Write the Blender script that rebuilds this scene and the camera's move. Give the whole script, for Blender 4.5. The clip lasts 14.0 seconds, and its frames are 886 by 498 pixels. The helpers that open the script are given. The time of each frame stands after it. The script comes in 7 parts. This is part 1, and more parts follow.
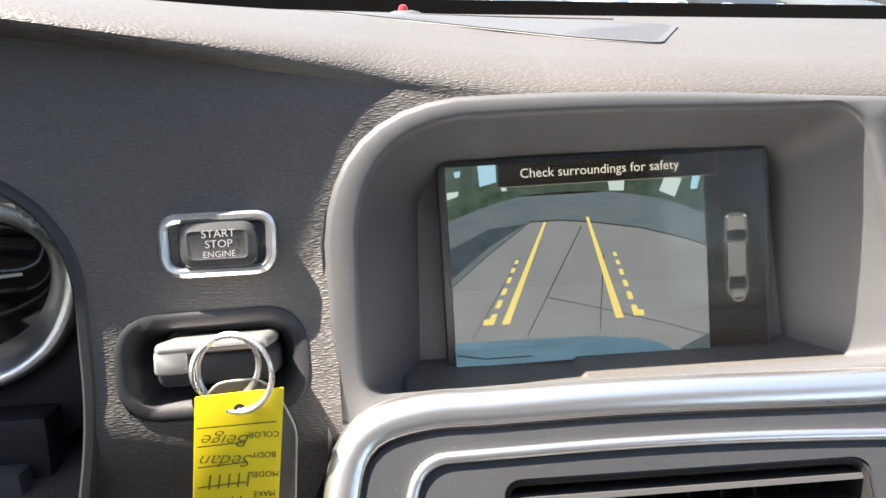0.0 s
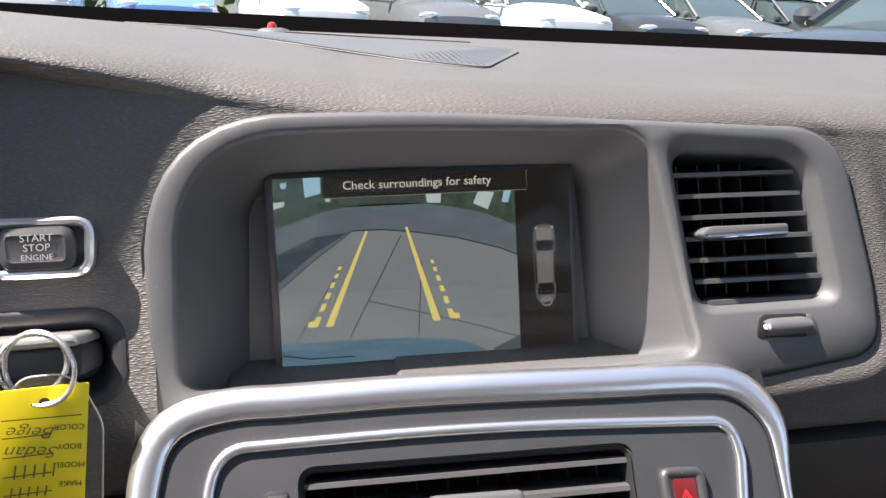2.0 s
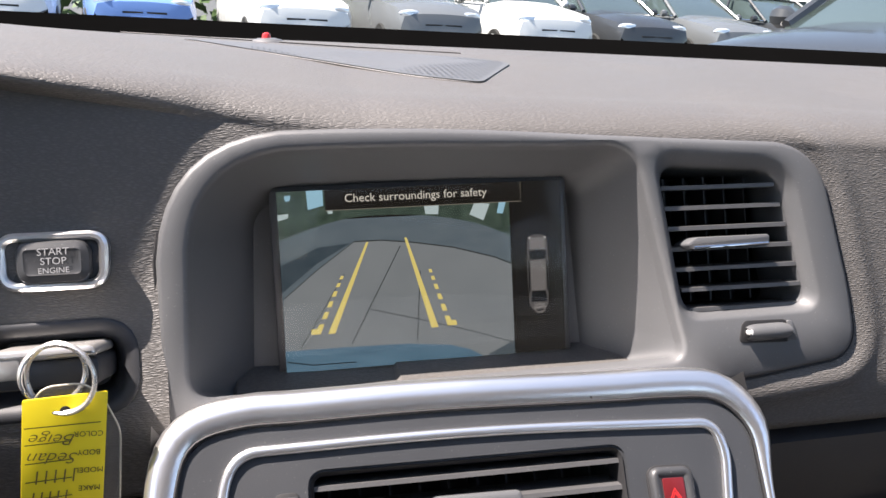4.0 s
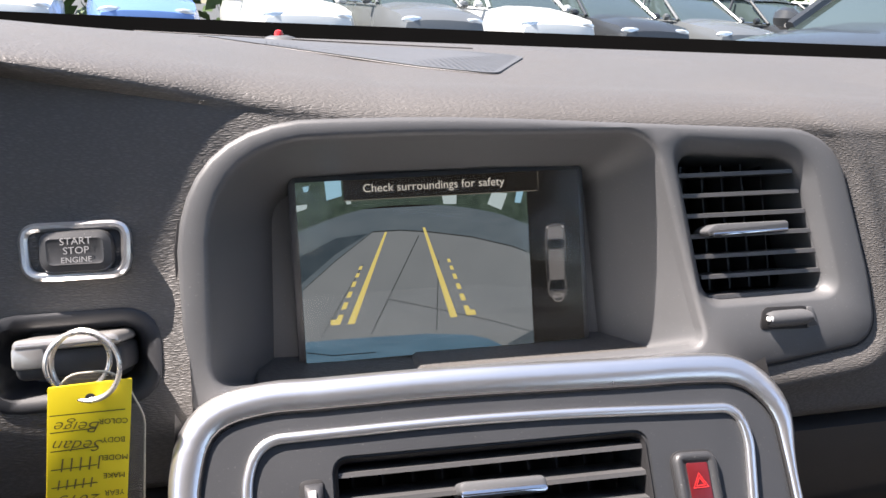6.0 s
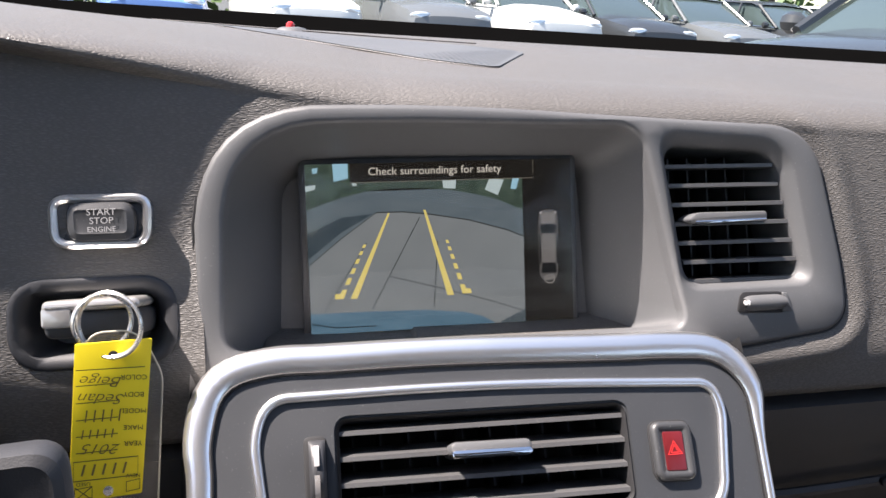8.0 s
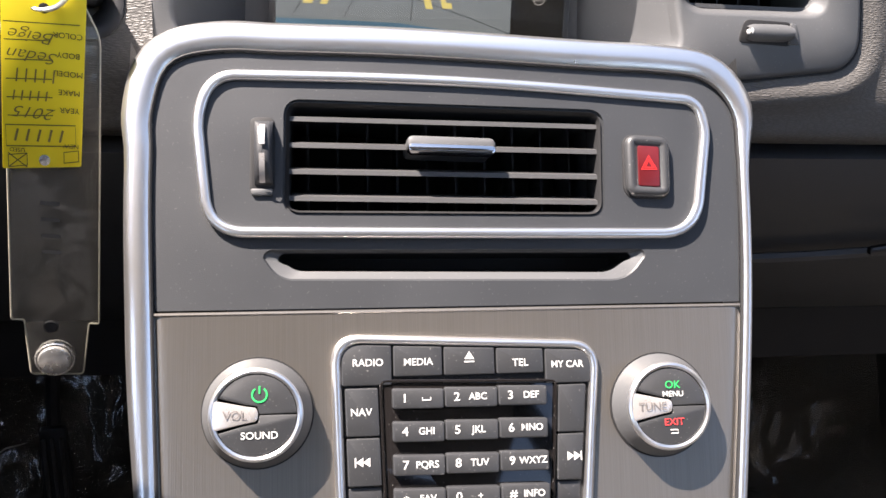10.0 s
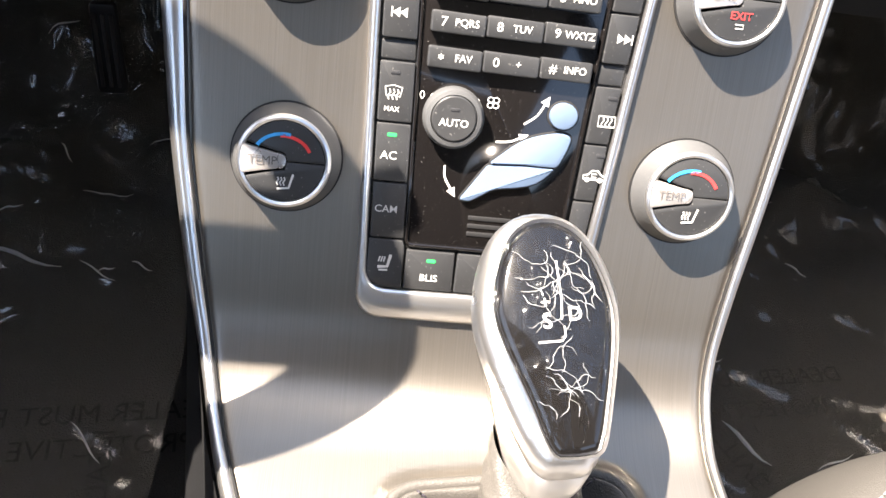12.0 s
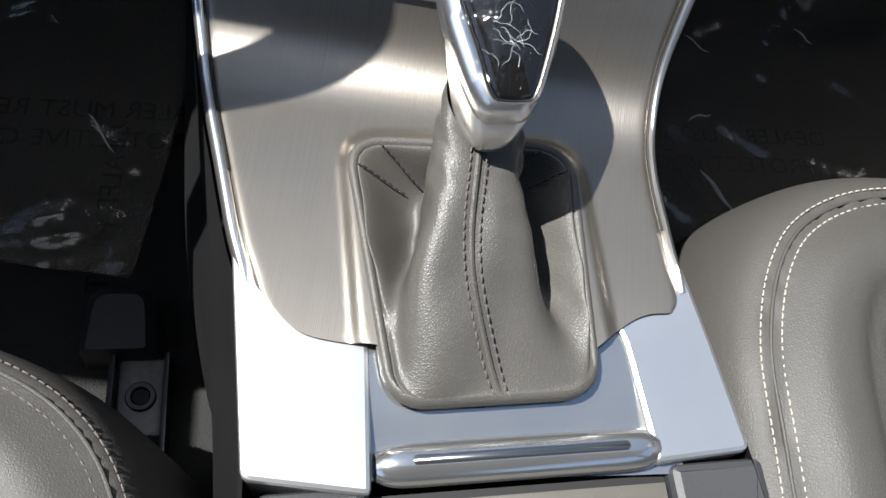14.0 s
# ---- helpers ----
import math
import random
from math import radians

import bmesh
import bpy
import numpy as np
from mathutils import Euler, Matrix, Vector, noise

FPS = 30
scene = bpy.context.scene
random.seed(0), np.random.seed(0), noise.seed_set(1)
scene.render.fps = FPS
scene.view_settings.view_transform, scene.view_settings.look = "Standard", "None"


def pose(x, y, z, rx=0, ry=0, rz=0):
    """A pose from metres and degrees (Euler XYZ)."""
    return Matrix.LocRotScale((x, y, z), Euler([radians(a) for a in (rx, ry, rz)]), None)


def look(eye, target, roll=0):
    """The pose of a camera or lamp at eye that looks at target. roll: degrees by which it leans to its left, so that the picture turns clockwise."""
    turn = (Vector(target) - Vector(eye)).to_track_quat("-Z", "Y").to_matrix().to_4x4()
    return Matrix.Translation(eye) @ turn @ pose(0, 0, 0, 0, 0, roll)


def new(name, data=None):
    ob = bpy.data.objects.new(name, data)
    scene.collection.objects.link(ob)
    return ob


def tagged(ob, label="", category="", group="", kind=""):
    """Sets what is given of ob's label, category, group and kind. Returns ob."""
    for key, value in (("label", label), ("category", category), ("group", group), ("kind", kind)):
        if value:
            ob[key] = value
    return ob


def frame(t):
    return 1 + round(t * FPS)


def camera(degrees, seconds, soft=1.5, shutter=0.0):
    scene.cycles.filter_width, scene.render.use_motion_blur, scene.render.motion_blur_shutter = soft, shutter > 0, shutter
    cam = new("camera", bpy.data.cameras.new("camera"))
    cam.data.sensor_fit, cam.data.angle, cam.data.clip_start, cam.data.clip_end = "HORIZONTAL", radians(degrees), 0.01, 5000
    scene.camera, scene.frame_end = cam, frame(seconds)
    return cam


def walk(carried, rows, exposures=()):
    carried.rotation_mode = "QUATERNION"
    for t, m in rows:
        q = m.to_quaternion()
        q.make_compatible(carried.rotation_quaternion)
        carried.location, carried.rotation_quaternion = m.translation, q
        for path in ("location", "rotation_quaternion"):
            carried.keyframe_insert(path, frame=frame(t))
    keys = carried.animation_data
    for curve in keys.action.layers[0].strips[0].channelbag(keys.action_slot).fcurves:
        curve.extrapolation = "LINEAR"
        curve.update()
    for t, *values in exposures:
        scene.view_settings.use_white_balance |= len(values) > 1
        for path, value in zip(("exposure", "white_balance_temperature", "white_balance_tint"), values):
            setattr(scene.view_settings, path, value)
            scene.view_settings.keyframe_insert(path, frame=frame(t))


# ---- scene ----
cam = camera(56.1, 14.0)
# The cabin's own axes: x to the passenger, y to the windscreen, z up; its tilt is fitted to the camera's view.
BASE = pose(0, 0, 0, -1.6, -3.4, 0)
PATH = [
    (0, (-0.12, -0.201, 1.024), (0.024, 1.717, 0.474), -2.6),
    (0.5, (-0.077, -0.208, 1.026), (0.099, 1.705, 0.469), -2.4),
    (1, (-0.065, -0.22, 1.014), (0.16, 1.689, 0.464), -1.3),
    (1.5, (-0.064, -0.23, 1.021), (0.193, 1.676, 0.472), -1.5),
    (2, (-0.068, -0.238, 1.028), (0.242, 1.666, 0.503), -0.8),
    (2.2, (-0.076, -0.247, 1.03), (0.26, 1.659, 0.525), -0.4),
    (4.3, (-0.083, -0.252, 1.04), (0.276, 1.641, 0.507), -0.5),
    (4.5, (-0.086, -0.251, 1.037), (0.274, 1.644, 0.509), -0.5),
    (5, (-0.089, -0.251, 1.031), (0.256, 1.65, 0.512), -0.9),
    (5.5, (-0.086, -0.254, 1.033), (0.253, 1.647, 0.513), -1.2),
    (6, (-0.089, -0.253, 1.031), (0.26, 1.647, 0.513), -1.1),
    (6.5, (-0.083, -0.258, 1.03), (0.261, 1.643, 0.513), -1.0),
    (7, (-0.093, -0.261, 1.029), (0.268, 1.639, 0.52), -0.8),
    (7.2, (-0.093, -0.264, 1.032), (0.267, 1.635, 0.52), -0.6),
    (9.3, (-0.081, -0.309, 1.005), (0.234, 1.552, 0.345), 2.1),
    (9.5, (-0.073, -0.305, 0.99), (0.24, 1.537, 0.276), 2.6),
    (10, (-0.063, -0.286, 0.952), (0.225, 1.493, 0.085), 3.6),
    (10.5, (-0.059, -0.28, 0.932), (0.197, 1.416, -0.096), 4.9),
    (11, (-0.057, -0.285, 0.922), (0.149, 1.318, -0.256), 6.7),
    (11.5, (-0.056, -0.286, 0.912), (0.123, 1.197, -0.417), 8.2),
    (12, (-0.052, -0.299, 0.902), (0.133, 1.028, -0.583), 10.8),
    (12.5, (-0.04, -0.324, 0.91), (0.155, 0.809, -0.727), 14.7),
    (13, (-0.025, -0.35, 0.908), (0.172, 0.594, -0.844), 18.7),
    (13.5, (-0.015, -0.376, 0.909), (0.185, 0.458, -0.898), 21.5),
    (14, (-0.023, -0.362, 0.908), (0.164, 0.539, -0.868), 18.7),
]
EXPOSURES = [(0.0, 2.65, 7400, 14), (0.6, 2.2, 7300, 15), (1.2, 2.1, 7200, 15), (2.2, 2.13, 7100, 17), (7.2, 2.16, 7050, 18), (9.5, 2.3, 7100, 18),
             (10.5, 2.55, 7400, 17), (11.7, 2.95, 7600, 15), (12.3, 2.7, 7400, 12), (12.8, 2.0, 6600, 9), (13.3, 1.25, 6450, 8), (14.0, 1.2, 6450, 8)]
walk(cam, [(t, BASE @ look(eye, target, roll)) for t, eye, target, roll in PATH], EXPOSURES)

# ---- light ----
SUN_WAY = BASE.to_3x3() @ Vector((0.0206, -0.0010, -0.039))  # the way the sunlight travels
sun_up = (-SUN_WAY).normalized()
sun = new("sun", bpy.data.lights.new("sun", "SUN"))
sun.data.energy, sun.data.angle, sun.data.color = 5.0, radians(0.55), (1.0, 0.975, 0.94)
sun.matrix_world = Matrix.Translation((-3, 3, 8)) @ SUN_WAY.to_track_quat("-Z", "Y").to_matrix().to_4x4()
world = bpy.data.worlds.new("sky")
scene.world = world
world.use_nodes = True
wn = world.node_tree.nodes
sky = wn.new("ShaderNodeTexSky")
sky.sky_type, sky.sun_disc = "NISHITA", False
sky.sun_elevation = math.asin(sun_up.z)
sky.sun_rotation = math.atan2(sun_up.x, sun_up.y)
world.node_tree.links.new(sky.outputs[0], wn["Background"].inputs[0])
wn["Background"].inputs[1].default_value = 0.100

# ---- materials ----
def material(name, color, rough=0.5, metal=0.0, vary=0.12, scale=60.0, bump=0.0, bump_scale=400.0, stretch=(1, 1, 1),
             rough_vary=0.08, kind="noise", coat=0.0, spec=0.5, bump_size=0.001, detail=3.0, dust=0.0, crevice=0.2):
    """A surface with broad variation of colour and gloss, a fine relief, and some dust."""
    m = bpy.data.materials.new(name)
    m.use_nodes = True
    n, link = m.node_tree.nodes, m.node_tree.links.new
    b = n["Principled BSDF"]
    b.inputs["Metallic"].default_value = metal
    b.inputs["Coat Weight"].default_value = coat
    b.inputs["Specular IOR Level"].default_value = spec
    at = n.new("ShaderNodeTexCoord")
    big = n.new("ShaderNodeTexNoise")
    big.inputs["Scale"].default_value, big.inputs["Detail"].default_value = scale, detail
    link(at.outputs["Object"], big.inputs["Vector"])
    tone = n.new("ShaderNodeMix")
    tone.data_type = "RGBA"
    tone.inputs[6].default_value = (*[c * (1 - vary) for c in color], 1)
    tone.inputs[7].default_value = (*[min(1, c * (1 + vary)) for c in color], 1)
    link(big.outputs["Fac"], tone.inputs[0])
    out = tone.outputs[2]
    if dust:
        speck = n.new("ShaderNodeTexNoise")
        speck.inputs["Scale"].default_value, speck.inputs["Detail"].default_value = 900, 2
        link(at.outputs["Object"], speck.inputs["Vector"])
        cut = n.new("ShaderNodeMapRange")
        cut.inputs[1].default_value, cut.inputs[2].default_value, cut.inputs[4].default_value = 0.68, 0.76, dust
        link(speck.outputs["Fac"], cut.inputs[0])
        add = n.new("ShaderNodeMix")
        add.data_type = "RGBA"
        link(cut.outputs[0], add.inputs[0])
        link(out, add.inputs[6])
        add.inputs[7].default_value = (0.5, 0.48, 0.45, 1)
        out = add.outputs[2]
    link(out, b.inputs["Base Color"])
    gloss = n.new("ShaderNodeMapRange")
    gloss.inputs[3].default_value, gloss.inputs[4].default_value = max(0.02, rough - rough_vary), min(1, rough + rough_vary)
    link(big.outputs["Fac"], gloss.inputs[0])
    link(gloss.outputs[0], b.inputs["Roughness"])
    if bump:
        place = n.new("ShaderNodeMapping")
        place.inputs["Scale"].default_value = stretch
        link(at.outputs["Object"], place.inputs["Vector"])
        if kind == "voronoi":
            # creased hide: warped cells, long across
            warp = n.new("ShaderNodeTexNoise")
            warp.inputs["Scale"].default_value = bump_scale * 0.6
            link(place.outputs[0], warp.inputs["Vector"])
            mixv = n.new("ShaderNodeVectorMath")
            mixv.operation = "MULTIPLY_ADD"
            mixv.inputs[1].default_value = [1.1 / bump_scale] * 3
            link(warp.outputs["Color"], mixv.inputs[0])
            link(place.outputs[0], mixv.inputs[2])
            fine = n.new("ShaderNodeTexVoronoi")
            fine.feature = "DISTANCE_TO_EDGE"
            link(mixv.outputs[0], fine.inputs["Vector"])
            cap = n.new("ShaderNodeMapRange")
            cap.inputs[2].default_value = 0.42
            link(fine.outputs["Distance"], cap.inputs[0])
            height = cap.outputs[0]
            # the shade in the creases is put into the colour
            crease_shade = n.new("ShaderNodeMix")
            crease_shade.data_type, crease_shade.blend_type = "RGBA", "MULTIPLY"
            crease_shade.inputs[0].default_value = crevice
            link(out, crease_shade.inputs[6])
            link(height, crease_shade.inputs[7])
            link(crease_shade.outputs[2], b.inputs["Base Color"])
        else:
            fine = n.new("ShaderNodeTexNoise")
            fine.inputs["Detail"].default_value = 4
            link(place.outputs[0], fine.inputs["Vector"])
            height = fine.outputs["Fac"]
        fine.inputs["Scale"].default_value = bump_scale
        bm_node = n.new("ShaderNodeBump")
        bm_node.inputs["Strength"].default_value, bm_node.inputs["Distance"].default_value = bump, bump_size
        link(height, bm_node.inputs["Height"])
        link(bm_node.outputs[0], b.inputs["Normal"])
    return m


def glow(name, color, strength=1.0, rough=0.15):
    m = bpy.data.materials.new(name)
    m.use_nodes = True
    b = m.node_tree.nodes["Principled BSDF"]
    b.inputs["Base Color"].default_value = (0.004, 0.004, 0.005, 1)
    b.inputs["Roughness"].default_value = rough
    b.inputs["Specular IOR Level"].default_value = 0.1
    b.inputs["Emission Color"].default_value = (*color, 1)
    b.inputs["Emission Strength"].default_value = strength
    return m


def clear(name, tint=(0.9, 0.9, 0.88), gloss=0.1, rough=0.05, bump=0.0, bump_scale=30.0, rim=0.6, haze=0.0):
    """Thin clear plastic or glass: mostly seen through, with a glossy skin that Fresnel strengthens."""
    m = bpy.data.materials.new(name)
    m.use_nodes = True
    n, link = m.node_tree.nodes, m.node_tree.links.new
    n.remove(n["Principled BSDF"])
    see, shine, mix = n.new("ShaderNodeBsdfTransparent"), n.new("ShaderNodeBsdfGlossy"), n.new("ShaderNodeMixShader")
    see.inputs[0].default_value = (*tint, 1)
    shine.inputs["Roughness"].default_value = rough
    fres = n.new("ShaderNodeLayerWeight")
    steep = n.new("ShaderNodeMath")
    steep.operation = "POWER"
    steep.inputs[1].default_value = 4.0
    link(fres.outputs["Facing"], steep.inputs[0])
    lift = n.new("ShaderNodeMath")
    lift.operation = "MULTIPLY_ADD"
    lift.use_clamp = True
    lift.inputs[1].default_value, lift.inputs[2].default_value = rim, gloss
    link(steep.outputs[0], lift.inputs[0])
    link(lift.outputs[0], mix.inputs[0])
    link(see.outputs[0], mix.inputs[1])
    link(shine.outputs[0], mix.inputs[2])
    out = mix.outputs[0]
    if haze:
        pale, cloud = n.new("ShaderNodeBsdfDiffuse"), n.new("ShaderNodeMixShader")
        pale.inputs[0].default_value = (0.46, 0.41, 0.34, 1)
        cloud.inputs[0].default_value = haze
        link(out, cloud.inputs[1])
        link(pale.outputs[0], cloud.inputs[2])
        out = cloud.outputs[0]
    link(out, n["Material Output"].inputs[0])
    if bump:
        at, tex, bmp = n.new("ShaderNodeTexCoord"), n.new("ShaderNodeTexNoise"), n.new("ShaderNodeBump")
        tex.inputs["Scale"].default_value, tex.inputs["Detail"].default_value = bump_scale, 2
        bmp.inputs["Strength"].default_value, bmp.inputs["Distance"].default_value = bump, 0.01
        link(at.outputs["Object"], tex.inputs["Vector"])
        link(tex.outputs["Fac"], bmp.inputs["Height"])
        link(bmp.outputs[0], shine.inputs["Normal"])
        link(bmp.outputs[0], fres.inputs["Normal"])
    return m


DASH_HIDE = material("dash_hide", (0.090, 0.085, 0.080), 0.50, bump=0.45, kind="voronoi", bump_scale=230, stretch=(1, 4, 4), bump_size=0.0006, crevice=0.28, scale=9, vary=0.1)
SOFT_GREY = material("soft_grey_plastic", (0.066, 0.068, 0.071), 0.5, bump=0.25, bump_scale=1800, bump_size=0.0003, scale=20, vary=0.06, dust=0.12)
PANEL_GREY = material("panel_grey_plastic", (0.028, 0.030, 0.033), 0.46, bump=0.2, bump_scale=2200, bump_size=0.0003, scale=25, vary=0.07, dust=0.10)
# darker copy of the lower trim: shade on the console's sides put into colour
SHADED_WALL = material("shaded_wall_plastic", (0.006, 0.0062, 0.007), 0.5, bump=0.4, bump_scale=900, bump_size=0.0004, scale=15)
DARK_PLASTIC = material("dark_plastic", (0.022, 0.023, 0.026), 0.5, bump=0.3, bump_scale=1500, bump_size=0.0003, scale=20)
LOWER_PLASTIC = material("lower_trim_plastic", (0.036, 0.037, 0.040), 0.55, bump=0.4, bump_scale=900, bump_size=0.0004, scale=15)
BUTTON = material("button_rubber", (0.030, 0.031, 0.033), 0.42, bump=0.15, bump_scale=2500, bump_size=0.0002, scale=90, dust=0.25)
LOUVRE = material("louvre_plastic", (0.058, 0.058, 0.059), 0.42, bump=0.2, bump_scale=1500, bump_size=0.0003, scale=30, dust=0.1)
# near-black, so the shade of gaps, slots and ducts is put into the colour
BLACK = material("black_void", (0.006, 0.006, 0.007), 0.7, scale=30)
GLOSS_BLACK = material("gloss_black", (0.008, 0.007, 0.007), 0.08, coat=0.4, scale=30, rough_vary=0.03, dust=0.25)
SATIN = material("satin_chrome", (0.82, 0.81, 0.805), 0.28, 0.96, vary=0.02, scale=40, rough_vary=0.015)
POINTER = material("pointer_silver", (0.50, 0.475, 0.46), 0.28, 0.6, vary=0.05, scale=120, rough_vary=0.04)
CHROME = material("bright_chrome", (0.72, 0.71, 0.72), 0.09, 1.0, vary=0.04, scale=50, rough_vary=0.03)
SILVER = material("silver_plate", (0.64, 0.645, 0.655), 0.30, 0.86, vary=0.05, scale=18, rough_vary=0.04, dust=0.08)


def brushed_metal(name, low, high):
    """Brown-grey brushed metal: fine streaks along its length, the sheen drawn out across them."""
    m = material(name, low, 0.34, 0.85, scale=14, rough_vary=0.05, dust=0.1)
    n, link = m.node_tree.nodes, m.node_tree.links.new
    b = n["Principled BSDF"]
    at, mp, tex, mix, bmp = n.new("ShaderNodeTexCoord"), n.new("ShaderNodeMapping"), n.new("ShaderNodeTexNoise"), n.new("ShaderNodeMix"), n.new("ShaderNodeBump")
    mp.inputs["Scale"].default_value = (2600, 14, 14)
    tex.inputs["Scale"].default_value, tex.inputs["Detail"].default_value = 1.0, 5
    mix.data_type = "RGBA"
    mix.inputs[6].default_value, mix.inputs[7].default_value = (*low, 1), (*high, 1)
    link(at.outputs["Object"], mp.inputs[0])
    link(mp.outputs[0], tex.inputs["Vector"])
    link(tex.outputs["Fac"], mix.inputs[0])
    link(mix.outputs[2], b.inputs["Base Color"])
    bmp.inputs["Strength"].default_value, bmp.inputs["Distance"].default_value = 0.25, 0.0003
    link(tex.outputs["Fac"], bmp.inputs["Height"])
    link(bmp.outputs[0], b.inputs["Normal"])
    round_x = n.new("ShaderNodeTangent")
    round_x.direction_type, round_x.axis = "RADIAL", "X"
    b.inputs["Anisotropic"].default_value = 0.6
    b.inputs["Anisotropic Rotation"].default_value = 0.25
    link(round_x.outputs[0], b.inputs["Tangent"])
    return m


BRUSHED = brushed_metal("brushed_metal", (0.222, 0.202, 0.178), (0.318, 0.290, 0.257))
GREY_GLOSS = material("grey_gloss_trim", (0.44, 0.445, 0.45), 0.18, 0.85, vary=0.06, scale=20, coat=0.5)
ROLLER = material("roller_slat_plastic", (0.090, 0.083, 0.073), 0.42, scale=60, bump=0.2, bump_scale=1500, bump_size=0.0003, dust=0.15)
SEAT_HIDE = material("seat_hide", (0.060, 0.0565, 0.0525), 0.58, bump=0.22, kind="voronoi", bump_scale=620, bump_size=0.0006, scale=10, vary=0.07)
GAITER = material("gaiter_hide", (0.080, 0.075, 0.069), 0.45, bump=0.22, kind="voronoi", bump_scale=800, bump_size=0.0006, scale=40, vary=0.14)
THREAD = material("thread", (0.34, 0.315, 0.28), 0.75, scale=400)
DARK_THREAD = material("dark_thread", (0.035, 0.03, 0.04), 0.7, scale=400)
BOOT_THREAD = material("two_tone_thread", (0.10, 0.085, 0.085), 0.7, scale=200, vary=0.4)
CARPET = material("carpet", (0.017, 0.017, 0.0165), 0.95, bump=1.0, bump_scale=700, bump_size=0.003, scale=60, vary=0.35, dust=0.03)
YELLOW = material("yellow_card", (0.86, 0.66, 0.015), 0.5, vary=0.04, scale=50)
INK = material("ink", (0.05, 0.04, 0.02), 0.6, scale=200)
PENCIL = material("pen_strokes", (0.16, 0.12, 0.03), 0.6, scale=300, vary=0.3)
START_INK = material("dim_white_print", (0.27, 0.27, 0.27), 0.5, scale=200, vary=0.05)
WHITE_INK = material("white_print", (0.56, 0.56, 0.545), 0.5, scale=200, vary=0.05)
GREY_INK = material("grey_print", (0.13, 0.12, 0.115), 0.5, scale=200)
RED_INK = material("red_print", (0.70, 0.05, 0.05), 0.4, scale=200)
BLUE_INK = material("blue_print", (0.02, 0.33, 0.70), 0.4, scale=200)
GREEN_INK = glow("green_light", (0.02, 0.62, 0.16), 0.55)
RED_PANEL = material("red_panel", (0.085, 0.007, 0.009), 0.3, scale=200)
RED_GLOW = glow("red_light", (0.9, 0.05, 0.05), 0.6)
PALE_BLUE = material("pale_blue_plastic", (0.11, 0.16, 0.245), 0.14, coat=0.3, scale=80, vary=0.05)
CLEAR_PLASTIC = clear("clear_plastic", (0.80, 0.81, 0.80), 0.04, 0.12, 0.15, 60, haze=0.09)
# its haze puts the broad sheen over the floor into a pale colour
FILM = clear("floor_film", (0.80, 0.80, 0.82), 0.065, 0.08, 0.14, 30, rim=0.6, haze=0.19)
SHRINK_FILM = clear("wrapping_film", (0.95, 0.95, 0.95), 0.03, 0.05, 0.25, 90)
WINDSCREEN = clear("windscreen_glass", (0.70, 0.74, 0.72), 0.004, 0.01, rim=0.02)
FRIT = material("black_glass_print", (0.002, 0.002, 0.002), 0.9, spec=0.0, scale=30)
STEEL = material("steel", (0.66, 0.64, 0.61), 0.27, 0.82, scale=120, vary=0.1)
DARK_STEEL = material("dark_steel", (0.07, 0.07, 0.073), 0.4, 1.0, scale=80, vary=0.2)
KEY_SILVER = material("key_silver", (0.47, 0.455, 0.435), 0.30, 0.72, scale=120, dust=0.1)
RED_LENS = material("red_lens", (0.55, 0.03, 0.03), 0.15, scale=100)
HEADLINER = material("headliner", (0.40, 0.385, 0.36), 0.9, scale=50)

# ---- shapes ----
SPACES = {}


def thing(name, m=None, label="", category="", group="", kind=""):
    """An empty at a thing's base; its parts are given in the cabin's axes."""
    ob = new(name)
    ob.empty_display_size = 0.02
    m = m or Matrix()
    ob.matrix_world = BASE @ m
    SPACES[ob.name] = m
    return tagged(ob, label, category, group, kind)


def at_base(x, y, z, turn=0):
    return pose(x, y, z, 0, 0, turn)


def part(name, bm, mat, parent, label="", space=None, sharp=35, smooth=True):
    """Links a bmesh as one mesh under a thing or part. space: the axes that it is given in (the cabin's by default)."""
    if space is not None:
        bm.transform(space)
    top = parent
    while top.parent:
        top = top.parent
    bm.transform(SPACES[top.name].inverted())
    bmesh.ops.recalc_face_normals(bm, faces=bm.faces)
    me = bpy.data.meshes.new(name)
    bm.to_mesh(me)
    bm.free()
    me.materials.append(mat)
    if smooth:
        me.shade_smooth()
        me.set_sharp_from_angle(angle=radians(sharp))
    ob = new(name, me)
    ob.parent = parent
    return tagged(ob, label)


def twin(ob, m, name=None):
    """Another object on the same mesh, moved by m in the thing's axes."""
    o = new(name or ob.name.split(".")[0], ob.data)
    o.parent = ob.parent
    o.matrix_basis = m @ ob.matrix_basis
    return o


def rpoly(pts, r, n=5):
    """A polygon's corners rounded (r: one radius, or one a corner)."""
    out, k = [], len(pts)
    rs = r if isinstance(r, (list, tuple)) else [r] * k
    for i in range(k):
        p, a, b = Vector(pts[i]), Vector(pts[i - 1]), Vector(pts[(i + 1) % k])
        da, db = (a - p), (b - p)
        q = min(rs[i], da.length * 0.49, db.length * 0.49)
        s, e = p + da.normalized() * q, p + db.normalized() * q
        for j in range(n + 1):
            t = j / n
            out.append(s * (1 - t) ** 2 + p * 2 * t * (1 - t) * 0.86 + (s + e) * 0.5 * 2 * t * (1 - t) * 0.14 + e * t * t)
    area = sum(out[i - 1].x * out[i].y - out[i].x * out[i - 1].y for i in range(len(out)))
    return out if area > 0 else out[::-1]


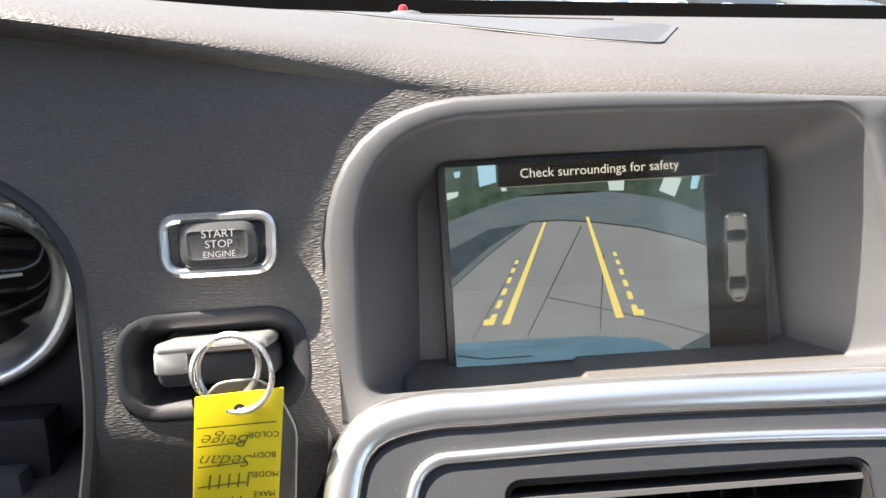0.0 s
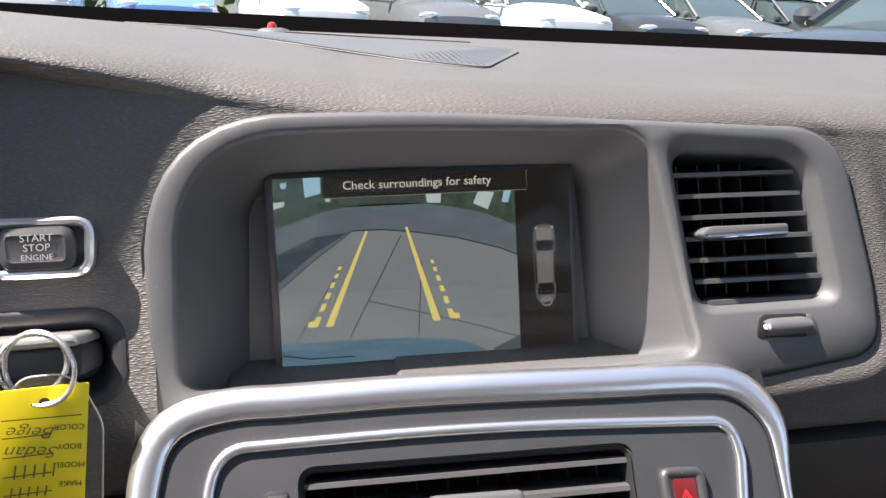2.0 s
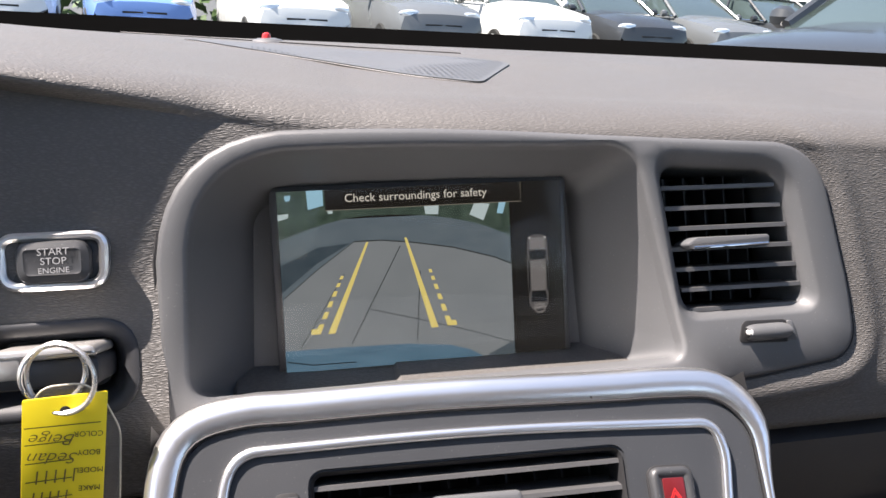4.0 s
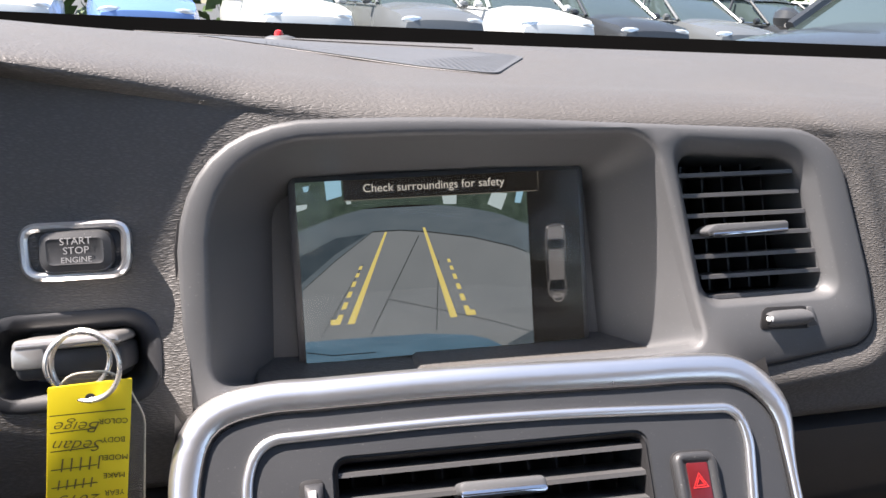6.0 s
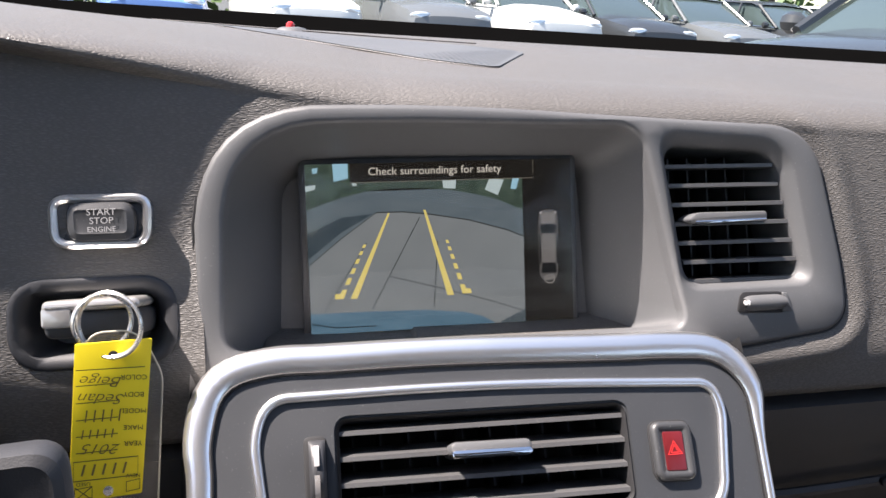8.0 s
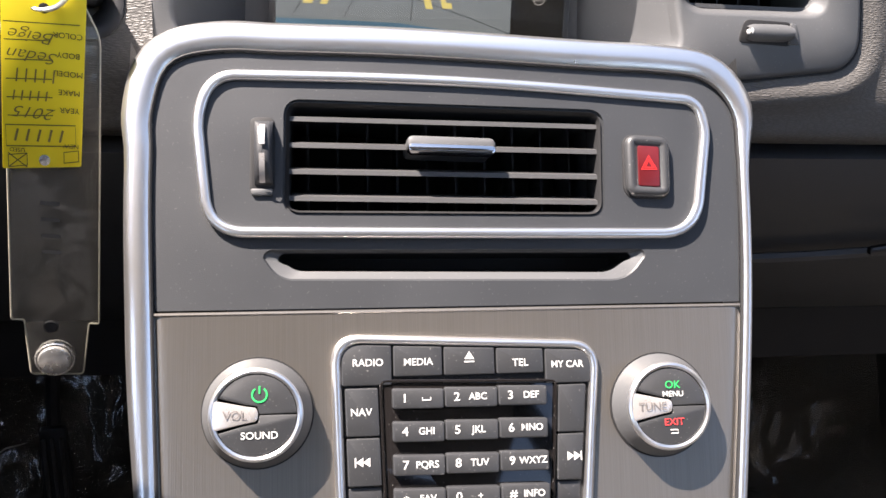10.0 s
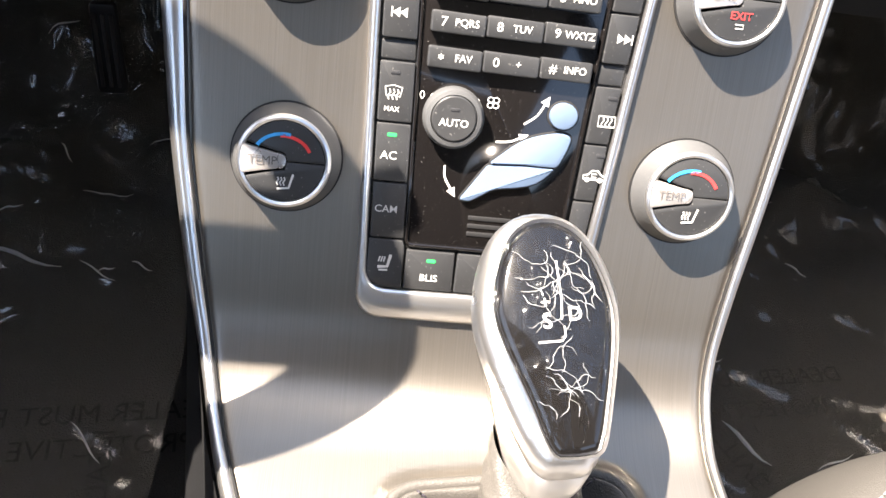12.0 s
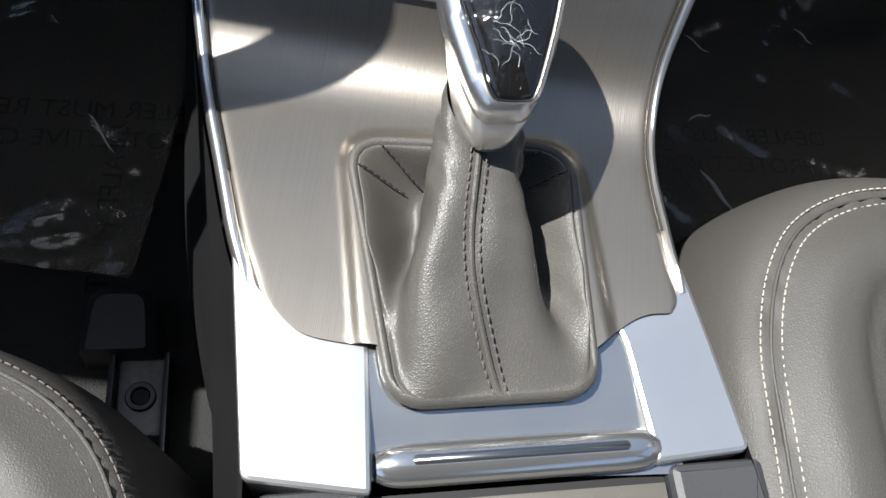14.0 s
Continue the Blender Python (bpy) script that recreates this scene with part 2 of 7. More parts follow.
def even(loop, n):
    """A closed 2D loop as n points at even steps."""
    lens = [(loop[(i + 1) % len(loop)] - loop[i]).length for i in range(len(loop))]
    total, out, i, acc = sum(lens), [], 0, 0.0
    for k in range(n):
        d = total * k / n
        while acc + lens[i] < d:
            acc += lens[i]
            i += 1
        out.append(loop[i].lerp(loop[(i + 1) % len(loop)], (d - acc) / max(lens[i], 1e-12)))
    return out


def box2(w, h, r, cx=0.0, cy=0.0, n=5):
    return rpoly([(cx - w / 2, cy - h / 2), (cx + w / 2, cy - h / 2), (cx + w / 2, cy + h / 2), (cx - w / 2, cy + h / 2)], r, n)


def ellipse2(a, b, cx=0.0, cy=0.0, n=32):
    return [Vector((cx + a * math.cos(2 * math.pi * i / n), cy + b * math.sin(2 * math.pi * i / n))) for i in range(n)]


def inset(loop, d):
    """A loop moved inwards by d (counter-clockwise loops)."""
    k, out = len(loop), []
    for i in range(k):
        t = (loop[(i + 1) % k] - loop[i - 1])
        t = t.normalized() if t.length > 1e-9 else Vector((1, 0))
        out.append(loop[i] + Vector((-t.y, t.x)) * d)
    return out


def lift(loop, w):
    return [Vector((p.x, p.y, w)) for p in loop]


def loft(bm, loops, cap0=False, cap1=False, closed=True):
    rows = [[bm.verts.new(p) for p in loop] for loop in loops]
    k = len(rows[0])
    for a, b in zip(rows, rows[1:]):
        for i in range(k if closed else k - 1):
            j = (i + 1) % k
            bm.faces.new((a[i], a[j], b[j], b[i]))
    if cap0:
        bm.faces.new(rows[0][::-1])
    if cap1:
        bm.faces.new(rows[-1])
    return bm


def plate(loop, w0, w1, bevel=0.0006, dome=0.0):
    """A solid with a rounded front edge from w0 (back) to w1 (front)."""
    bm = bmesh.new()
    rows = [lift(loop, w0), lift(loop, w1 - bevel), lift(inset(loop, bevel * 0.3), w1 - bevel * 0.3), lift(inset(loop, bevel), w1)]
    if dome:
        rows.append(lift(inset(loop, bevel * 3), w1 + dome))
    return loft(bm, rows, True, True)


def band(outer, inner, w0, w1, r=0.0008):
    """A ring with a rounded front between two loops of as many points."""
    bm = bmesh.new()
    return loft(bm, [lift(outer, w0), lift(outer, w1 - r), lift(inset(outer, r), w1), lift(inset(inner, -r), w1), lift(inner, w1 - r), lift(inner, w0)])


def sheet(nu, nv, f, wrap=False):
    bm = bmesh.new()
    v = [[bm.verts.new(f(i / nu, j / nv)) for j in range(nv + 1)] for i in range(nu + 1)]
    for i in range(nu):
        for j in range(nv):
            bm.faces.new((v[i][j], v[i + 1][j], v[i + 1][j + 1], v[i][j + 1]))
    return bm


def tube(path, r, n=8, closed=False, bm=None, flat=1.0):
    """A round rod along a path of points; r may be a list."""
    bm = bm or bmesh.new()
    path = [Vector(p) for p in path]
    k, rings, side = len(path), [], None
    for i, p in enumerate(path):
        d = (path[(i + 1) % k] - path[i - 1]) if closed else (path[min(i + 1, k - 1)] - path[max(i - 1, 0)])
        d.normalize()
        if side is None:
            side = d.orthogonal().normalized()
        side = (side - d * side.dot(d)).normalized()
        up = d.cross(side)
        q = r[i] if isinstance(r, list) else r
        rings.append([p + (side * math.cos(2 * math.pi * j / n) + up * math.sin(2 * math.pi * j / n) * flat) * q for j in range(n)])
    if closed:
        rings.append(rings[0])
    loft(bm, rings, not closed, not closed)
    if closed:
        bmesh.ops.remove_doubles(bm, verts=bm.verts, dist=1e-7)
    return bm


def curve3(pts, n=8):
    """A smooth line through points (Catmull-Rom)."""
    p = [Vector(q) for q in pts]
    p = [p[0] * 2 - p[1]] + p + [p[-1] * 2 - p[-2]]
    out = []
    for i in range(1, len(p) - 2):
        for j in range(n):
            t = j / n
            out.append(0.5 * (2 * p[i] + (p[i + 1] - p[i - 1]) * t + (2 * p[i - 1] - 5 * p[i] + 4 * p[i + 1] - p[i + 2]) * t * t
                              + (3 * p[i] - p[i - 1] - 3 * p[i + 1] + p[i + 2]) * t ** 3))
    return out + [p[-2]]


def brick(x0, x1, y0, y1, z0, z1, bevel=0.0):
    bm = bmesh.new()
    bmesh.ops.create_cube(bm, size=1)
    for v in bm.verts:
        v.co = Vector((x0 + (v.co.x + 0.5) * (x1 - x0), y0 + (v.co.y + 0.5) * (y1 - y0), z0 + (v.co.z + 0.5) * (z1 - z0)))
    if bevel:
        bmesh.ops.bevel(bm, geom=bm.edges[:], offset=bevel, segments=2, affect="EDGES", profile=0.6)
    return bm


def cells(loops, w=0.0, thick=0.0):
    """Flat patches from closed 2D loops, with a little thickness where asked."""
    bm = bmesh.new()
    for loop in loops:
        top = [bm.verts.new((p[0], p[1], w)) for p in loop]
        bm.faces.new(top)
        if thick:
            low = [bm.verts.new((p[0], p[1], w - thick)) for p in loop]
            for i in range(len(loop)):
                j = (i + 1) % len(loop)
                bm.faces.new((top[i], low[i], low[j], top[j]))
    return bm


def stroke(pts, width):
    """The outline of a line of some width in 2D."""
    p = [Vector(q) for q in pts]
    left, right = [], []
    for i in range(len(p)):
        d = (p[min(i + 1, len(p) - 1)] - p[max(i - 1, 0)]).normalized()
        side = Vector((-d.y, d.x)) * width / 2
        left.append(p[i] + side)
        right.append(p[i] - side)
    return left + right[::-1]


def ribbon(bm, pts, width, w, closed=False):
    """A flat line of some width in 2D as quads."""
    p = [Vector(q) for q in pts]
    k, rows = len(p), []
    for i in range(k):
        d = ((p[(i + 1) % k] - p[i - 1]) if closed else (p[min(i + 1, k - 1)] - p[max(i - 1, 0)])).normalized()
        side = Vector((-d.y, d.x)) * width / 2
        rows.append((bm.verts.new((*(p[i] + side), w)), bm.verts.new((*(p[i] - side), w))))
    for i in range(k if closed else k - 1):
        a, b = rows[i], rows[(i + 1) % k]
        bm.faces.new((a[0], a[1], b[1], b[0]))
    return bm


def letters(text, size, cx, cy, w=0.0, turn=0.0, align="CENTER", bold=0.0, wide=1.0, flip=False, shear=0.0):
    """A bmesh of text in Blender's own font, centred at (cx, cy)."""
    c = bpy.data.curves.new("t", "FONT")
    c.body, c.size, c.align_x, c.align_y = text, size, align, "CENTER"
    c.offset, c.shear = bold, shear
    c.resolution_u = 3
    o = bpy.data.objects.new("t", c)
    me = bpy.data.meshes.new_from_object(o)
    bm = bmesh.new()
    bm.from_mesh(me)
    bpy.data.objects.remove(o)
    bpy.data.curves.remove(c)
    bpy.data.meshes.remove(me)
    bm.transform(Matrix.Translation((cx, cy, w)) @ Matrix.Rotation(radians(turn), 4, "Z") @ Matrix.Diagonal((-wide if flip else wide, 1, 1, 1)))
    return bm


def join(*bms):
    out = bms[0]
    for b in bms[1:]:
        me = bpy.data.meshes.new("j")
        b.to_mesh(me)
        out.from_mesh(me)
        b.free()
        bpy.data.meshes.remove(me)
    return out


def smoothstep(a, b, x):
    t = min(1.0, max(0.0, (x - a) / (b - a)))
    return t * t * (3 - 2 * t)


def inside(loop, x, y):
    """How deep a point lies within a closed loop (negative: outside)."""
    hit, near = False, 1e9
    for i in range(len(loop)):
        a, b = loop[i - 1], loop[i]
        if (a.y > y) != (b.y > y) and x < (b.x - a.x) * (y - a.y) / (b.y - a.y) + a.x:
            hit = not hit
        ab = b - a
        t = min(1, max(0, ((x - a.x) * ab.x + (y - a.y) * ab.y) / max(ab.length_squared, 1e-12)))
        near = min(near, math.hypot(x - a.x - t * ab.x, y - a.y - t * ab.y))
    return near if hit else -near


def axes(origin, across, up):
    x = Vector(across).normalized()
    z = x.cross(Vector(up)).normalized()
    y = z.cross(x)
    m = Matrix((x, y, z)).transposed().to_4x4()
    m.translation = origin
    return m


STACK = axes((0, 0.02, 0.747), (1, 0, 0), (0, 0.539, 0.842))     # the control panel's face: u across, v up it, w out of it
LEAN = 0.30                                                       # how far the dash's face leans back, chosen for how the sun lights it
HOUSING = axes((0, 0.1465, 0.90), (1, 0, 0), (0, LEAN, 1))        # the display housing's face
DISPLAY = axes((-0.0065, 0.1935, 0.90), (1, 0, 0), (0, 0.20, 1))  # the glass of the display
TUNNEL = axes((0.0562, -0.2945, 0.573), (0.983, 0.186, 0), (-0.186, 0.983, 0))  # the roller cover behind the gear lever

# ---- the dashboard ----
# outline stretched with height to fit the camera's view of the leaning face
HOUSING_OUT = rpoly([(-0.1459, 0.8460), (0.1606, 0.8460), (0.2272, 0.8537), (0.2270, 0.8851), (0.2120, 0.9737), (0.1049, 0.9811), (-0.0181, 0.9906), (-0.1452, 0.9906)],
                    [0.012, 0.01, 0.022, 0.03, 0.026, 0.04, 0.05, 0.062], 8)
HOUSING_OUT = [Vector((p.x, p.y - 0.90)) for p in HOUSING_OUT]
KEY_HOLE = box2(0.0705, 0.036, 0.012, -0.1955, 0.8805 - 0.90)
CLUSTER_HOLE = rpoly([(-0.6042, -0.0910), (-0.2568, -0.0910), (-0.2479, -0.0390), (-0.2493, 0.0349), (-0.2758, 0.0625), (-0.3677, 0.0863), (-0.6350, 0.0863)], [0.01, 0.01, 0.02, 0.03, 0.04, 0.05, 0.01], 5)


def far_edge(x):
    return 0.56 - 0.30 * x * x


def top_height(x, y):
    """The dash's upper surface; it rises to the windscreen and towards the instruments."""
    k = (y - 0.17) / (far_edge(x) - 0.17)
    near = 0.9935 - 0.055 * x + 0.16 * max(0.0, -0.04 - x) ** 1.15 - 0.03 * max(0, x - 0.2)
    far = 1.0185 - 0.055 * x
    return near + (far - near) * k + 0.005 * math.sin(math.pi * min(1, max(0, k)))


def turned(x, z):
    """The face turns back towards the driver beside the instruments, shaped so that it falls into shade."""
    return 0.13 * min(0.0, x + 0.135 + 0.54 * (0.95 - z))


def brow(x):
    """How far the crest stands out over the face, shaped to place its shadow's edge: most beside the instruments,
    nothing over the display.
    """
    return float(np.interp(x, (-0.30, -0.25, -0.212, -0.157, -0.12, -0.06), (0.022, 0.020, 0.0165, 0.0080, 0.0028, 0.0)))


def dash_point(a, b):
    """The padded skin: up its face, round the soft crest, back to the windscreen."""
    x = (-0.72 + 0.41 * a / 0.07) if a < 0.07 else ((-0.31 + 0.56 * (a - 0.07) / 0.78) if a < 0.85 else (0.25 + 0.60 * (a - 0.85) / 0.15))
    crest = top_height(x, 0.19)
    z0 = crest - 0.016
    y0 = 0.1465 + (z0 - 0.90) * LEAN + turned(x, z0)
    roll = 0.032 + 0.026 * smoothstep(-0.20, -0.02, x)
    if b < 0.06:
        t = b / 0.06
        y, z = 0.165 - 0.035 * math.sin(t * 1.57), 0.806 + 0.014 * (1 - math.cos(t * 1.57))
    elif b < 0.60:
        t = (b - 0.06) / 0.54
        z = 0.820 + (z0 - 0.820) * t
        y = 0.130 + (0.1465 + (z - 0.90) * LEAN - 0.130) * smoothstep(0.0, 0.28, t)
        # a slight tilt beside the housing is added to catch the sun
        turn = x + 0.135 + 0.54 * (0.95 - z)
        y += (turned(x, z) - (0.12 * min(0.05, max(0.0, turn)) * smoothstep(0.965, 0.93, z) if x < -0.1385 else 0.0)) * smoothstep(0.0, 0.25, t)
    elif b < 0.74:
        t = (b - 0.60) / 0.14
        y = y0 + roll * (1 - math.cos(t * 1.5708)) - brow(x) * math.sin(math.pi * min(1.0, t * 1.25))
        z = z0 + (top_height(x, y0 + roll) - z0) * math.sin(t * 1.5708)
    else:
        t = (b - 0.74) / 0.26
        y = y0 + roll + (far_edge(x) - y0 - roll) * t
        z = top_height(x, y)
    if b <= 0.68:
        v = (z - 0.90) * math.hypot(1, LEAN)
        deep = inside(HOUSING_OUT, x, v)
        # a raised lip of padding round the housing
        y -= 0.003 * math.exp(-((deep + 0.011) / 0.007) ** 2) * smoothstep(0.10, 0.20, x)
        if deep > 0.0045 and z < 0.9855 - 0.055 * x + 0.002:
            y += 0.16
        elif inside(KEY_HOLE, x, v) > -0.0012:
            y += 0.05
        elif inside(CLUSTER_HOLE, x, v) > 0.0:
            y += 0.16
    return Vector((x, y, z))


def hood_row(grow, w):
    """A line round the instrument opening, on the turned-back padding."""
    return [Vector((p.x, p.y, w - 0.13 * min(0.0, p.x + 0.135 + 0.54 * (0.05 - p.y)))) for p in inset(CLUSTER_HOLE, -grow)]


dashboard = thing("dashboard", at_base(0, 0.3, 0.80), "dark grey dashboard padded with creased synthetic hide", "dashboard", kind="structure")
skin = sheet(290, 130, dash_point)
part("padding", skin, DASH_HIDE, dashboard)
part("hood_edge", loft(bmesh.new(), [hood_row(0.0055, -0.0015), hood_row(0.0035, 0.0012), hood_row(0.0005, 0.0014), hood_row(-0.0015, -0.002), hood_row(-0.0025, -0.060)]), DARK_PLASTIC, dashboard, "dark edge of the instrument opening", space=HOUSING)
# the lip under the padding and the closed lower dash on both sides
for x0, x1, nm in ((0.128, 0.85, "glovebox_lid"), (-0.72, -0.128, "knee_panel")):
    def lower(a, b, x0=x0, x1=x1):
        x = x0 + (x1 - x0) * a
        if b < 0.12:
            t = b / 0.12
            return Vector((x, 0.150 - 0.012 * t, 0.807 - 0.004 * t))
        t = (b - 0.12) / 0.88
        return Vector((x, 0.137 + 0.012 * math.sin(3.1 * t) + 0.10 * t * t, 0.803 - 0.16 * t))
    part(nm, sheet(30, 24, lower), LOWER_PLASTIC, dashboard)
latch = part("glovebox_latch", plate(box2(0.022, 0.006, 0.0028), 0, 0.004, 0.0015), DARK_STEEL, dashboard, "small bright metal latch",
             space=axes((0.292, 0.150, 0.738), (1, 0, 0.16), (0, 0.1, 1)))
part("shelf_edge", tube(curve3([(0.20, 0.166, 0.723), (0.27, 0.162, 0.728), (0.40, 0.16, 0.739), (0.6, 0.17, 0.752)]), 0.0035, 6), LOWER_PLASTIC, dashboard)
part("underside", brick(-0.72, 0.85, 0.235, 0.70, 0.60, 0.645), BLACK, dashboard)

# speaker grille and seam on the dash top
grille = thing("speaker_grille", at_base(-0.06, 0.36, 1.0), "dark perforated speaker grille set flush in the dash top", "grille")
GR = [(0.060, 0.405), (0.092, 0.372), (0.043, 0.264), (0.008, 0.280), (-0.155, 0.418)]


def on_top(x, y, up=0.0):
    return Vector((x, y, top_height(x, y) + up))


gl = rpoly(GR, [0.03, 0.014, 0.008, 0.02, 0.01], 5)
bm = bmesh.new()
bm.faces.new([bm.verts.new(on_top(p.x, p.y, 0.0012)) for p in gl])
part("mesh_panel", bm, SOFT_GREY, grille)
# dark dots put the shade of the grille's holes into colour
bm = bmesh.new()
for i in range(46):
    for j in range(28):
        x, y = -0.10 + i * 0.0042, 0.270 + j * 0.0062 + (i % 2) * 0.003
        if inside(gl, x, y) > 0.003:
            ring = [bm.verts.new(on_top(x + 0.0009 * math.cos(k * 1.047), y + 0.0015 * math.sin(k * 1.047), 0.0016)) for k in range(6)]
            bm.faces.new(ring)
tagged(part("perforation", bm, DARK_PLASTIC, grille, "fine dark dots drawn for the holes"), kind="stuff")
part("rim", tube([on_top(p.x, p.y, 0.0002) for p in gl], 0.0004, 6, closed=True), DARK_PLASTIC, grille)
part("seam", tube([on_top(x, y, 0.0005) for x, y in ((-0.21, 0.505), (-0.12, 0.498), (0.0, 0.475), (0.07, 0.455))], 0.0007, 6), DARK_PLASTIC, dashboard)

led = thing("alarm_lamp", at_base(-0.091, 0.50, 1.023), "small red alarm lamp in a pale base on the dash top", "lamp")
base_z = top_height(-0.091, 0.50)
part("lamp_base", loft(bmesh.new(), [[Vector((-0.091 + r * math.cos(k * 0.449), 0.50 + r * math.sin(k * 0.449), base_z + h)) for k in range(14)]
     for r, h in ((0.0165, -0.002), (0.013, 0.0015), (0.007, 0.003))], True, True), SOFT_GREY, led)
part("lens", loft(bmesh.new(), [[Vector((-0.091 + r * math.cos(k * 0.449), 0.50 + r * math.sin(k * 0.449), base_z + h)) for k in range(14)]
     for r, h in ((0.0040, 0.002), (0.0038, 0.0048), (0.0028, 0.0068), (0.0010, 0.0077))], True, True), RED_LENS, led)

# ---- the display housing ----
housing = thing("display_housing", at_base(0.04, 0.15, 0.85), "grey plastic housing with a deep hooded recess for the display", "dashboard trim")
# recess and vent loops are stretched to fit the camera's view too
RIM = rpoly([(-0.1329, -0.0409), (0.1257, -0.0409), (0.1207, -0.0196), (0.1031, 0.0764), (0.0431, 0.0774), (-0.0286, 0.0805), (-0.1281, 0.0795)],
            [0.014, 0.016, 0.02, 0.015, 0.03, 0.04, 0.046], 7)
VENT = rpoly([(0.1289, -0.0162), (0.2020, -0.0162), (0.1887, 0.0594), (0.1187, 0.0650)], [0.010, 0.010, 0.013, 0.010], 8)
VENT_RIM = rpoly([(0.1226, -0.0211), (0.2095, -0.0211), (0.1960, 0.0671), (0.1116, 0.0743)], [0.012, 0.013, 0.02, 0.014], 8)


def face_with_holes(outer, holes, w):
    bm = bmesh.new()
    for loop in (outer, *holes):
        vs = [bm.verts.new((p.x, p.y, w)) for p in loop]
        for i in range(len(vs)):
            bm.edges.new((vs[i - 1], vs[i]))
    bmesh.ops.triangle_fill(bm, use_beauty=True, edges=bm.edges[:])
    return bm


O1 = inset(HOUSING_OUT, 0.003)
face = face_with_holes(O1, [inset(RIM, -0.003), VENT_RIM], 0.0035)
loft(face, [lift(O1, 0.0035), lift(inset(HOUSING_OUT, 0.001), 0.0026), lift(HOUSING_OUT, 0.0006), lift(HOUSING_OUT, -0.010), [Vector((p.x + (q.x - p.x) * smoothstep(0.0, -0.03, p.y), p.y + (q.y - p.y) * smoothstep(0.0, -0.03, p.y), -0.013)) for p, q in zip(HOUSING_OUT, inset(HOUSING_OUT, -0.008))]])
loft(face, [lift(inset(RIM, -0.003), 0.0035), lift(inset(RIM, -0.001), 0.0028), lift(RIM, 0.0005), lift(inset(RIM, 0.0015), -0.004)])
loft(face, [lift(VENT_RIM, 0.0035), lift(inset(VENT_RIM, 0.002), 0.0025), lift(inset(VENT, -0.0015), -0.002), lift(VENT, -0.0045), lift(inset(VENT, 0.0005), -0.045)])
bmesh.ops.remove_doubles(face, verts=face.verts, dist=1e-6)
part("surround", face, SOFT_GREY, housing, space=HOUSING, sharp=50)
part("edge_gap", tube([Vector((p.x, p.y, -0.0004 - 0.016 * smoothstep(0.050, 0.066, p.y))) for p in inset(HOUSING_OUT, -0.0006)], 0.0014, 6, True), BLACK, housing, "dark gap round the housing", space=HOUSING)
# the recess narrows to the display
glass_out = box2(0.168, 0.105, 0.006, -0.0065, 0.0005, 5)
back = rpoly([(-0.1057, -0.0505), (0.0870, -0.0505), (0.0855, -0.0098), (0.0840, 0.0599), (0.0425, 0.0604), (-0.0289, 0.0614), (-0.1003, 0.0604)],
             [0.010, 0.010, 0.01, 0.010, 0.01, 0.01, 0.016], 7)
into = HOUSING.inverted() @ DISPLAY
rec = bmesh.new()
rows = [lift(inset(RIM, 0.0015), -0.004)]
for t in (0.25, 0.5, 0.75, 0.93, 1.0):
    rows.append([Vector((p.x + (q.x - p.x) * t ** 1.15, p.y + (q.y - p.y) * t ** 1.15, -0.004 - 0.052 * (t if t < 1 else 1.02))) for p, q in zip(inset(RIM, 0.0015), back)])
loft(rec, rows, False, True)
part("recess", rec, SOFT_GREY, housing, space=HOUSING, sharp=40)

# ---- the display ----
display = thing("display_screen", DISPLAY @ pose(0, -0.05, 0), "lit colour display showing a parking camera view with yellow guide lines", "screen")
part("frame", plate(box2(0.1690, 0.1065, 0.005), -0.006, 0.0008, 0.0006), DARK_PLASTIC, display, space=DISPLAY)
SCREEN_BLACK = glow("screen_black", (0.0022, 0.0021, 0.0018), 1.0, 0.12)
SC = 0.22


def lit(name, color, power=1.0):
    return glow("screen_" + name, color, power * SC, 0.12)


def screen_material(name, low, high, scale, stretch=(1, 1, 1)):
    """A part of the shown picture, with its own mottle."""
    m = lit(name, low)
    n, link = m.node_tree.nodes, m.node_tree.links.new
    at, mp, tex, mix = n.new("ShaderNodeTexCoord"), n.new("ShaderNodeMapping"), n.new("ShaderNodeTexNoise"), n.new("ShaderNodeMix")
    mp.inputs["Scale"].default_value = stretch
    mix.data_type = "RGBA"
    tex.inputs["Scale"].default_value, tex.inputs["Detail"].default_value = scale, 4
    mix.inputs[6].default_value, mix.inputs[7].default_value = (*low, 1), (*high, 1)
    link(at.outputs["Object"], mp.inputs[0])
    link(mp.outputs[0], tex.inputs["Vector"])
    link(tex.outputs["Fac"], mix.inputs[0])
    link(mix.outputs[2], n["Principled BSDF"].inputs["Emission Color"])
    return m


def shown(name, loops, mat, layer, label=""):
    return part(name, cells(loops, 0.0012 + 0.00025 * layer), mat, display, label, space=DISPLAY, smooth=False)


shown("dark_panel", [[(-0.0805, -0.050), (0.0810, -0.050), (0.0810, 0.0505), (-0.0805, 0.0505)]], SCREEN_BLACK, 0)
X0, X1, Y0, Y1 = -0.0805, 0.0500, -0.0495, 0.0505
edge = [(p.x, p.y) for p in curve3([(X0, 0.0239, 0), (-0.0580, 0.0310, 0), (-0.0346, 0.0350, 0), (-0.0006, 0.0340, 0), (0.0300, 0.0280, 0), (X1, 0.0198, 0)], 4)]
shown("lane_view", [[(X0, Y0), (X1, Y0), (X1, 0.034), (X0, 0.034)]], screen_material("lane", (0.070, 0.105, 0.135), (0.125, 0.165, 0.195), 60, (1, 3, 1)), 1)
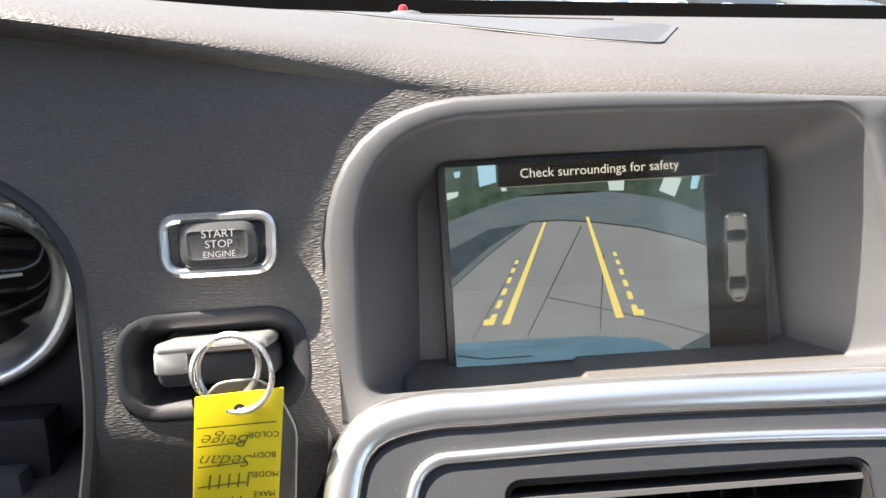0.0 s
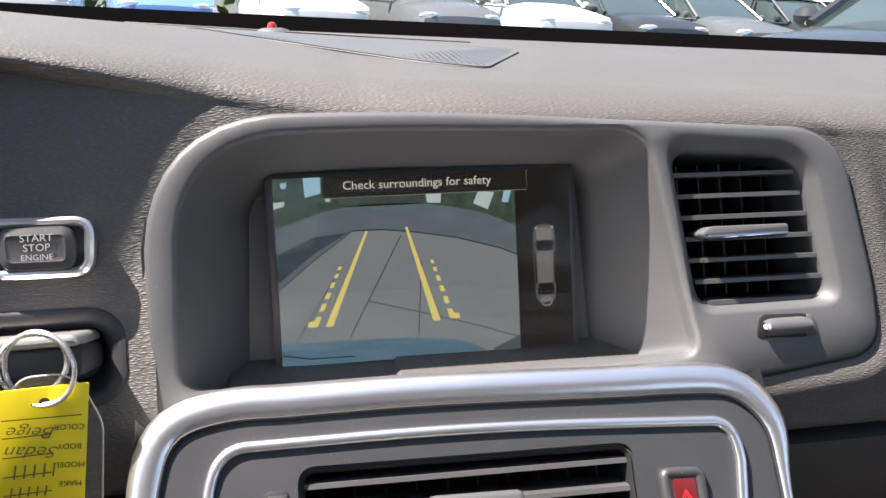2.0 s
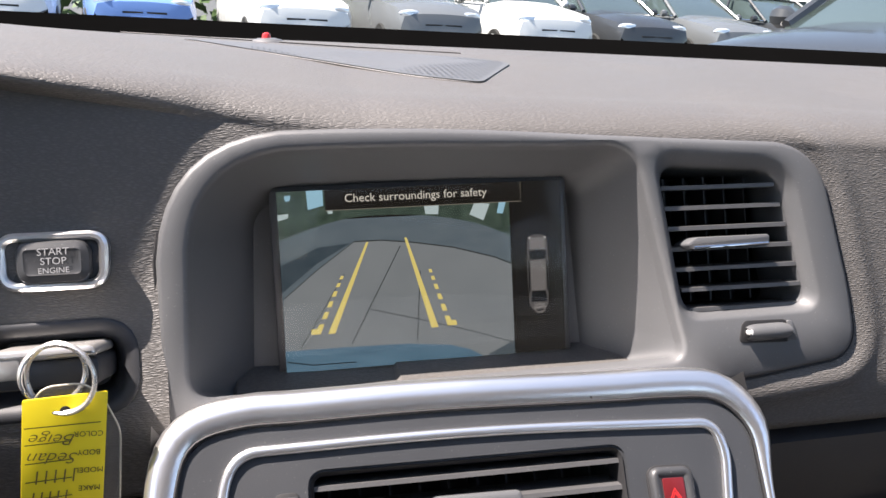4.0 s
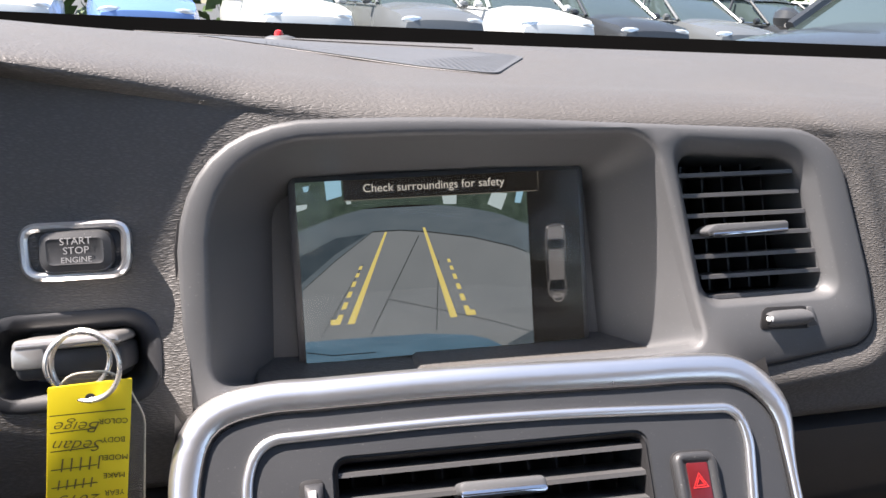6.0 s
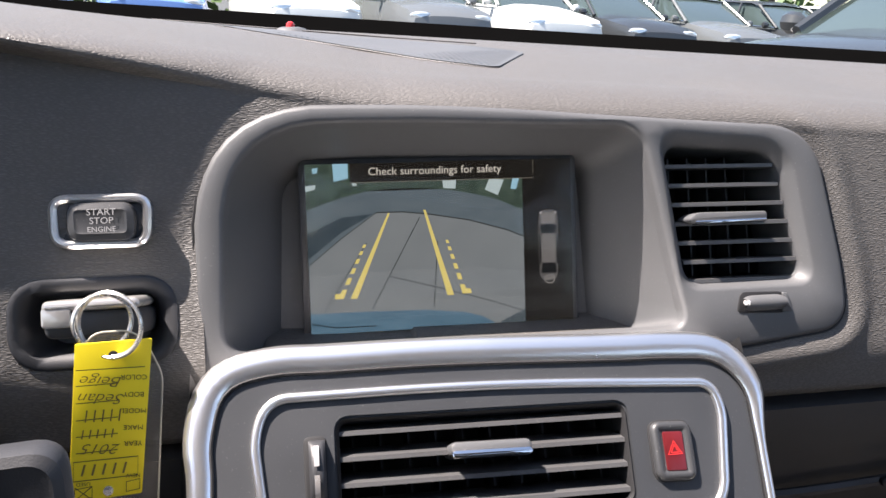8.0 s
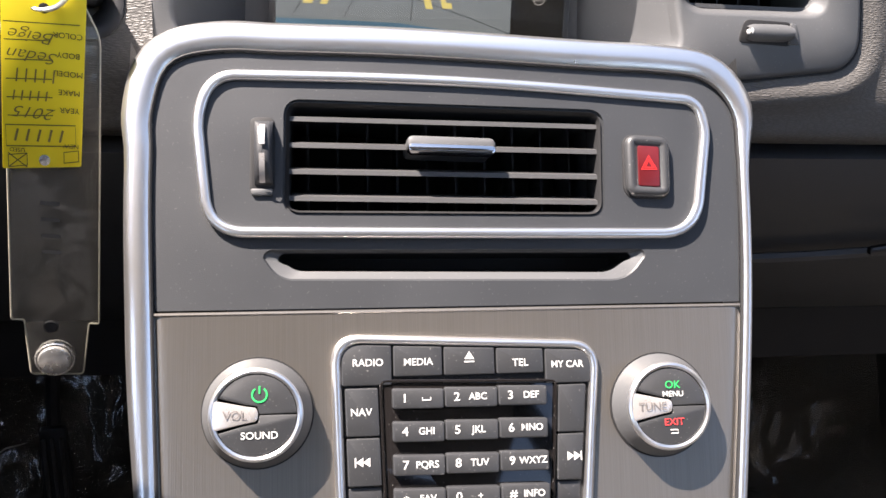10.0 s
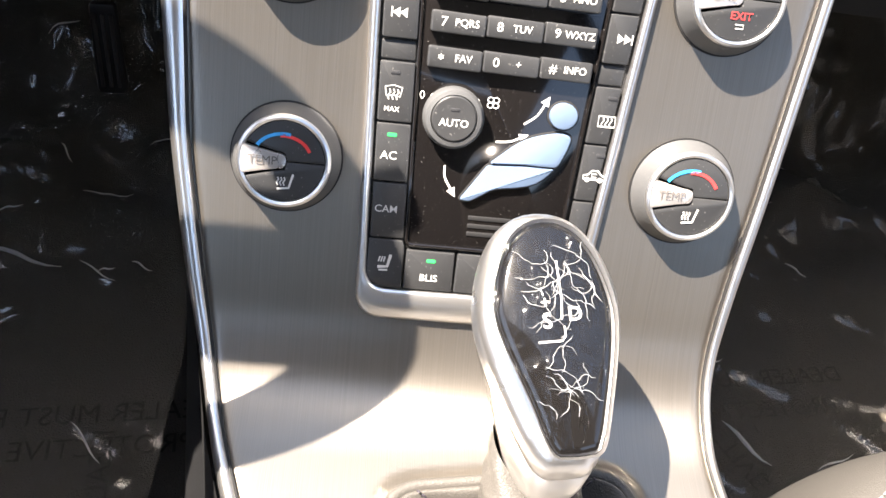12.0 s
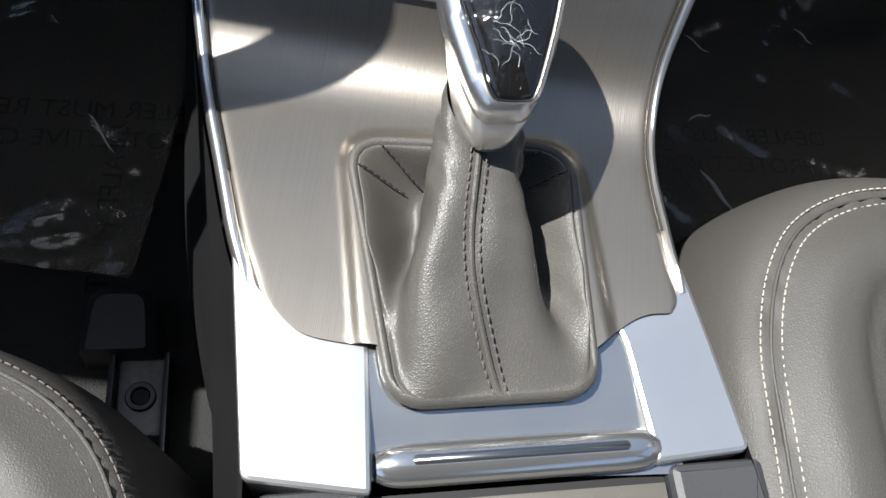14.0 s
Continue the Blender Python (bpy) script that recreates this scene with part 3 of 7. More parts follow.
shown("hedge_view", [edge + [(X1, Y1), (X0, Y1)]], screen_material("hedge", (0.004, 0.010, 0.008), (0.085, 0.135, 0.110), 190), 2)
SKY = lit("sky", (0.26, 0.50, 0.66))
PALE = lit("pale_wall", (0.40, 0.52, 0.56))
for mat, gap in ((SKY, [(-0.0640, 0.0400), (-0.0555, 0.0420), (-0.0555, Y1), (-0.0645, Y1)]), (SKY, [(-0.0760, 0.0450), (-0.0735, 0.0455), (-0.0730, 0.0485), (-0.0765, 0.0480)]),
                 (PALE, [(X0, 0.0345), (-0.0750, 0.0360), (-0.0745, 0.0385), (X0, 0.0380)]), (PALE, [(-0.0530, 0.0372), (-0.0505, 0.0374), (-0.0508, 0.0390), (-0.0535, 0.0390)]),
                 (PALE, [(0.0012, 0.0345), (0.0085, 0.0340), (0.0090, 0.0390), (0.0005, 0.0395)]), (PALE, [(0.0265, 0.0330), (0.0345, 0.0292), (0.0385, 0.0385), (0.0295, 0.0395)]),
                 (SKY, [(0.0425, 0.0330), (0.0460, 0.0325), (0.0480, 0.0390), (0.0440, 0.0395)])):
    shown("far_view", [gap], mat, 3)
shown("shade_view", [[(X0, -0.0050), (-0.0610, 0.0100), (-0.0420, 0.0205), (-0.0600, 0.0190), (X0, 0.0100)]], screen_material("shade", (0.022, 0.040, 0.055), (0.060, 0.085, 0.105), 120), 3)
slab = [(-0.0800, -0.0085), (-0.0610, 0.0065), (-0.0397, 0.0213), (-0.0240, 0.0212), (-0.0074, 0.0192), (0.0164, 0.0149), (0.0402, 0.0079), (X1, 0.0036)]
shown("paving_view", [slab + [(X1, Y0), (X0, Y0)]], screen_material("paving", (0.150, 0.178, 0.200), (0.205, 0.238, 0.262), 40), 4)
kerb = bmesh.new()
HI = 0.0012 + 0.00025 * 5
ribbon(kerb, slab[2:], 0.0007, HI)
ribbon(kerb, slab[:3], 0.0004, HI)
for line, wide in ((((-0.0720, -0.0360), (-0.0560, -0.0115), (-0.0460, 0.0035)), 0.0004), (((-0.0440, -0.0360), (-0.0140, 0.0175)), 0.0005), (((-0.0068, -0.0365), (-0.0034, 0.0030)), 0.0005),
                   (((-0.0330, -0.0170), (-0.0075, -0.0240), (0.0260, -0.0340), (0.0490, -0.0420)), 0.0004)):
    ribbon(kerb, line, wide, HI)
part("joint_lines", kerb, lit("joint", (0.035, 0.042, 0.045)), display, space=DISPLAY, smooth=False)
bump_edge = [(X0, -0.0372), (-0.0480, -0.0374), (-0.0120, -0.0382), (0.0120, -0.0408), (0.0230, -0.0440), (0.0300, -0.0480), (0.0310, Y0)]
shown("bumper_view", [[(X0, Y0)] + bump_edge[::-1]], screen_material("bumper", (0.030, 0.085, 0.140), (0.110, 0.220, 0.320), 30, (1, 5, 1)), 5)
shown("bumper_shade", [[(0.0345, -0.0478), (0.0500, -0.0410), (0.0500, Y0), (0.0345, Y0)]], lit("bumper_shade", (0.060, 0.085, 0.105)), 5)
crease = bmesh.new()
ribbon(crease, [(X0 + 0.0005, -0.0432), (-0.0660, -0.0460), (-0.0420, -0.0462)], 0.0006, 0.0012 + 0.00025 * 6)
part("bumper_crease", crease, lit("crease", (0.008, 0.014, 0.020)), display, space=DISPLAY, smooth=False)
YEL = lit("guide", (0.66, 0.58, 0.20))
shown("guide_line", [[(-0.0568, -0.0292), (-0.0528, -0.0292), (-0.0317, 0.0207), (-0.0330, 0.0207)]], YEL, 6)
shown("guide_line", [[(0.0015, -0.0300), (0.0056, -0.0300), (-0.0102, 0.0220), (-0.0116, 0.0220)]], YEL, 6)
for side in (-1, 1):
    ax, ay, bx, by = (-0.0625, -0.0290, -0.0470, 0.0030) if side < 0 else (0.0125, -0.0295, 0.0020, 0.0038)
    for k, (t0, t1) in enumerate(((0.0, 0.17), (0.26, 0.38), (0.46, 0.56), (0.64, 0.73), (0.80, 0.87), (0.93, 0.99))):
        wd = 0.0016 * (1 - 0.45 * t0)
        p = [(ax + (bx - ax) * t, ay + (by - ay) * t) for t in (t0, t1)]
        loops = [[(p[0][0] - wd, p[0][1]), (p[0][0] + wd, p[0][1]), (p[1][0] + wd * 0.9, p[1][1]), (p[1][0] - wd * 0.9, p[1][1])]]
        if k == 0:
            loops.append([(ax - 0.0034 if side < 0 else ax, ay), (ax + 0.0016, ay), (ax + 0.0016, ay + 0.003), (ax - 0.0034 if side < 0 else ax, ay + 0.003)])
            if side > 0:
                loops[-1] = [(ax - 0.0016, ay), (ax + 0.0040, ay), (ax + 0.0034, ay + 0.003), (ax - 0.0016, ay + 0.003)]
        shown("guide_dash", loops, YEL, 6)
shown("message_bar", [[(-0.0545, 0.0392), (0.0565, 0.0392), (0.0565, 0.0505), (-0.0545, 0.0505)]], lit("bar", (0.012, 0.011, 0.009)), 7)
rim_bm = bmesh.new()
ribbon(rim_bm, [(-0.0545, 0.0392), (0.0565, 0.0392), (0.0565, 0.0500)], 0.0003, 0.0034)
part("message_rim", rim_bm, lit("bar_rim", (0.22, 0.21, 0.18)), display, space=DISPLAY, smooth=False)
part("message_text", letters("Check surroundings for safety", 0.0066, -0.0036, 0.0453, 0.0035, bold=0.0), lit("text", (0.62, 0.62, 0.58)), display, space=DISPLAY, smooth=False)
CARX, CARY = 0.0658, -0.0018
body = rpoly([(CARX - 0.0056, CARY - 0.0225), (CARX + 0.0056, CARY - 0.0225), (CARX + 0.0066, CARY), (CARX + 0.0060, CARY + 0.0215), (CARX - 0.0060, CARY + 0.0215), (CARX - 0.0066, CARY)], [0.004, 0.004, 0.01, 0.005, 0.005, 0.01], 5)
shown("car_picture", [body], screen_material("car", (0.060, 0.060, 0.062), (0.110, 0.110, 0.112), 50), 2)
shown("car_mirrors", [[(CARX - 0.0080, CARY + 0.0062), (CARX - 0.0062, CARY + 0.0066), (CARX - 0.0062, CARY + 0.0078)], [(CARX + 0.0080, CARY + 0.0062), (CARX + 0.0062, CARY + 0.0078), (CARX + 0.0062, CARY + 0.0066)]], lit("mirrors", (0.09, 0.09, 0.09)), 2)
shown("car_bonnet", [rpoly([(CARX - 0.0048, CARY + 0.0125), (CARX + 0.0048, CARY + 0.0125), (CARX + 0.0042, CARY + 0.0195), (CARX - 0.0042, CARY + 0.0195)], 0.0016, 4)], lit("bonnet", (0.17, 0.17, 0.175)), 3)
shown("car_lamps", [[(CARX - 0.0056, CARY + 0.0195), (CARX - 0.0046, CARY + 0.0185), (CARX - 0.0036, CARY + 0.0205)], [(CARX + 0.0056, CARY + 0.0195), (CARX + 0.0036, CARY + 0.0205), (CARX + 0.0046, CARY + 0.0185)]], lit("lamps", (0.5, 0.5, 0.5)), 4)
shown("car_glass", [rpoly([(CARX - 0.0044, CARY + 0.0068), (CARX + 0.0044, CARY + 0.0068), (CARX + 0.0055, CARY + 0.0115), (CARX, CARY + 0.0128), (CARX - 0.0055, CARY + 0.0115)], 0.001, 3),
                    rpoly([(CARX - 0.0050, CARY - 0.0178), (CARX + 0.0050, CARY - 0.0178), (CARX + 0.0042, CARY - 0.0115), (CARX - 0.0042, CARY - 0.0115)], 0.001, 3),
                    [(CARX - 0.0060, CARY - 0.0130), (CARX - 0.0050, CARY - 0.0110), (CARX - 0.0050, CARY + 0.0050), (CARX - 0.0060, CARY + 0.0070)], [(CARX + 0.0060, CARY - 0.0130), (CARX + 0.0060, CARY + 0.0070), (CARX + 0.0050, CARY + 0.0050), (CARX + 0.0050, CARY - 0.0110)]], lit("car_glass", (0.010, 0.011, 0.012)), 4)
shown("car_roof", [rpoly([(CARX - 0.0042, CARY - 0.0112), (CARX + 0.0042, CARY - 0.0112), (CARX + 0.0045, CARY + 0.0062), (CARX - 0.0045, CARY + 0.0062)], 0.0012, 4)], lit("roof", (0.14, 0.14, 0.145)), 3)
RINGS = lit("rings", (0.035, 0.033, 0.028))
for cy, sg in ((CARY + 0.012, 1), (CARY - 0.012, -1)):
    for r in (0.0125, 0.0150, 0.0175):
        arc_bm = bmesh.new()
        ribbon(arc_bm, [(CARX + r * 0.95 * math.cos(a), cy + sg * r * math.sin(a)) for a in [0.55 + k * 0.17 for k in range(13)]], 0.0005, 0.0022)
        part("sensor_ring", arc_bm, RINGS, display, space=DISPLAY, smooth=False)
sw = bmesh.new()
ribbon(sw, ellipse2(0.0031, 0.0024, CARX, CARY - 0.0215, 20), 0.0008, 0.0028, closed=True)
ribbon(sw, [(CARX - 0.003, CARY - 0.0215), (CARX + 0.003, CARY - 0.0205)], 0.0011, 0.0028)
part("wheel_sign", sw, lit("wheel", (0.20, 0.20, 0.20)), display, space=DISPLAY, smooth=False)
glass = part("cover_glass", plate(box2(0.1640, 0.1015, 0.003), 0.0040, 0.0046, 0.0002), clear("display_glass", (0.97, 0.97, 0.95), 0.012, 0.06), display, space=DISPLAY)

# ---- the vent beside the display ----
def vent_slat(y0, deep, x0, x1, tilt=3):
    """One louvre blade, rounded at the front."""
    prof = [(-0.0011, 0.0), (0.0011, 0.0), (0.0014, -0.004), (0.0012, -deep), (-0.0012, -deep), (-0.0014, -0.004)]
    c, s = math.cos(radians(tilt)), math.sin(radians(tilt))
    ends = []
    for x in (x0, x1):
        ends.append([Vector((x, y0 + p * c + q * s * -1, q * c)) for p, q in prof])
    return loft(bmesh.new(), ends, True, True)


side_vent = thing("air_vent", at_base(0.16, 0.15, 0.89), "square dashboard air vent with horizontal louvres and a chrome-edged tab", "air vent")
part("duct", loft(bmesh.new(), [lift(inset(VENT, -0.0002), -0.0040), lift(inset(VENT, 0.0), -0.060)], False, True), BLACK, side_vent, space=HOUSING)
for k in range(7):
    y = 0.0540 - 0.01125 * k
    shift = 0.0185 * (k / 6) + 0.0015
    part("louvre", vent_slat(y, 0.020, 0.1155 + shift - 0.004, 0.1830 + shift + 0.003), LOUVRE, side_vent, space=HOUSING @ pose(0, 0, -0.004, 0, 0, -0.6))
for k in range(5):
    x = 0.132 + 0.0125 * k
    part("vane", brick(x, x + 0.001, -0.012, 0.060, -0.045, -0.027), DARK_PLASTIC, side_vent, space=HOUSING)
tab = part("tab", plate(rpoly([(0.1313, 0.0184), (0.1776, 0.0189), (0.1781, 0.0244), (0.1348, 0.0249), (0.1285, 0.0214)], 0.002, 4), -0.012, 0.005, 0.0012), SOFT_GREY, side_vent, space=HOUSING)
part("tab_trim", plate(rpoly([(0.1323, 0.0179), (0.1770, 0.0183), (0.1772, 0.0204), (0.1324, 0.0202)], 0.001, 3), 0.000, 0.0058, 0.0006), CHROME, tab, "bright chrome strip", space=HOUSING)
thumb = thing("vent_thumbwheel", at_base(0.175, 0.14, 0.865), "small ribbed thumbwheel below the vent", "thumbwheel")
part("slot", plate(rpoly([(0.1558, -0.0342), (0.1868, -0.0356), (0.1855, -0.0230), (0.1587, -0.0221)], 0.003, 4), 0.0032, 0.0040, 0.0004), BLACK, thumb, space=HOUSING)
wheel_bm = sheet(16, 10, lambda a, b: Vector((0.1600 + 0.0255 * a, -0.0290 + 0.0046 * math.cos(math.pi * b) * (1 - 0.35 * abs(2 * a - 1) ** 6), 0.0042 + 0.0046 * math.sin(math.pi * b))))
part("wheel", wheel_bm, SOFT_GREY, thumb, space=HOUSING)
part("mark", plate(ellipse2(0.0009, 0.0015, 0.1612, -0.0285, 10), 0.004, 0.0088, 0.0003), WHITE_INK, thumb, space=HOUSING)
part("slot_lip", plate(rpoly([(0.1839, -0.0349), (0.1909, -0.0344), (0.1883, -0.0240), (0.1847, -0.0235)], 0.001, 3), 0.0030, 0.0048, 0.0008), SOFT_GREY, thumb, space=HOUSING)

FACIA = HOUSING @ pose(0, 0, 0.0062)   # the padding stands a little proud here
# ---- start button ----
start = thing("start_button", at_base(-0.189, 0.15, 0.918), "dark start and stop engine button in a satin chrome ring", "button")
RING_O = rpoly([(-0.2138, 0.0184), (-0.1660, 0.0179), (-0.1647, 0.0451), (-0.2149, 0.0456)], 0.0085, 7)
part("ring", band(RING_O, inset(RING_O, 0.0042), -0.002, 0.0045, 0.0014), SATIN, start, "satin chrome ring", space=FACIA)
part("well", plate(inset(RING_O, 0.0040), -0.002, 0.0012, 0.0004), DARK_PLASTIC, start, space=FACIA)
BTN = rpoly([(-0.2053, 0.0214), (-0.1726, 0.0211), (-0.1727, 0.0410), (-0.2061, 0.0415)], 0.0065, 7)
cap = part("push_cap", loft(bmesh.new(), [lift(BTN, 0.0), lift(BTN, 0.004), lift(inset(BTN, 0.0008), 0.0056), lift(inset(BTN, 0.0040), 0.0066), lift(inset(BTN, 0.0048), 0.0063)], True, True), BUTTON, start, space=FACIA)
for word, dy, sz in (("START", 0.0358, 0.0046), ("STOP", 0.0315, 0.0046), ("ENGINE", 0.0272, 0.0037)):
    part("lettering", letters(word, sz, -0.1885, dy, 0.0075, wide=1.05), START_INK, cap, space=FACIA, smooth=False)

# ---- key slot, key and tags ----
slot = thing("key_slot", at_base(-0.1955, 0.15, 0.862), "moulded dark plastic key slot sunk in the dash", "key slot")
KS = KEY_HOLE


def slot_row(grow, w):
    """A line round the key slot, level with the padding."""
    out = []
    for p in inset(KS, -grow):
        turn = p.x + 0.135 + 0.54 * (0.05 - p.y)
        out.append(Vector((p.x, p.y, w - 0.13 * min(0.0, turn) + 0.12 * min(0.05, max(0.0, turn)))))
    return out


part("dish", loft(bmesh.new(), [slot_row(0.0058, -0.004), slot_row(0.0050, 0.0006), slot_row(0.0036, 0.0012), slot_row(-0.0006, 0.0008), lift(inset(KS, 0.004), -0.002),
     lift([Vector((-0.1955 + (p.x + 0.1955) * 0.72, p.y * 0.7 - 0.004)) for p in KS], -0.014)], False, True), DARK_PLASTIC, slot, space=HOUSING, sharp=60)
part("socket", plate(box2(0.046, 0.017, 0.006, -0.1930, -0.0175), -0.020, -0.008, 0.002), BLACK, slot, space=FACIA)
key = thing("key_fob", at_base(-0.19, 0.12, 0.885), "silver and black car key plugged into the dash", "key")
part("blade_case", plate(box2(0.046, 0.0135, 0.004, -0.1905, -0.0185), -0.016, 0.022, 0.003), DARK_PLASTIC, key, space=FACIA)
part("silver_top", plate(rpoly([(-0.2135, -0.0125), (-0.1675, -0.0118), (-0.1690, -0.0065), (-0.2130, -0.0070)], 0.003, 5), -0.012, 0.0255, 0.002), KEY_SILVER, key, "scuffed silver top", space=FACIA)
part("end_face", plate(rpoly([(-0.2135, -0.0200), (-0.2000, -0.0200), (-0.2000, -0.0100), (-0.2135, -0.0100)], 0.002, 4), 0.018, 0.0252, 0.001), KEY_SILVER, key, space=FACIA)


def ring_path(c, r, tilt, turn, n=40):
    m = Matrix.Translation(c) @ Euler((radians(tilt), 0, radians(turn))).to_matrix().to_4x4()
    return [m @ Vector((r * math.cos(2 * math.pi * k / n), 0, r * math.sin(2 * math.pi * k / n))) for k in range(n)]


ring_a = thing("key_ring", at_base(-0.178, 0.10, 0.878), "bright double-wound steel key ring", "key ring", "key rings")
part("wire", join(tube(ring_path((-0.1790, 0.0950, 0.8960), 0.0150, -8, -16), 0.0010, 8, True), tube(ring_path((-0.1786, 0.0934, 0.8960), 0.0150, -8, -16), 0.0009, 8, True)), STEEL, ring_a)
ring_b = thing("key_ring", at_base(-0.186, 0.105, 0.878), "bright double-wound steel key ring", "key ring", "key rings")
part("wire", join(tube(ring_path((-0.1835, 0.1010, 0.8955), 0.0130, -6, 26), 0.0009, 8, True), tube(ring_path((-0.1828, 0.0996, 0.8955), 0.0130, -6, 26), 0.0009, 8, True)), STEEL, ring_b)

TAG = axes((-0.1785, 0.0935, 0.8890), (0.985, 0.17, -0.10), (0.115, 0.095, 1))   # hangs from the ring; u across, v up
tag = thing("paper_tag", TAG @ pose(0, -0.08, 0), "yellow card stock tag with printed lines and handwriting, hung upside down", "tag")
TW, TH = 0.0340, 0.0820
part("card", plate(rpoly([(-TW / 2 - 0.001, -TH + 0.004), (TW / 2 - 0.003, -TH + 0.006), (TW / 2 + 0.0005, 0.0005), (-TW / 2 + 0.0015, -0.0015)], 0.0008, 2), -0.0003, 0.0003, 0.0001), YELLOW, tag, space=TAG)
for v in (-0.0130, -0.0205, -0.0288, -0.0370, -0.0450, -0.0530):
    x1 = 0.0145 if v == -0.0130 else 0.0030
    part("ruled_line", ribbon(bmesh.new(), [(-0.0150, v - 0.0008), (x1, v)], 0.0004, 0.0006), INK, tag, space=TAG, smooth=False)
for x0, y0, x1, y1 in ((-0.0160, -0.0675, 0.0120, -0.0570), (-0.0155, -0.0770, -0.0080, -0.0705), (0.0070, -0.0745, 0.0130, -0.0685)):
    part("printed_box", ribbon(bmesh.new(), [Vector((x0, y0)), Vector((x1, y0 + 0.001)), Vector((x1, y1)), Vector((x0, y1 - 0.001))], 0.00045, 0.0006, closed=True), INK, tag, space=TAG, smooth=False)
tick = ribbon(bmesh.new(), [(-0.0155, -0.0770), (-0.0080, -0.0705)], 0.0004, 0.00062)
part("tick_mark", ribbon(tick, [(-0.0155, -0.0705), (-0.0080, -0.0770)], 0.0004, 0.00064), INK, tag, space=TAG, smooth=False)
for word, v in (("COLOR", -0.0178), ("BODY", -0.0262), ("MODEL", -0.0342), ("MAKE", -0.0424), ("YEAR", -0.0503)):
    part("printed_word", letters(word, 0.0034, 0.0098, v, 0.0006, turn=178), INK, tag, space=TAG, smooth=False)
for word, x, v, sz in (("NEW", 0.0100, -0.0665, 0.0028), ("USED", -0.0118, -0.0690, 0.0026)):
    part("printed_word", letters(word, sz, x, v, 0.0006, turn=178), INK, tag, space=TAG, smooth=False)


def scrawl(u, v, word, size):
    return letters(word, size, u, v, 0.00065, turn=176, wide=1.15, bold=-0.00008, shear=0.35)


for word, v in (("Beige", -0.0192), ("Sedan", -0.0275), ("2015", -0.0520)):
    part("handwriting", scrawl(-0.0040, v, word, 0.0072), PENCIL, tag, "loose pen handwriting", space=TAG, smooth=False)
bars = bmesh.new()
for k in range(5):
    ribbon(bars, [(-0.0125 + 0.0032 * k, -0.0468), (-0.0118 + 0.0032 * k, -0.0425)], 0.0006, 0.00065)
    ribbon(bars, [(-0.0125 + 0.0045 * k, -0.0650), (-0.0112 + 0.0045 * k, -0.0595)], 0.0009, 0.00065)
    ribbon(bars, [(-0.0110 + 0.0036 * k, -0.0388), (-0.0103 + 0.0036 * k, -0.0330)], 0.0006, 0.00065)
part("pen_bars", bars, PENCIL, tag, space=TAG, smooth=False)
part("eyelet_hole", plate(ellipse2(0.0022, 0.0022, 0.0008, -0.0072, 16), 0.0002, 0.0006, 0.0001), BLACK, tag, space=TAG)
part("punch_hole", plate(ellipse2(0.0023, 0.0026, -0.0010, -0.0735, 16), 0.0002, 0.0006, 0.0001), STEEL, tag, space=TAG)

strap = thing("plastic_strap", TAG @ pose(0, -0.19, 0), "long clear plastic key strap with a steel snap", "strap")
ST = rpoly([(-0.0105, -0.1830), (0.0130, -0.1840), (0.0160, -0.1560), (0.0205, -0.1565), (0.0225, -0.0180), (0.0150, -0.0020), (0.0080, 0.0040), (-0.0080, 0.0030), (-0.0150, -0.0080), (-0.0180, -0.1530), (-0.0125, -0.1535)],
           [0.002, 0.002, 0.001, 0.001, 0.004, 0.005, 0.004, 0.004, 0.005, 0.001, 0.001], 3)
part("strap", plate(ST, -0.0028, -0.0012, 0.0004), CLEAR_PLASTIC, strap, space=TAG)
part("strap_edge", tube([Vector((p.x, p.y, -0.002)) for p in ST], 0.00045, 5, True), material("strap_edge", (0.45, 0.42, 0.34), 0.3, scale=100), strap, "pale cut edge", space=TAG)
part("strap_hole", band(ellipse2(0.0034, 0.0030, -0.0010, -0.1575, 18), ellipse2(0.0026, 0.0022, -0.0010, -0.1575, 18), -0.003, -0.0008, 0.0002), BLACK, strap, space=TAG)
part("hole_shade", plate(ellipse2(0.0027, 0.0023, -0.0010, -0.1575, 18), -0.0031, -0.0010, 0.0001), BLACK, strap, space=TAG)
part("snap", plate(ellipse2(0.0078, 0.0076, 0.0005, -0.1745, 28), -0.004, 0.0022, 0.0016), STEEL, strap, "domed steel snap", space=TAG)
part("snap_rim", band(ellipse2(0.0092, 0.0090, 0.0005, -0.1745, 28), ellipse2(0.0080, 0.0078, 0.0005, -0.1745, 28), -0.004, 0.0004, 0.0005), STEEL, strap, space=TAG)
emb = bmesh.new()
for k in range(4):
    ribbon(emb, [(-0.0035, -0.118 + 0.008 * k), (0.0045, -0.1185 + 0.008 * k)], 0.0018, -0.0010)
part("embossed_bars", emb, material("emboss", (0.05, 0.05, 0.05), 0.2, scale=200), strap, space=TAG, smooth=False)

# ---- the centre stack ----
# The face's line in the cabin's y and z: straight down the stack, round into the tunnel, then level.
LINE = [(0.02 + 0.539 * v, 0.747 + 0.842 * v) for v in [0.16 - 0.005 * k for k in range(67)]]
_a, _c, _b = LINE[-1], (-0.0914, 0.573), (-0.128, 0.573)
LINE += [((1 - t) ** 2 * _a[0] + 2 * t * (1 - t) * _c[0] + t * t * _b[0], (1 - t) ** 2 * _a[1] + 2 * t * (1 - t) * _c[1] + t * t * _b[1]) for t in [k / 14 for k in range(1, 15)]]
LINE += [(-0.128 - 0.01 * k, 0.573) for k in range(1, 26)]
_s = [-0.16]
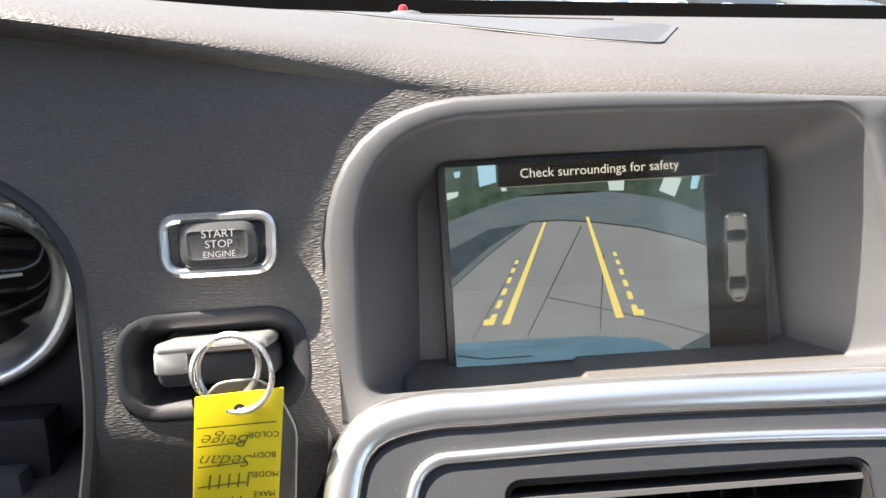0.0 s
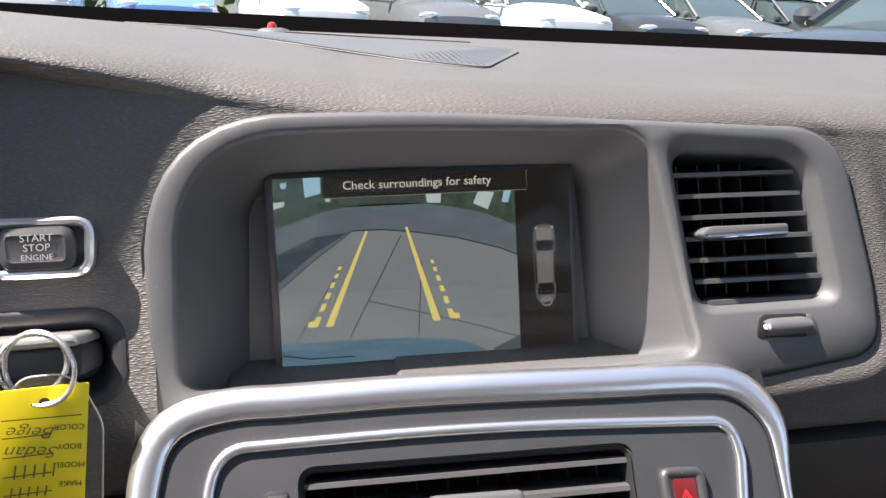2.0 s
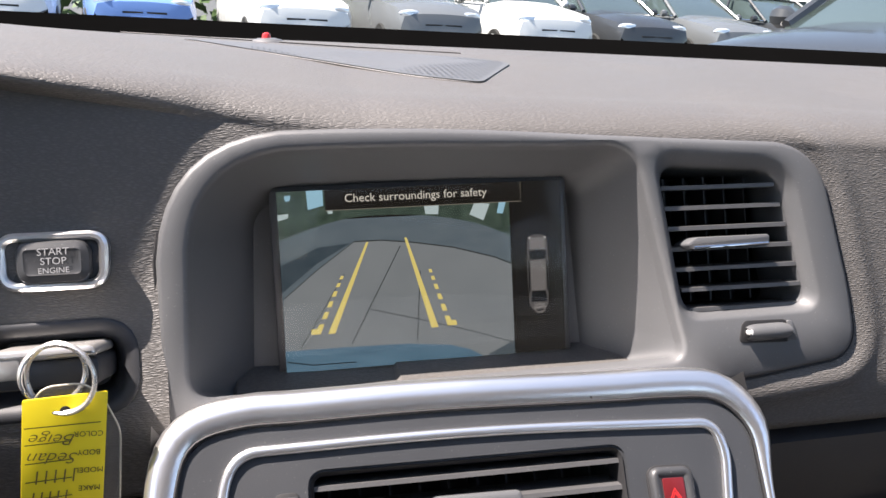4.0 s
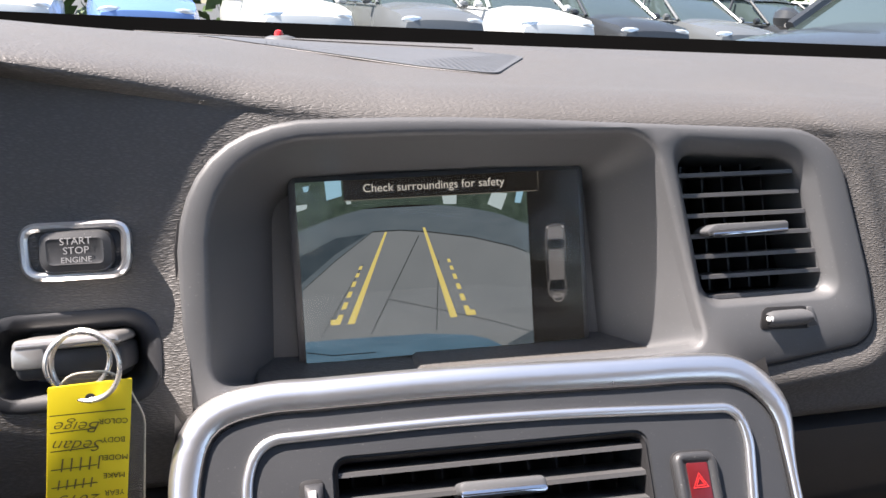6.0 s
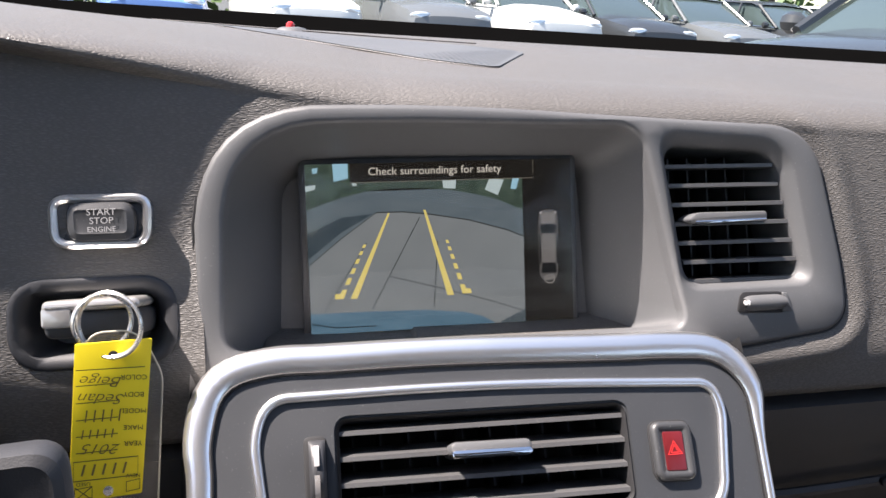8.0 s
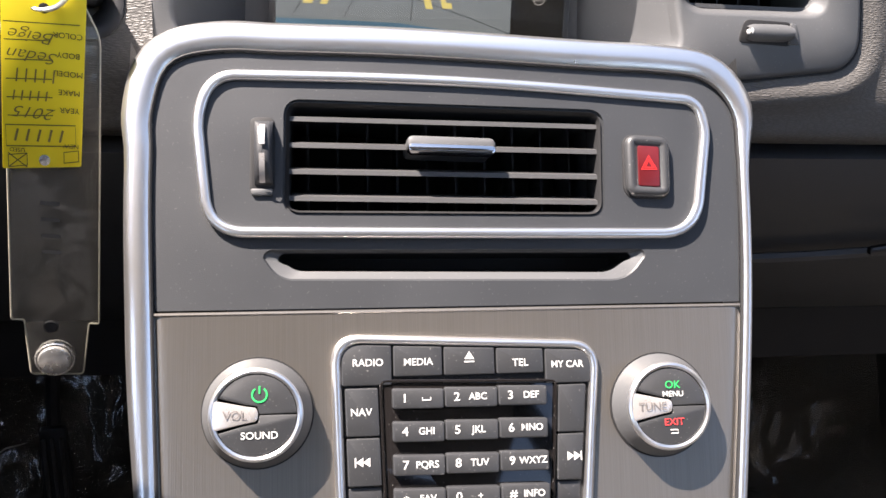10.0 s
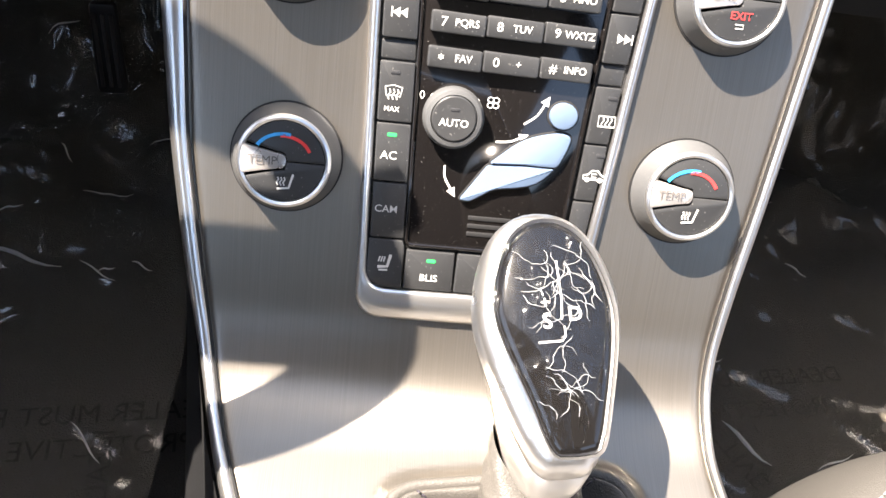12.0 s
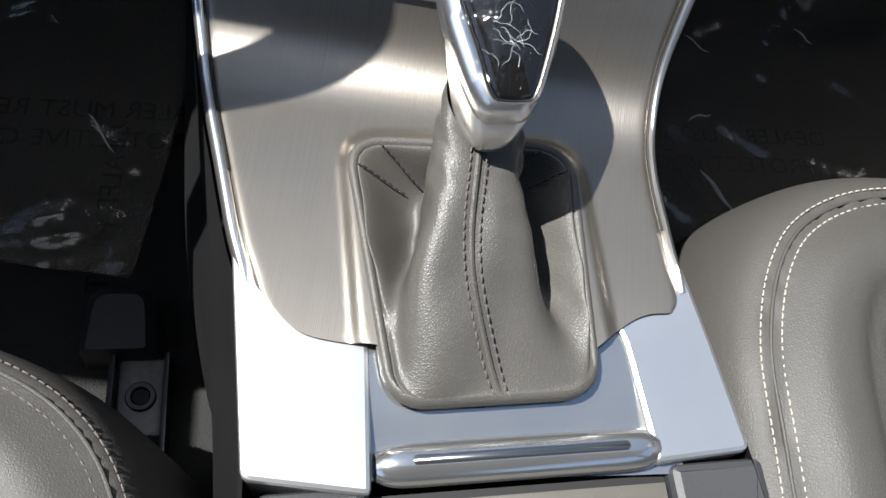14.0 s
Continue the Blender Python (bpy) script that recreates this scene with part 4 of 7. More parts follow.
for p, q in zip(LINE, LINE[1:]):
    _s.append(_s[-1] + math.hypot(q[0] - p[0], q[1] - p[1]))
_s, _y, _z = np.array(_s), np.array([p[0] for p in LINE]), np.array([p[1] for p in LINE])


def along(s):
    """y and z of the face's line, s metres below the level of the panel's origin."""
    return float(np.interp(s, _s, _y)), float(np.interp(s, _s, _z))


def s_of_y(y):
    return float(np.interp(-y, -_y, _s))


EDGE_L = [(-0.134, -0.16), (-0.1362, -0.09), (-0.1350, -0.03), (-0.1300, 0.085), (-0.1275, 0.115), (-0.1180, 0.180), (-0.108, s_of_y(-0.115)), (-0.092, s_of_y(-0.16)), (-0.077, s_of_y(-0.201)), (-0.064, s_of_y(-0.233)), (-0.048, s_of_y(-0.31)), (-0.044, s_of_y(-0.37))]
EDGE_R = [(0.1340, -0.16), (0.1350, -0.09), (0.1320, -0.02), (0.1205, 0.092), (0.1130, 0.150), (0.1100, 0.190), (0.1100, s_of_y(-0.11)), (0.1110, s_of_y(-0.135)), (0.1165, s_of_y(-0.165)), (0.1245, s_of_y(-0.198)), (0.150, s_of_y(-0.27)), (0.166, s_of_y(-0.34))]


def smooth_edge(pts):
    c = curve3([(x, s, 0) for x, s in pts], 10)
    return np.array([p.y for p in c]), np.array([p.x for p in c])


_ls, _lx = smooth_edge(EDGE_L)
_rs, _rx = smooth_edge(EDGE_R)


def left_of(s):
    return float(np.interp(s, _ls, _lx))


def right_of(s):
    return float(np.interp(s, _rs, _rx))


def on_face(x, s, w=0.0):
    y, z = along(s)
    y1, z1 = along(s + 0.002)
    y0, z0 = along(s - 0.002)
    d = math.hypot(y1 - y0, z1 - z0) or 1
    return Vector((x, y + w * (z1 - z0) / d, z - w * (y1 - y0) / d))


stack = thing("centre_console", at_base(0, -0.05, 0.30), "centre console with a brushed metal fascia inside a satin chrome frame", "console")
SEAM = -0.0235


def end_of(a):
    """How far back the brushed panel reaches, from its driver's side (0) to its passenger's side (1)."""
    y = -0.243 + 0.012 * math.exp(-a / 0.03) + 0.034 * smoothstep(0.60, 0.97, a) + 0.004 * math.exp(-(1 - a) / 0.012)
    return s_of_y(y)


GAITER_MOUTH = even(rpoly([(-0.0002, -0.2672), (0.0823, -0.2507), (0.0665, -0.1315), (-0.0355, -0.1460)], [0.013, 0.013, 0.016, 0.014], 9), 96)
PLINTH = rpoly([(-0.0115, -0.285), (0.1020, -0.285), (0.0730, -0.1240), (-0.0420, -0.1400)], [0.01, 0.01, 0.020, 0.018], 7)


def brushed(a, b):
    s1 = end_of(a)
    s = SEAM + (s1 - SEAM) * b
    x0, x1 = left_of(s), right_of(s)
    if s > s1 - 0.016:
        k = (s - s1 + 0.016) / 0.016
        x0 += 0.008 * k ** 3
        x1 -= 0.006 * k ** 3
    edge = min(a, 1 - a)
    w = 0.0008 - 0.0022 * math.exp(-edge / 0.006)
    x, y = x0 + (x1 - x0) * a, along(s)[0]
    if y < -0.10:
        # a low plinth carries the gear lever, open for its gaiter
        w += 0.0032 * smoothstep(-0.0035, 0.0035, inside(PLINTH, x, y))
        if inside(GAITER_MOUTH, x, y) > 0.0005:
            w -= 0.075
    return on_face(x, s, w)


part("brushed_panel", sheet(130, 170, brushed), BRUSHED, stack, "brown-grey brushed metal panel")


# the dark upper panel has openings for the vent and the disc slot
TOP = rpoly([(-0.1335, 0.0247), (0.1315, 0.0247), (0.1350, 0.085), (0.1335, 0.1340), (0.0, 0.1395), (-0.1355, 0.1395), (-0.1362, 0.085)],
            [0.001, 0.001, 0.03, 0.026, 0.05, 0.026, 0.03], 7)
MOUTH = rpoly([(-0.0790, 0.0668), (0.0662, 0.0658), (0.0677, 0.1150), (-0.0785, 0.1175)], 0.006, 5)
DISC = rpoly([(-0.0820, 0.0372), (0.0770, 0.0352), (0.0868, 0.0470), (0.0850, 0.0500), (-0.0865, 0.0508), (-0.0892, 0.0475)], [0.006, 0.008, 0.004, 0.002, 0.002, 0.004], 5)
up = face_with_holes(TOP, [MOUTH, DISC], 0.0)
loft(up, [lift(MOUTH, 0.0), lift(inset(MOUTH, 0.0015), -0.002), lift(inset(MOUTH, 0.002), -0.05)])
loft(up, [lift(DISC, 0.0), lift(inset(DISC, 0.0008), -0.0008)])
bmesh.ops.remove_doubles(up, verts=up.verts, dist=1e-6)
part("upper_panel", up, PANEL_GREY, stack, "matt dark grey panel", space=STACK)
slit = bmesh.new()
d0 = inset(DISC, 0.0008)
# a sloping lip below, the slot's dark mouth above it
d1 = [Vector((p.x * (0.94 if abs(p.x) > 0.06 else 0.97), p.y + 0.0038 * smoothstep(0.046, 0.040, p.y) - 0.0004)) for p in d0]
loft(slit, [lift(d0, -0.0008), lift(d1, -0.0024), lift([p * 0.995 for p in d1], -0.0030)])
part("disc_slot", slit, SOFT_GREY, stack, space=STACK)
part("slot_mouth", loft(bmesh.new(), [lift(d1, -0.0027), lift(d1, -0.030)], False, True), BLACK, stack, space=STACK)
part("panel_edge", tube([on_face(x, SEAM + 0.0004, 0.0004) for x in np.linspace(left_of(SEAM) + 0.001, right_of(SEAM) - 0.001, 20)], 0.0009, 6), BRUSHED, stack, "bright bevelled edge")

def frame_width(x, s):
    return 0.0118 - 0.0040 * smoothstep(-0.01, 0.12, s) if x < 0 else 0.0058


# satin chrome frame: up the driver's side, over the top, down the passenger's side
frame_in, frame_wide = [], []
for s in np.linspace(s_of_y(-0.232), -0.105, 52):
    frame_in.append((left_of(s), s))
corner_l = [(-0.1362, -0.112), (-0.1345, -0.124), (-0.1290, -0.1335), (-0.1200, -0.1385), (-0.1080, -0.1400)]
top_run = [(x, -0.1400 + 0.0050 * smoothstep(-0.05, 0.12, x)) for x in np.linspace(-0.095, 0.095, 18)]
corner_r = [(0.1080, -0.1345), (0.1200, -0.1320), (0.1285, -0.1260), (0.1335, -0.1170), (0.1350, -0.106)]
frame_in += corner_l + top_run + corner_r
for s in np.linspace(-0.098, s_of_y(-0.206), 46):
    frame_in.append((right_of(s), s))
_f = curve3([(x, s, 0) for x, s in frame_in[::2]], 4)
_len = [0.0]
for p, q in zip(_f, _f[1:]):
    _len.append(_len[-1] + (q - p).length)
frame_in = [(float(np.interp(d, _len, [p.x for p in _f])), float(np.interp(d, _len, [p.y for p in _f]))) for d in np.linspace(0, _len[-1], 260)]
fr = bmesh.new()
rows, k = [], len(frame_in)
for i, (x, s) in enumerate(frame_in):
    p, q = Vector(frame_in[max(0, i - 4)]), Vector(frame_in[min(k - 1, i + 4)])
    d = (q - p).normalized()
    out = Vector((d.y, -d.x))
    if out.dot(Vector((x, s + 0.02))) < 0:
        out = -out
    over = smoothstep(-0.085, -0.135, s)
    wide = frame_width(x, s) * (1 - over) + 0.0150 * over
    wide *= 1.0 - 0.25 * smoothstep(0.15, 0.22, s)
    deep = 0.030 * (1 - over) + 0.020 * over
    sink = 0.0045 * smoothstep(s_of_y(-0.185), s_of_y(-0.232 if x < 0 else -0.206), s)
    ring = []
    for f, w in ((-0.02, -0.006), (-0.02, 0.0006), (0.08, 0.0018), (0.35, 0.0030), (0.70, 0.0026), (0.92, 0.0006), (1.0, -0.003)):
        e = Vector((x, s)) + out * wide * f
        ring.append(on_face(e.x, e.y, w - sink))
    last = ring[-1]
    back = Vector((0, 0.046, -0.0235)) * over + (on_face(x + out.x * wide * 1.02, s + out.y * wide * 1.02, -deep) - last) * (1 - over)
    ring.append(last + back * 0.5 + Vector((0, 0, 0.0015 * over)))
    ring.append(last + back)
    rows.append(ring)
loft(fr, rows, False, False, closed=False)
part("frame_gap", tube([on_face(x, s, 0.0010) for x, s in frame_in if s < s_of_y(-0.17)], 0.0009, 6), BLACK, stack, "dark gap inside the frame")
part("chrome_frame", fr, SATIN, stack, "satin chrome frame", sharp=60)

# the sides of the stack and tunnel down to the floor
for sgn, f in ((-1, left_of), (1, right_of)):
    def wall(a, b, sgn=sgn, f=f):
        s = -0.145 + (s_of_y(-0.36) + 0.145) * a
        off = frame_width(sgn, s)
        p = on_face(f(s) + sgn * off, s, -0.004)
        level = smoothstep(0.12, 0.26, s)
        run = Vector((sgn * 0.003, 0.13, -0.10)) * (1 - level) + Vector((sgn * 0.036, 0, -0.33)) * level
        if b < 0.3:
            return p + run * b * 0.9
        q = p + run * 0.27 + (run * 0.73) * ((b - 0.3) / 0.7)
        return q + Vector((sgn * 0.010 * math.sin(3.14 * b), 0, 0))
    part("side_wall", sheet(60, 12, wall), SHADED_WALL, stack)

# ---- vent in the stack ----
RING = rpoly([(-0.1135, 0.0562), (0.0, 0.0552), (0.1130, 0.0546), (0.1215, 0.1090), (0.1160, 0.1235), (0.0, 0.1310), (-0.1105, 0.1310), (-0.1195, 0.1130)],
             [0.016, 0.05, 0.017, 0.02, 0.012, 0.05, 0.013, 0.02], 7)
RING_IN = inset(RING, 0.0046)
mid_vent = thing("air_vent", STACK @ pose(0, 0.05, 0), "wide console air vent with black louvres inside a chrome ring", "air vent")
part("chrome_ring", band(RING, RING_IN, -0.001, 0.0036, 0.0009), SATIN, mid_vent, "bright chrome ring", space=STACK, sharp=70)
inn = face_with_holes(inset(RING, 0.004), [inset(MOUTH, -0.001)], 0.0012)
part("inner_panel", inn, PANEL_GREY, mid_vent, space=STACK)
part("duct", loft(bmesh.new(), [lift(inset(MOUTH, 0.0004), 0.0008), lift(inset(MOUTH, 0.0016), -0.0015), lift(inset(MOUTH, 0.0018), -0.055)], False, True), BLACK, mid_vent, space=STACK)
for k in range(4):
    part("louvre", vent_slat(0.1092 - 0.0121 * k, 0.022, -0.0785, 0.0665, 15), LOUVRE, mid_vent, space=STACK @ pose(0, 0, -0.0015, 0, 0, -0.7))
for k in range(10):
    x = -0.0700 + 0.0143 * k
    part("vane", brick(x, x + 0.0011, 0.066, 0.1145, -0.050, -0.026), DARK_PLASTIC, mid_vent, space=STACK)
mtab = part("tab", plate(rpoly([(-0.0250, 0.0945), (0.0155, 0.0935), (0.0155, 0.1005), (-0.0250, 0.1015)], 0.003, 5), -0.014, 0.0070, 0.002), SOFT_GREY, mid_vent, space=STACK)
part("tab_trim", plate(rpoly([(-0.0245, 0.0937), (0.0150, 0.0927), (0.0152, 0.0965), (-0.0247, 0.0975)], 0.002, 4), 0.0, 0.0080, 0.001), CHROME, mtab, "bright chrome strip", space=STACK)
THUMB = STACK @ pose(0.0006, 0.0030, 0)
part("thumb_slot", plate(box2(0.0108, 0.0340, 0.003, -0.0893, 0.0898), 0.0008, 0.0018, 0.0004), BLACK, mid_vent, space=THUMB)
tw = sheet(10, 22, lambda a, b: Vector((-0.0925 + 0.0078 * a, 0.0905 + 0.0145 * math.cos(math.pi * b), 0.0010 + 0.0085 * math.sin(math.pi * b) * (1 - 0.3 * abs(2 * a - 1) ** 4))))
twp = part("thumbwheel", tw, DARK_PLASTIC, mid_vent, space=THUMB)
for y0, y1 in ((0.0925, 0.1020), (0.0765, 0.0885)):
    tk = bmesh.new()
    pts = [(y0 + (y1 - y0) * i / 6) for i in range(7)]
    loft(tk, [[Vector((-0.0902, y, 0.0024 + 0.0085 * math.sqrt(max(0, 1 - ((y - 0.0905) / 0.0148) ** 2)))), Vector((-0.0878, y, 0.0024 + 0.0085 * math.sqrt(max(0, 1 - ((y - 0.0905) / 0.0148) ** 2))))] for y in pts], closed=False)
    part("bright_stripe", tk, POINTER, twp, space=THUMB)
part("thumb_lip", plate(rpoly([(-0.0940, 0.0715), (-0.0850, 0.0715), (-0.0845, 0.0745), (-0.0945, 0.0745)], 0.001, 3), 0.0008, 0.0030, 0.0008), SOFT_GREY, mid_vent, space=THUMB)

SWITCH = STACK @ pose(0.0008, 0.0026, 0)
hazard = thing("hazard_switch", STACK @ pose(0.0875, 0.072, 0), "grey hazard warning switch with a red triangle", "switch")
HZ = rpoly([(0.0765, 0.0720), (0.0978, 0.0710), (0.0985, 0.1000), (0.0770, 0.1010)], 0.005, 6)
part("switch_gap", plate(inset(HZ, -0.0008), 0.0005, 0.0020, 0.0004), BLACK, hazard, space=SWITCH)
part("switch_cap", loft(bmesh.new(), [lift(HZ, 0.001), lift(HZ, 0.0034), lift(inset(HZ, 0.0006), 0.0046), lift(inset(HZ, 0.0018), 0.0054), lift(inset(HZ, 0.0032), 0.0054), lift(inset(HZ, 0.0045), 0.0044), lift(inset(HZ, 0.0050), 0.0042)], True, True), BUTTON, hazard, space=SWITCH, sharp=60)
part("red_window", plate(rpoly([(0.0822, 0.0765), (0.0925, 0.0760), (0.0930, 0.0950), (0.0825, 0.0955)], 0.001, 3), 0.003, 0.0048, 0.0002), RED_PANEL, hazard, space=SWITCH)
hz = bmesh.new()
for r in (0.0042, 0.0024):
    ribbon(hz, [Vector((0.0875 + r * math.cos(a), 0.0862 + r * math.sin(a))) for a in (1.5708, 3.665, 5.7596)], 0.0006, 0.0051, closed=True)
part("triangle", hz, RED_GLOW, hazard, "lit red triangle", space=SWITCH, smooth=False)

# ---- rotary knobs ----
TALL = STACK @ Matrix.Diagonal((1, 1, 0.85, 1))   # the knobs stand out of the panel


def knob(cu, cv, name, words, temp, label):
    th = thing("rotary_knob", STACK @ pose(cu, cv, 0), label, "knob", "rotary knobs of the console")
    n = 56

    def ring_at(r, w):
        return [Vector((cu + r * math.cos(2 * math.pi * i / n), cv + r * math.sin(2 * math.pi * i / n), w)) for i in range(n)]
    part("shadow_gap", loft(bmesh.new(), [ring_at(0.0238, 0.0), ring_at(0.0236, 0.0018)], False, True), BLACK, th, space=TALL)
    part("collar", loft(bmesh.new(), [ring_at(0.0228, 0.0010), ring_at(0.0230, 0.0026), ring_at(0.0222, 0.0040), ring_at(0.0202, 0.0120), ring_at(0.0192, 0.0142)], False, False), SOFT_GREY, th, space=TALL)
    part("chrome_bezel", loft(bmesh.new(), [ring_at(0.0194, 0.0138), ring_at(0.0190, 0.0152), ring_at(0.0180, 0.0158), ring_at(0.0170, 0.0152), ring_at(0.0168, 0.0125)]), SATIN, th, "satin chrome bezel", space=TALL)
    # face in two rocking halves with a bright pointer between them
    r = 0.0167
    a0 = math.radians(155)
    upper_half = [Vector((cu + r * math.cos(a), cv + r * math.sin(a))) for a in np.linspace(0.015, a0, 22)] + [Vector((cu - 0.0040, cv + 0.0042)), Vector((cu + 0.0005, cv + 0.0035)), Vector((cu + 0.0015, cv + 0.0002))]
    lower_half = [Vector((p.x, 2 * cv - p.y)) for p in upper_half][::-1]
    for loop in (upper_half, lower_half):
        part("rocker_half", plate(loop, 0.0120, 0.0148, 0.0005), BUTTON, th, space=TALL)
    part("pointer", plate(rpoly([(cu - 0.0178, cv - 0.0064), (cu - 0.0040, cv - 0.0034), (cu + 0.0005, cv - 0.0028), (cu + 0.0012, cv), (cu + 0.0005, cv + 0.0028), (cu - 0.0040, cv + 0.0034), (cu - 0.0178, cv + 0.0064)],
                                [0.002, 0.003, 0.002, 0.002, 0.002, 0.003, 0.002], 4), 0.0120, 0.0156, 0.0006), POINTER, th, "bright metal pointer", space=TALL)
    part("pointer_word", letters(name, 0.0050, cu - 0.0085, cv, 0.0162), GREY_INK, th, space=TALL, smooth=False)
    for w, sz, dy, mat in words:
        part("face_word", letters(w, sz * 0.9, cu + 0.0015, cv + dy, 0.0152, wide=1.05, bold=0.00003), mat, th, space=TALL, smooth=False)
    if temp:
        for mat, a_from, a_to, rr in ((BLUE_INK, 150, 78, 0.0108), (RED_INK, 98, 24, 0.0100)):
            b = bmesh.new()
            ribbon(b, [(cu - 0.0002 + rr * 1.15 * math.cos(math.radians(a)), cv + 0.0005 + rr * math.sin(math.radians(a))) for a in np.linspace(a_from, a_to, 14)], 0.0014, 0.0152)
            part("scale_arc", b, mat, th, space=TALL, smooth=False)
        b = bmesh.new()
        for k in range(3):
            ribbon(b, [(cu - 0.0018 + 0.0013 * k, cv - 0.0100), (cu - 0.0024 + 0.0013 * k, cv - 0.0088), (cu - 0.0016 + 0.0013 * k, cv - 0.0075), (cu - 0.0020 + 0.0013 * k, cv - 0.0065)], 0.0006, 0.0152)
        ribbon(b, [(cu + 0.0042, cv - 0.0050), (cu + 0.0026, cv - 0.0108), (cu - 0.0022, cv - 0.0114)], 0.0009, 0.0152)
        part("heat_symbol", b, WHITE_INK, th, space=TALL, smooth=False)
    if name == "VOL":
        b = bmesh.new()
        ribbon(b, [(cu + 0.0015 + 0.0030 * math.cos(a), cv + 0.0082 + 0.0030 * math.sin(a)) for a in np.linspace(2.2, 7.22, 18)], 0.0007, 0.0152)
        ribbon(b, [(cu + 0.0015, cv + 0.0086), (cu + 0.0015, cv + 0.0118)], 0.0007, 0.0152)
        part("power_symbol", b, GREEN_INK, th, "lit green power sign", space=TALL, smooth=False)
    if name == "TUNE":
        b = bmesh.new()
        ribbon(b, [(cu - 0.0002, cv - 0.0118), (cu + 0.0030, cv - 0.0118), (cu + 0.0030, cv - 0.0103), (cu - 0.0005, cv - 0.0103)], 0.0005, 0.0152)
        part("return_arrow", b, WHITE_INK, th, space=TALL, smooth=False)
    return th


knob(-0.0905, -0.0192, "VOL", [("SOUND", 0.0046, -0.0085, WHITE_INK)], False, "round volume knob with a chrome bezel and a lit power sign")
knob(0.0890, -0.0216, "TUNE", [("OK", 0.0052, 0.0092, GREEN_INK), ("MENU", 0.0038, 0.0052, WHITE_INK), ("EXIT", 0.0048, -0.0070, RED_INK)], False, "round tuning knob with lit green and red words")
knob(-0.0882, -0.1050, "TEMP", [], True, "round temperature knob with blue and red arcs beside the driver")
knob(0.0838, -0.1040, "TEMP", [], True, "round temperature knob with blue and red arcs beside the passenger")

# ---- the button field ----
pad = thing("button_panel", STACK @ pose(0, -0.15, 0), "panel of rubbery black push buttons inside a satin metal frame", "control panel")
PADO = rpoly([(-0.0545, -0.1730), (0.0455, -0.1730), (0.0612, 0.0080), (-0.0600, 0.0135)], [0.011, 0.011, 0.012, 0.012], 7)
PADI = rpoly([(-0.0508, -0.1592), (0.0418, -0.1592), (0.0570, 0.0045), (-0.0556, 0.0092)], [0.009, 0.009, 0.009, 0.009], 7)
part("pad_frame", band(PADO, PADI, -0.001, 0.0042, 0.0014), SATIN, pad, "satin metal frame", space=STACK, sharp=70)
part("pad_base", plate(inset(PADI, -0.0004), -0.002, 0.0008, 0.0003), BLACK, pad, space=STACK)


def slant(v):
    """The button columns close in towards the bottom: where the two outer edges are at height v."""
    return -0.0553 + (0.009 - v) * 0.0265, 0.0563 - (0.005 - v) * 0.0885


def button(name, pts, r, words=(), marks=None, led=None, high=0.0032, mat=None):
    ob = part(name, plate(rpoly(pts, r, 4), 0.0, high, 0.0006), mat or BUTTON, pad, space=STACK)
    for text, sz, x, y, wide in words:
        part("letters", letters(text, sz * 0.88, x, y, high + 0.0002, wide=wide, bold=0.00003), WHITE_INK, ob, space=STACK, smooth=False)
    if marks:
        part("symbol", marks(high + 0.0002), WHITE_INK, ob, space=STACK, smooth=False)
    if led:
        x, y, on = led
        part("indicator", plate(rpoly([(x - 0.0020, y - 0.0007), (x + 0.0020, y - 0.0007), (x + 0.0020, y + 0.0009), (x - 0.0020, y + 0.0009)], 0.0005, 3), high - 0.0005, high + 0.0002, 0.0001),
             GREEN_INK if on else DARK_PLASTIC, ob, space=STACK)
    return ob


def tri_sign(pts_list):
    def make(w):
        return cells(pts_list, w)
    return make


g = 0.0004
tops = [-0.0555, -0.0330, -0.0107, 0.0128, 0.0350, 0.0570]
top_words = [("RADIO", 0.0050, -0.0437, 0.0006, 1.0), ("MEDIA", 0.0050, -0.0217, 0.0004, 1.0), None, ("TEL", 0.0052, 0.0240, -0.0010, 1.0), ("MY CAR", 0.0049, 0.0455, -0.0022, 0.95)]
for k in range(5):
    x0, x1 = tops[k], tops[k + 1]
    y_top = 0.0088 - 0.0038 * (k / 4)
    low = -0.0095 if k == 0 else (-0.0108 if k == 4 else -0.0060)
    pts = [(x0 + g, low + g), (x1 - g, low + g), (x1 - g, y_top - 0.0008), (x0 + g, y_top)]
    rr = [0.0008, 0.0008, 0.0008, 0.0070] if k == 0 else ([0.0008, 0.0008, 0.0070, 0.0008] if k == 4 else 0.0008)
    if k == 2:
        button("push_button", pts, rr, marks=tri_sign([[(-0.0012, 0.0012), (0.0032, 0.0012), (0.0010, 0.0046)], [(-0.0012, -0.0002), (0.0032, -0.0002), (0.0032, 0.0004), (-0.0012, 0.0004)]]))
    else:
        button("push_button", pts, rr, [top_words[k]])


def side_button(y0, y1, side, **kw):
    a0, b0 = slant(y0)
    a1, b1 = slant(y1)
    inner0, inner1 = (-0.0393 + (0.0 - y0) * 0.0275, -0.0393 + (0.0 - y1) * 0.0275) if side < 0 else (0.0412 - (0.0 - y0) * 0.048, 0.0412 - (0.0 - y1) * 0.048)
    if side < 0:
        pts = [(a0 + 0.0010, y0 + g), (inner0 - g, y0 + g), (inner1 - g, y1 - g), (a1 + 0.0010, y1 - g)]
    else:
        pts = [(inner0 + g, y0 + g), (b0 - 0.0010, y0 + g), (b1 - 0.0010, y1 - g), (inner1 + g, y1 - g)]
    return button("push_button", pts, kw.pop("r", 0.0008), **kw)


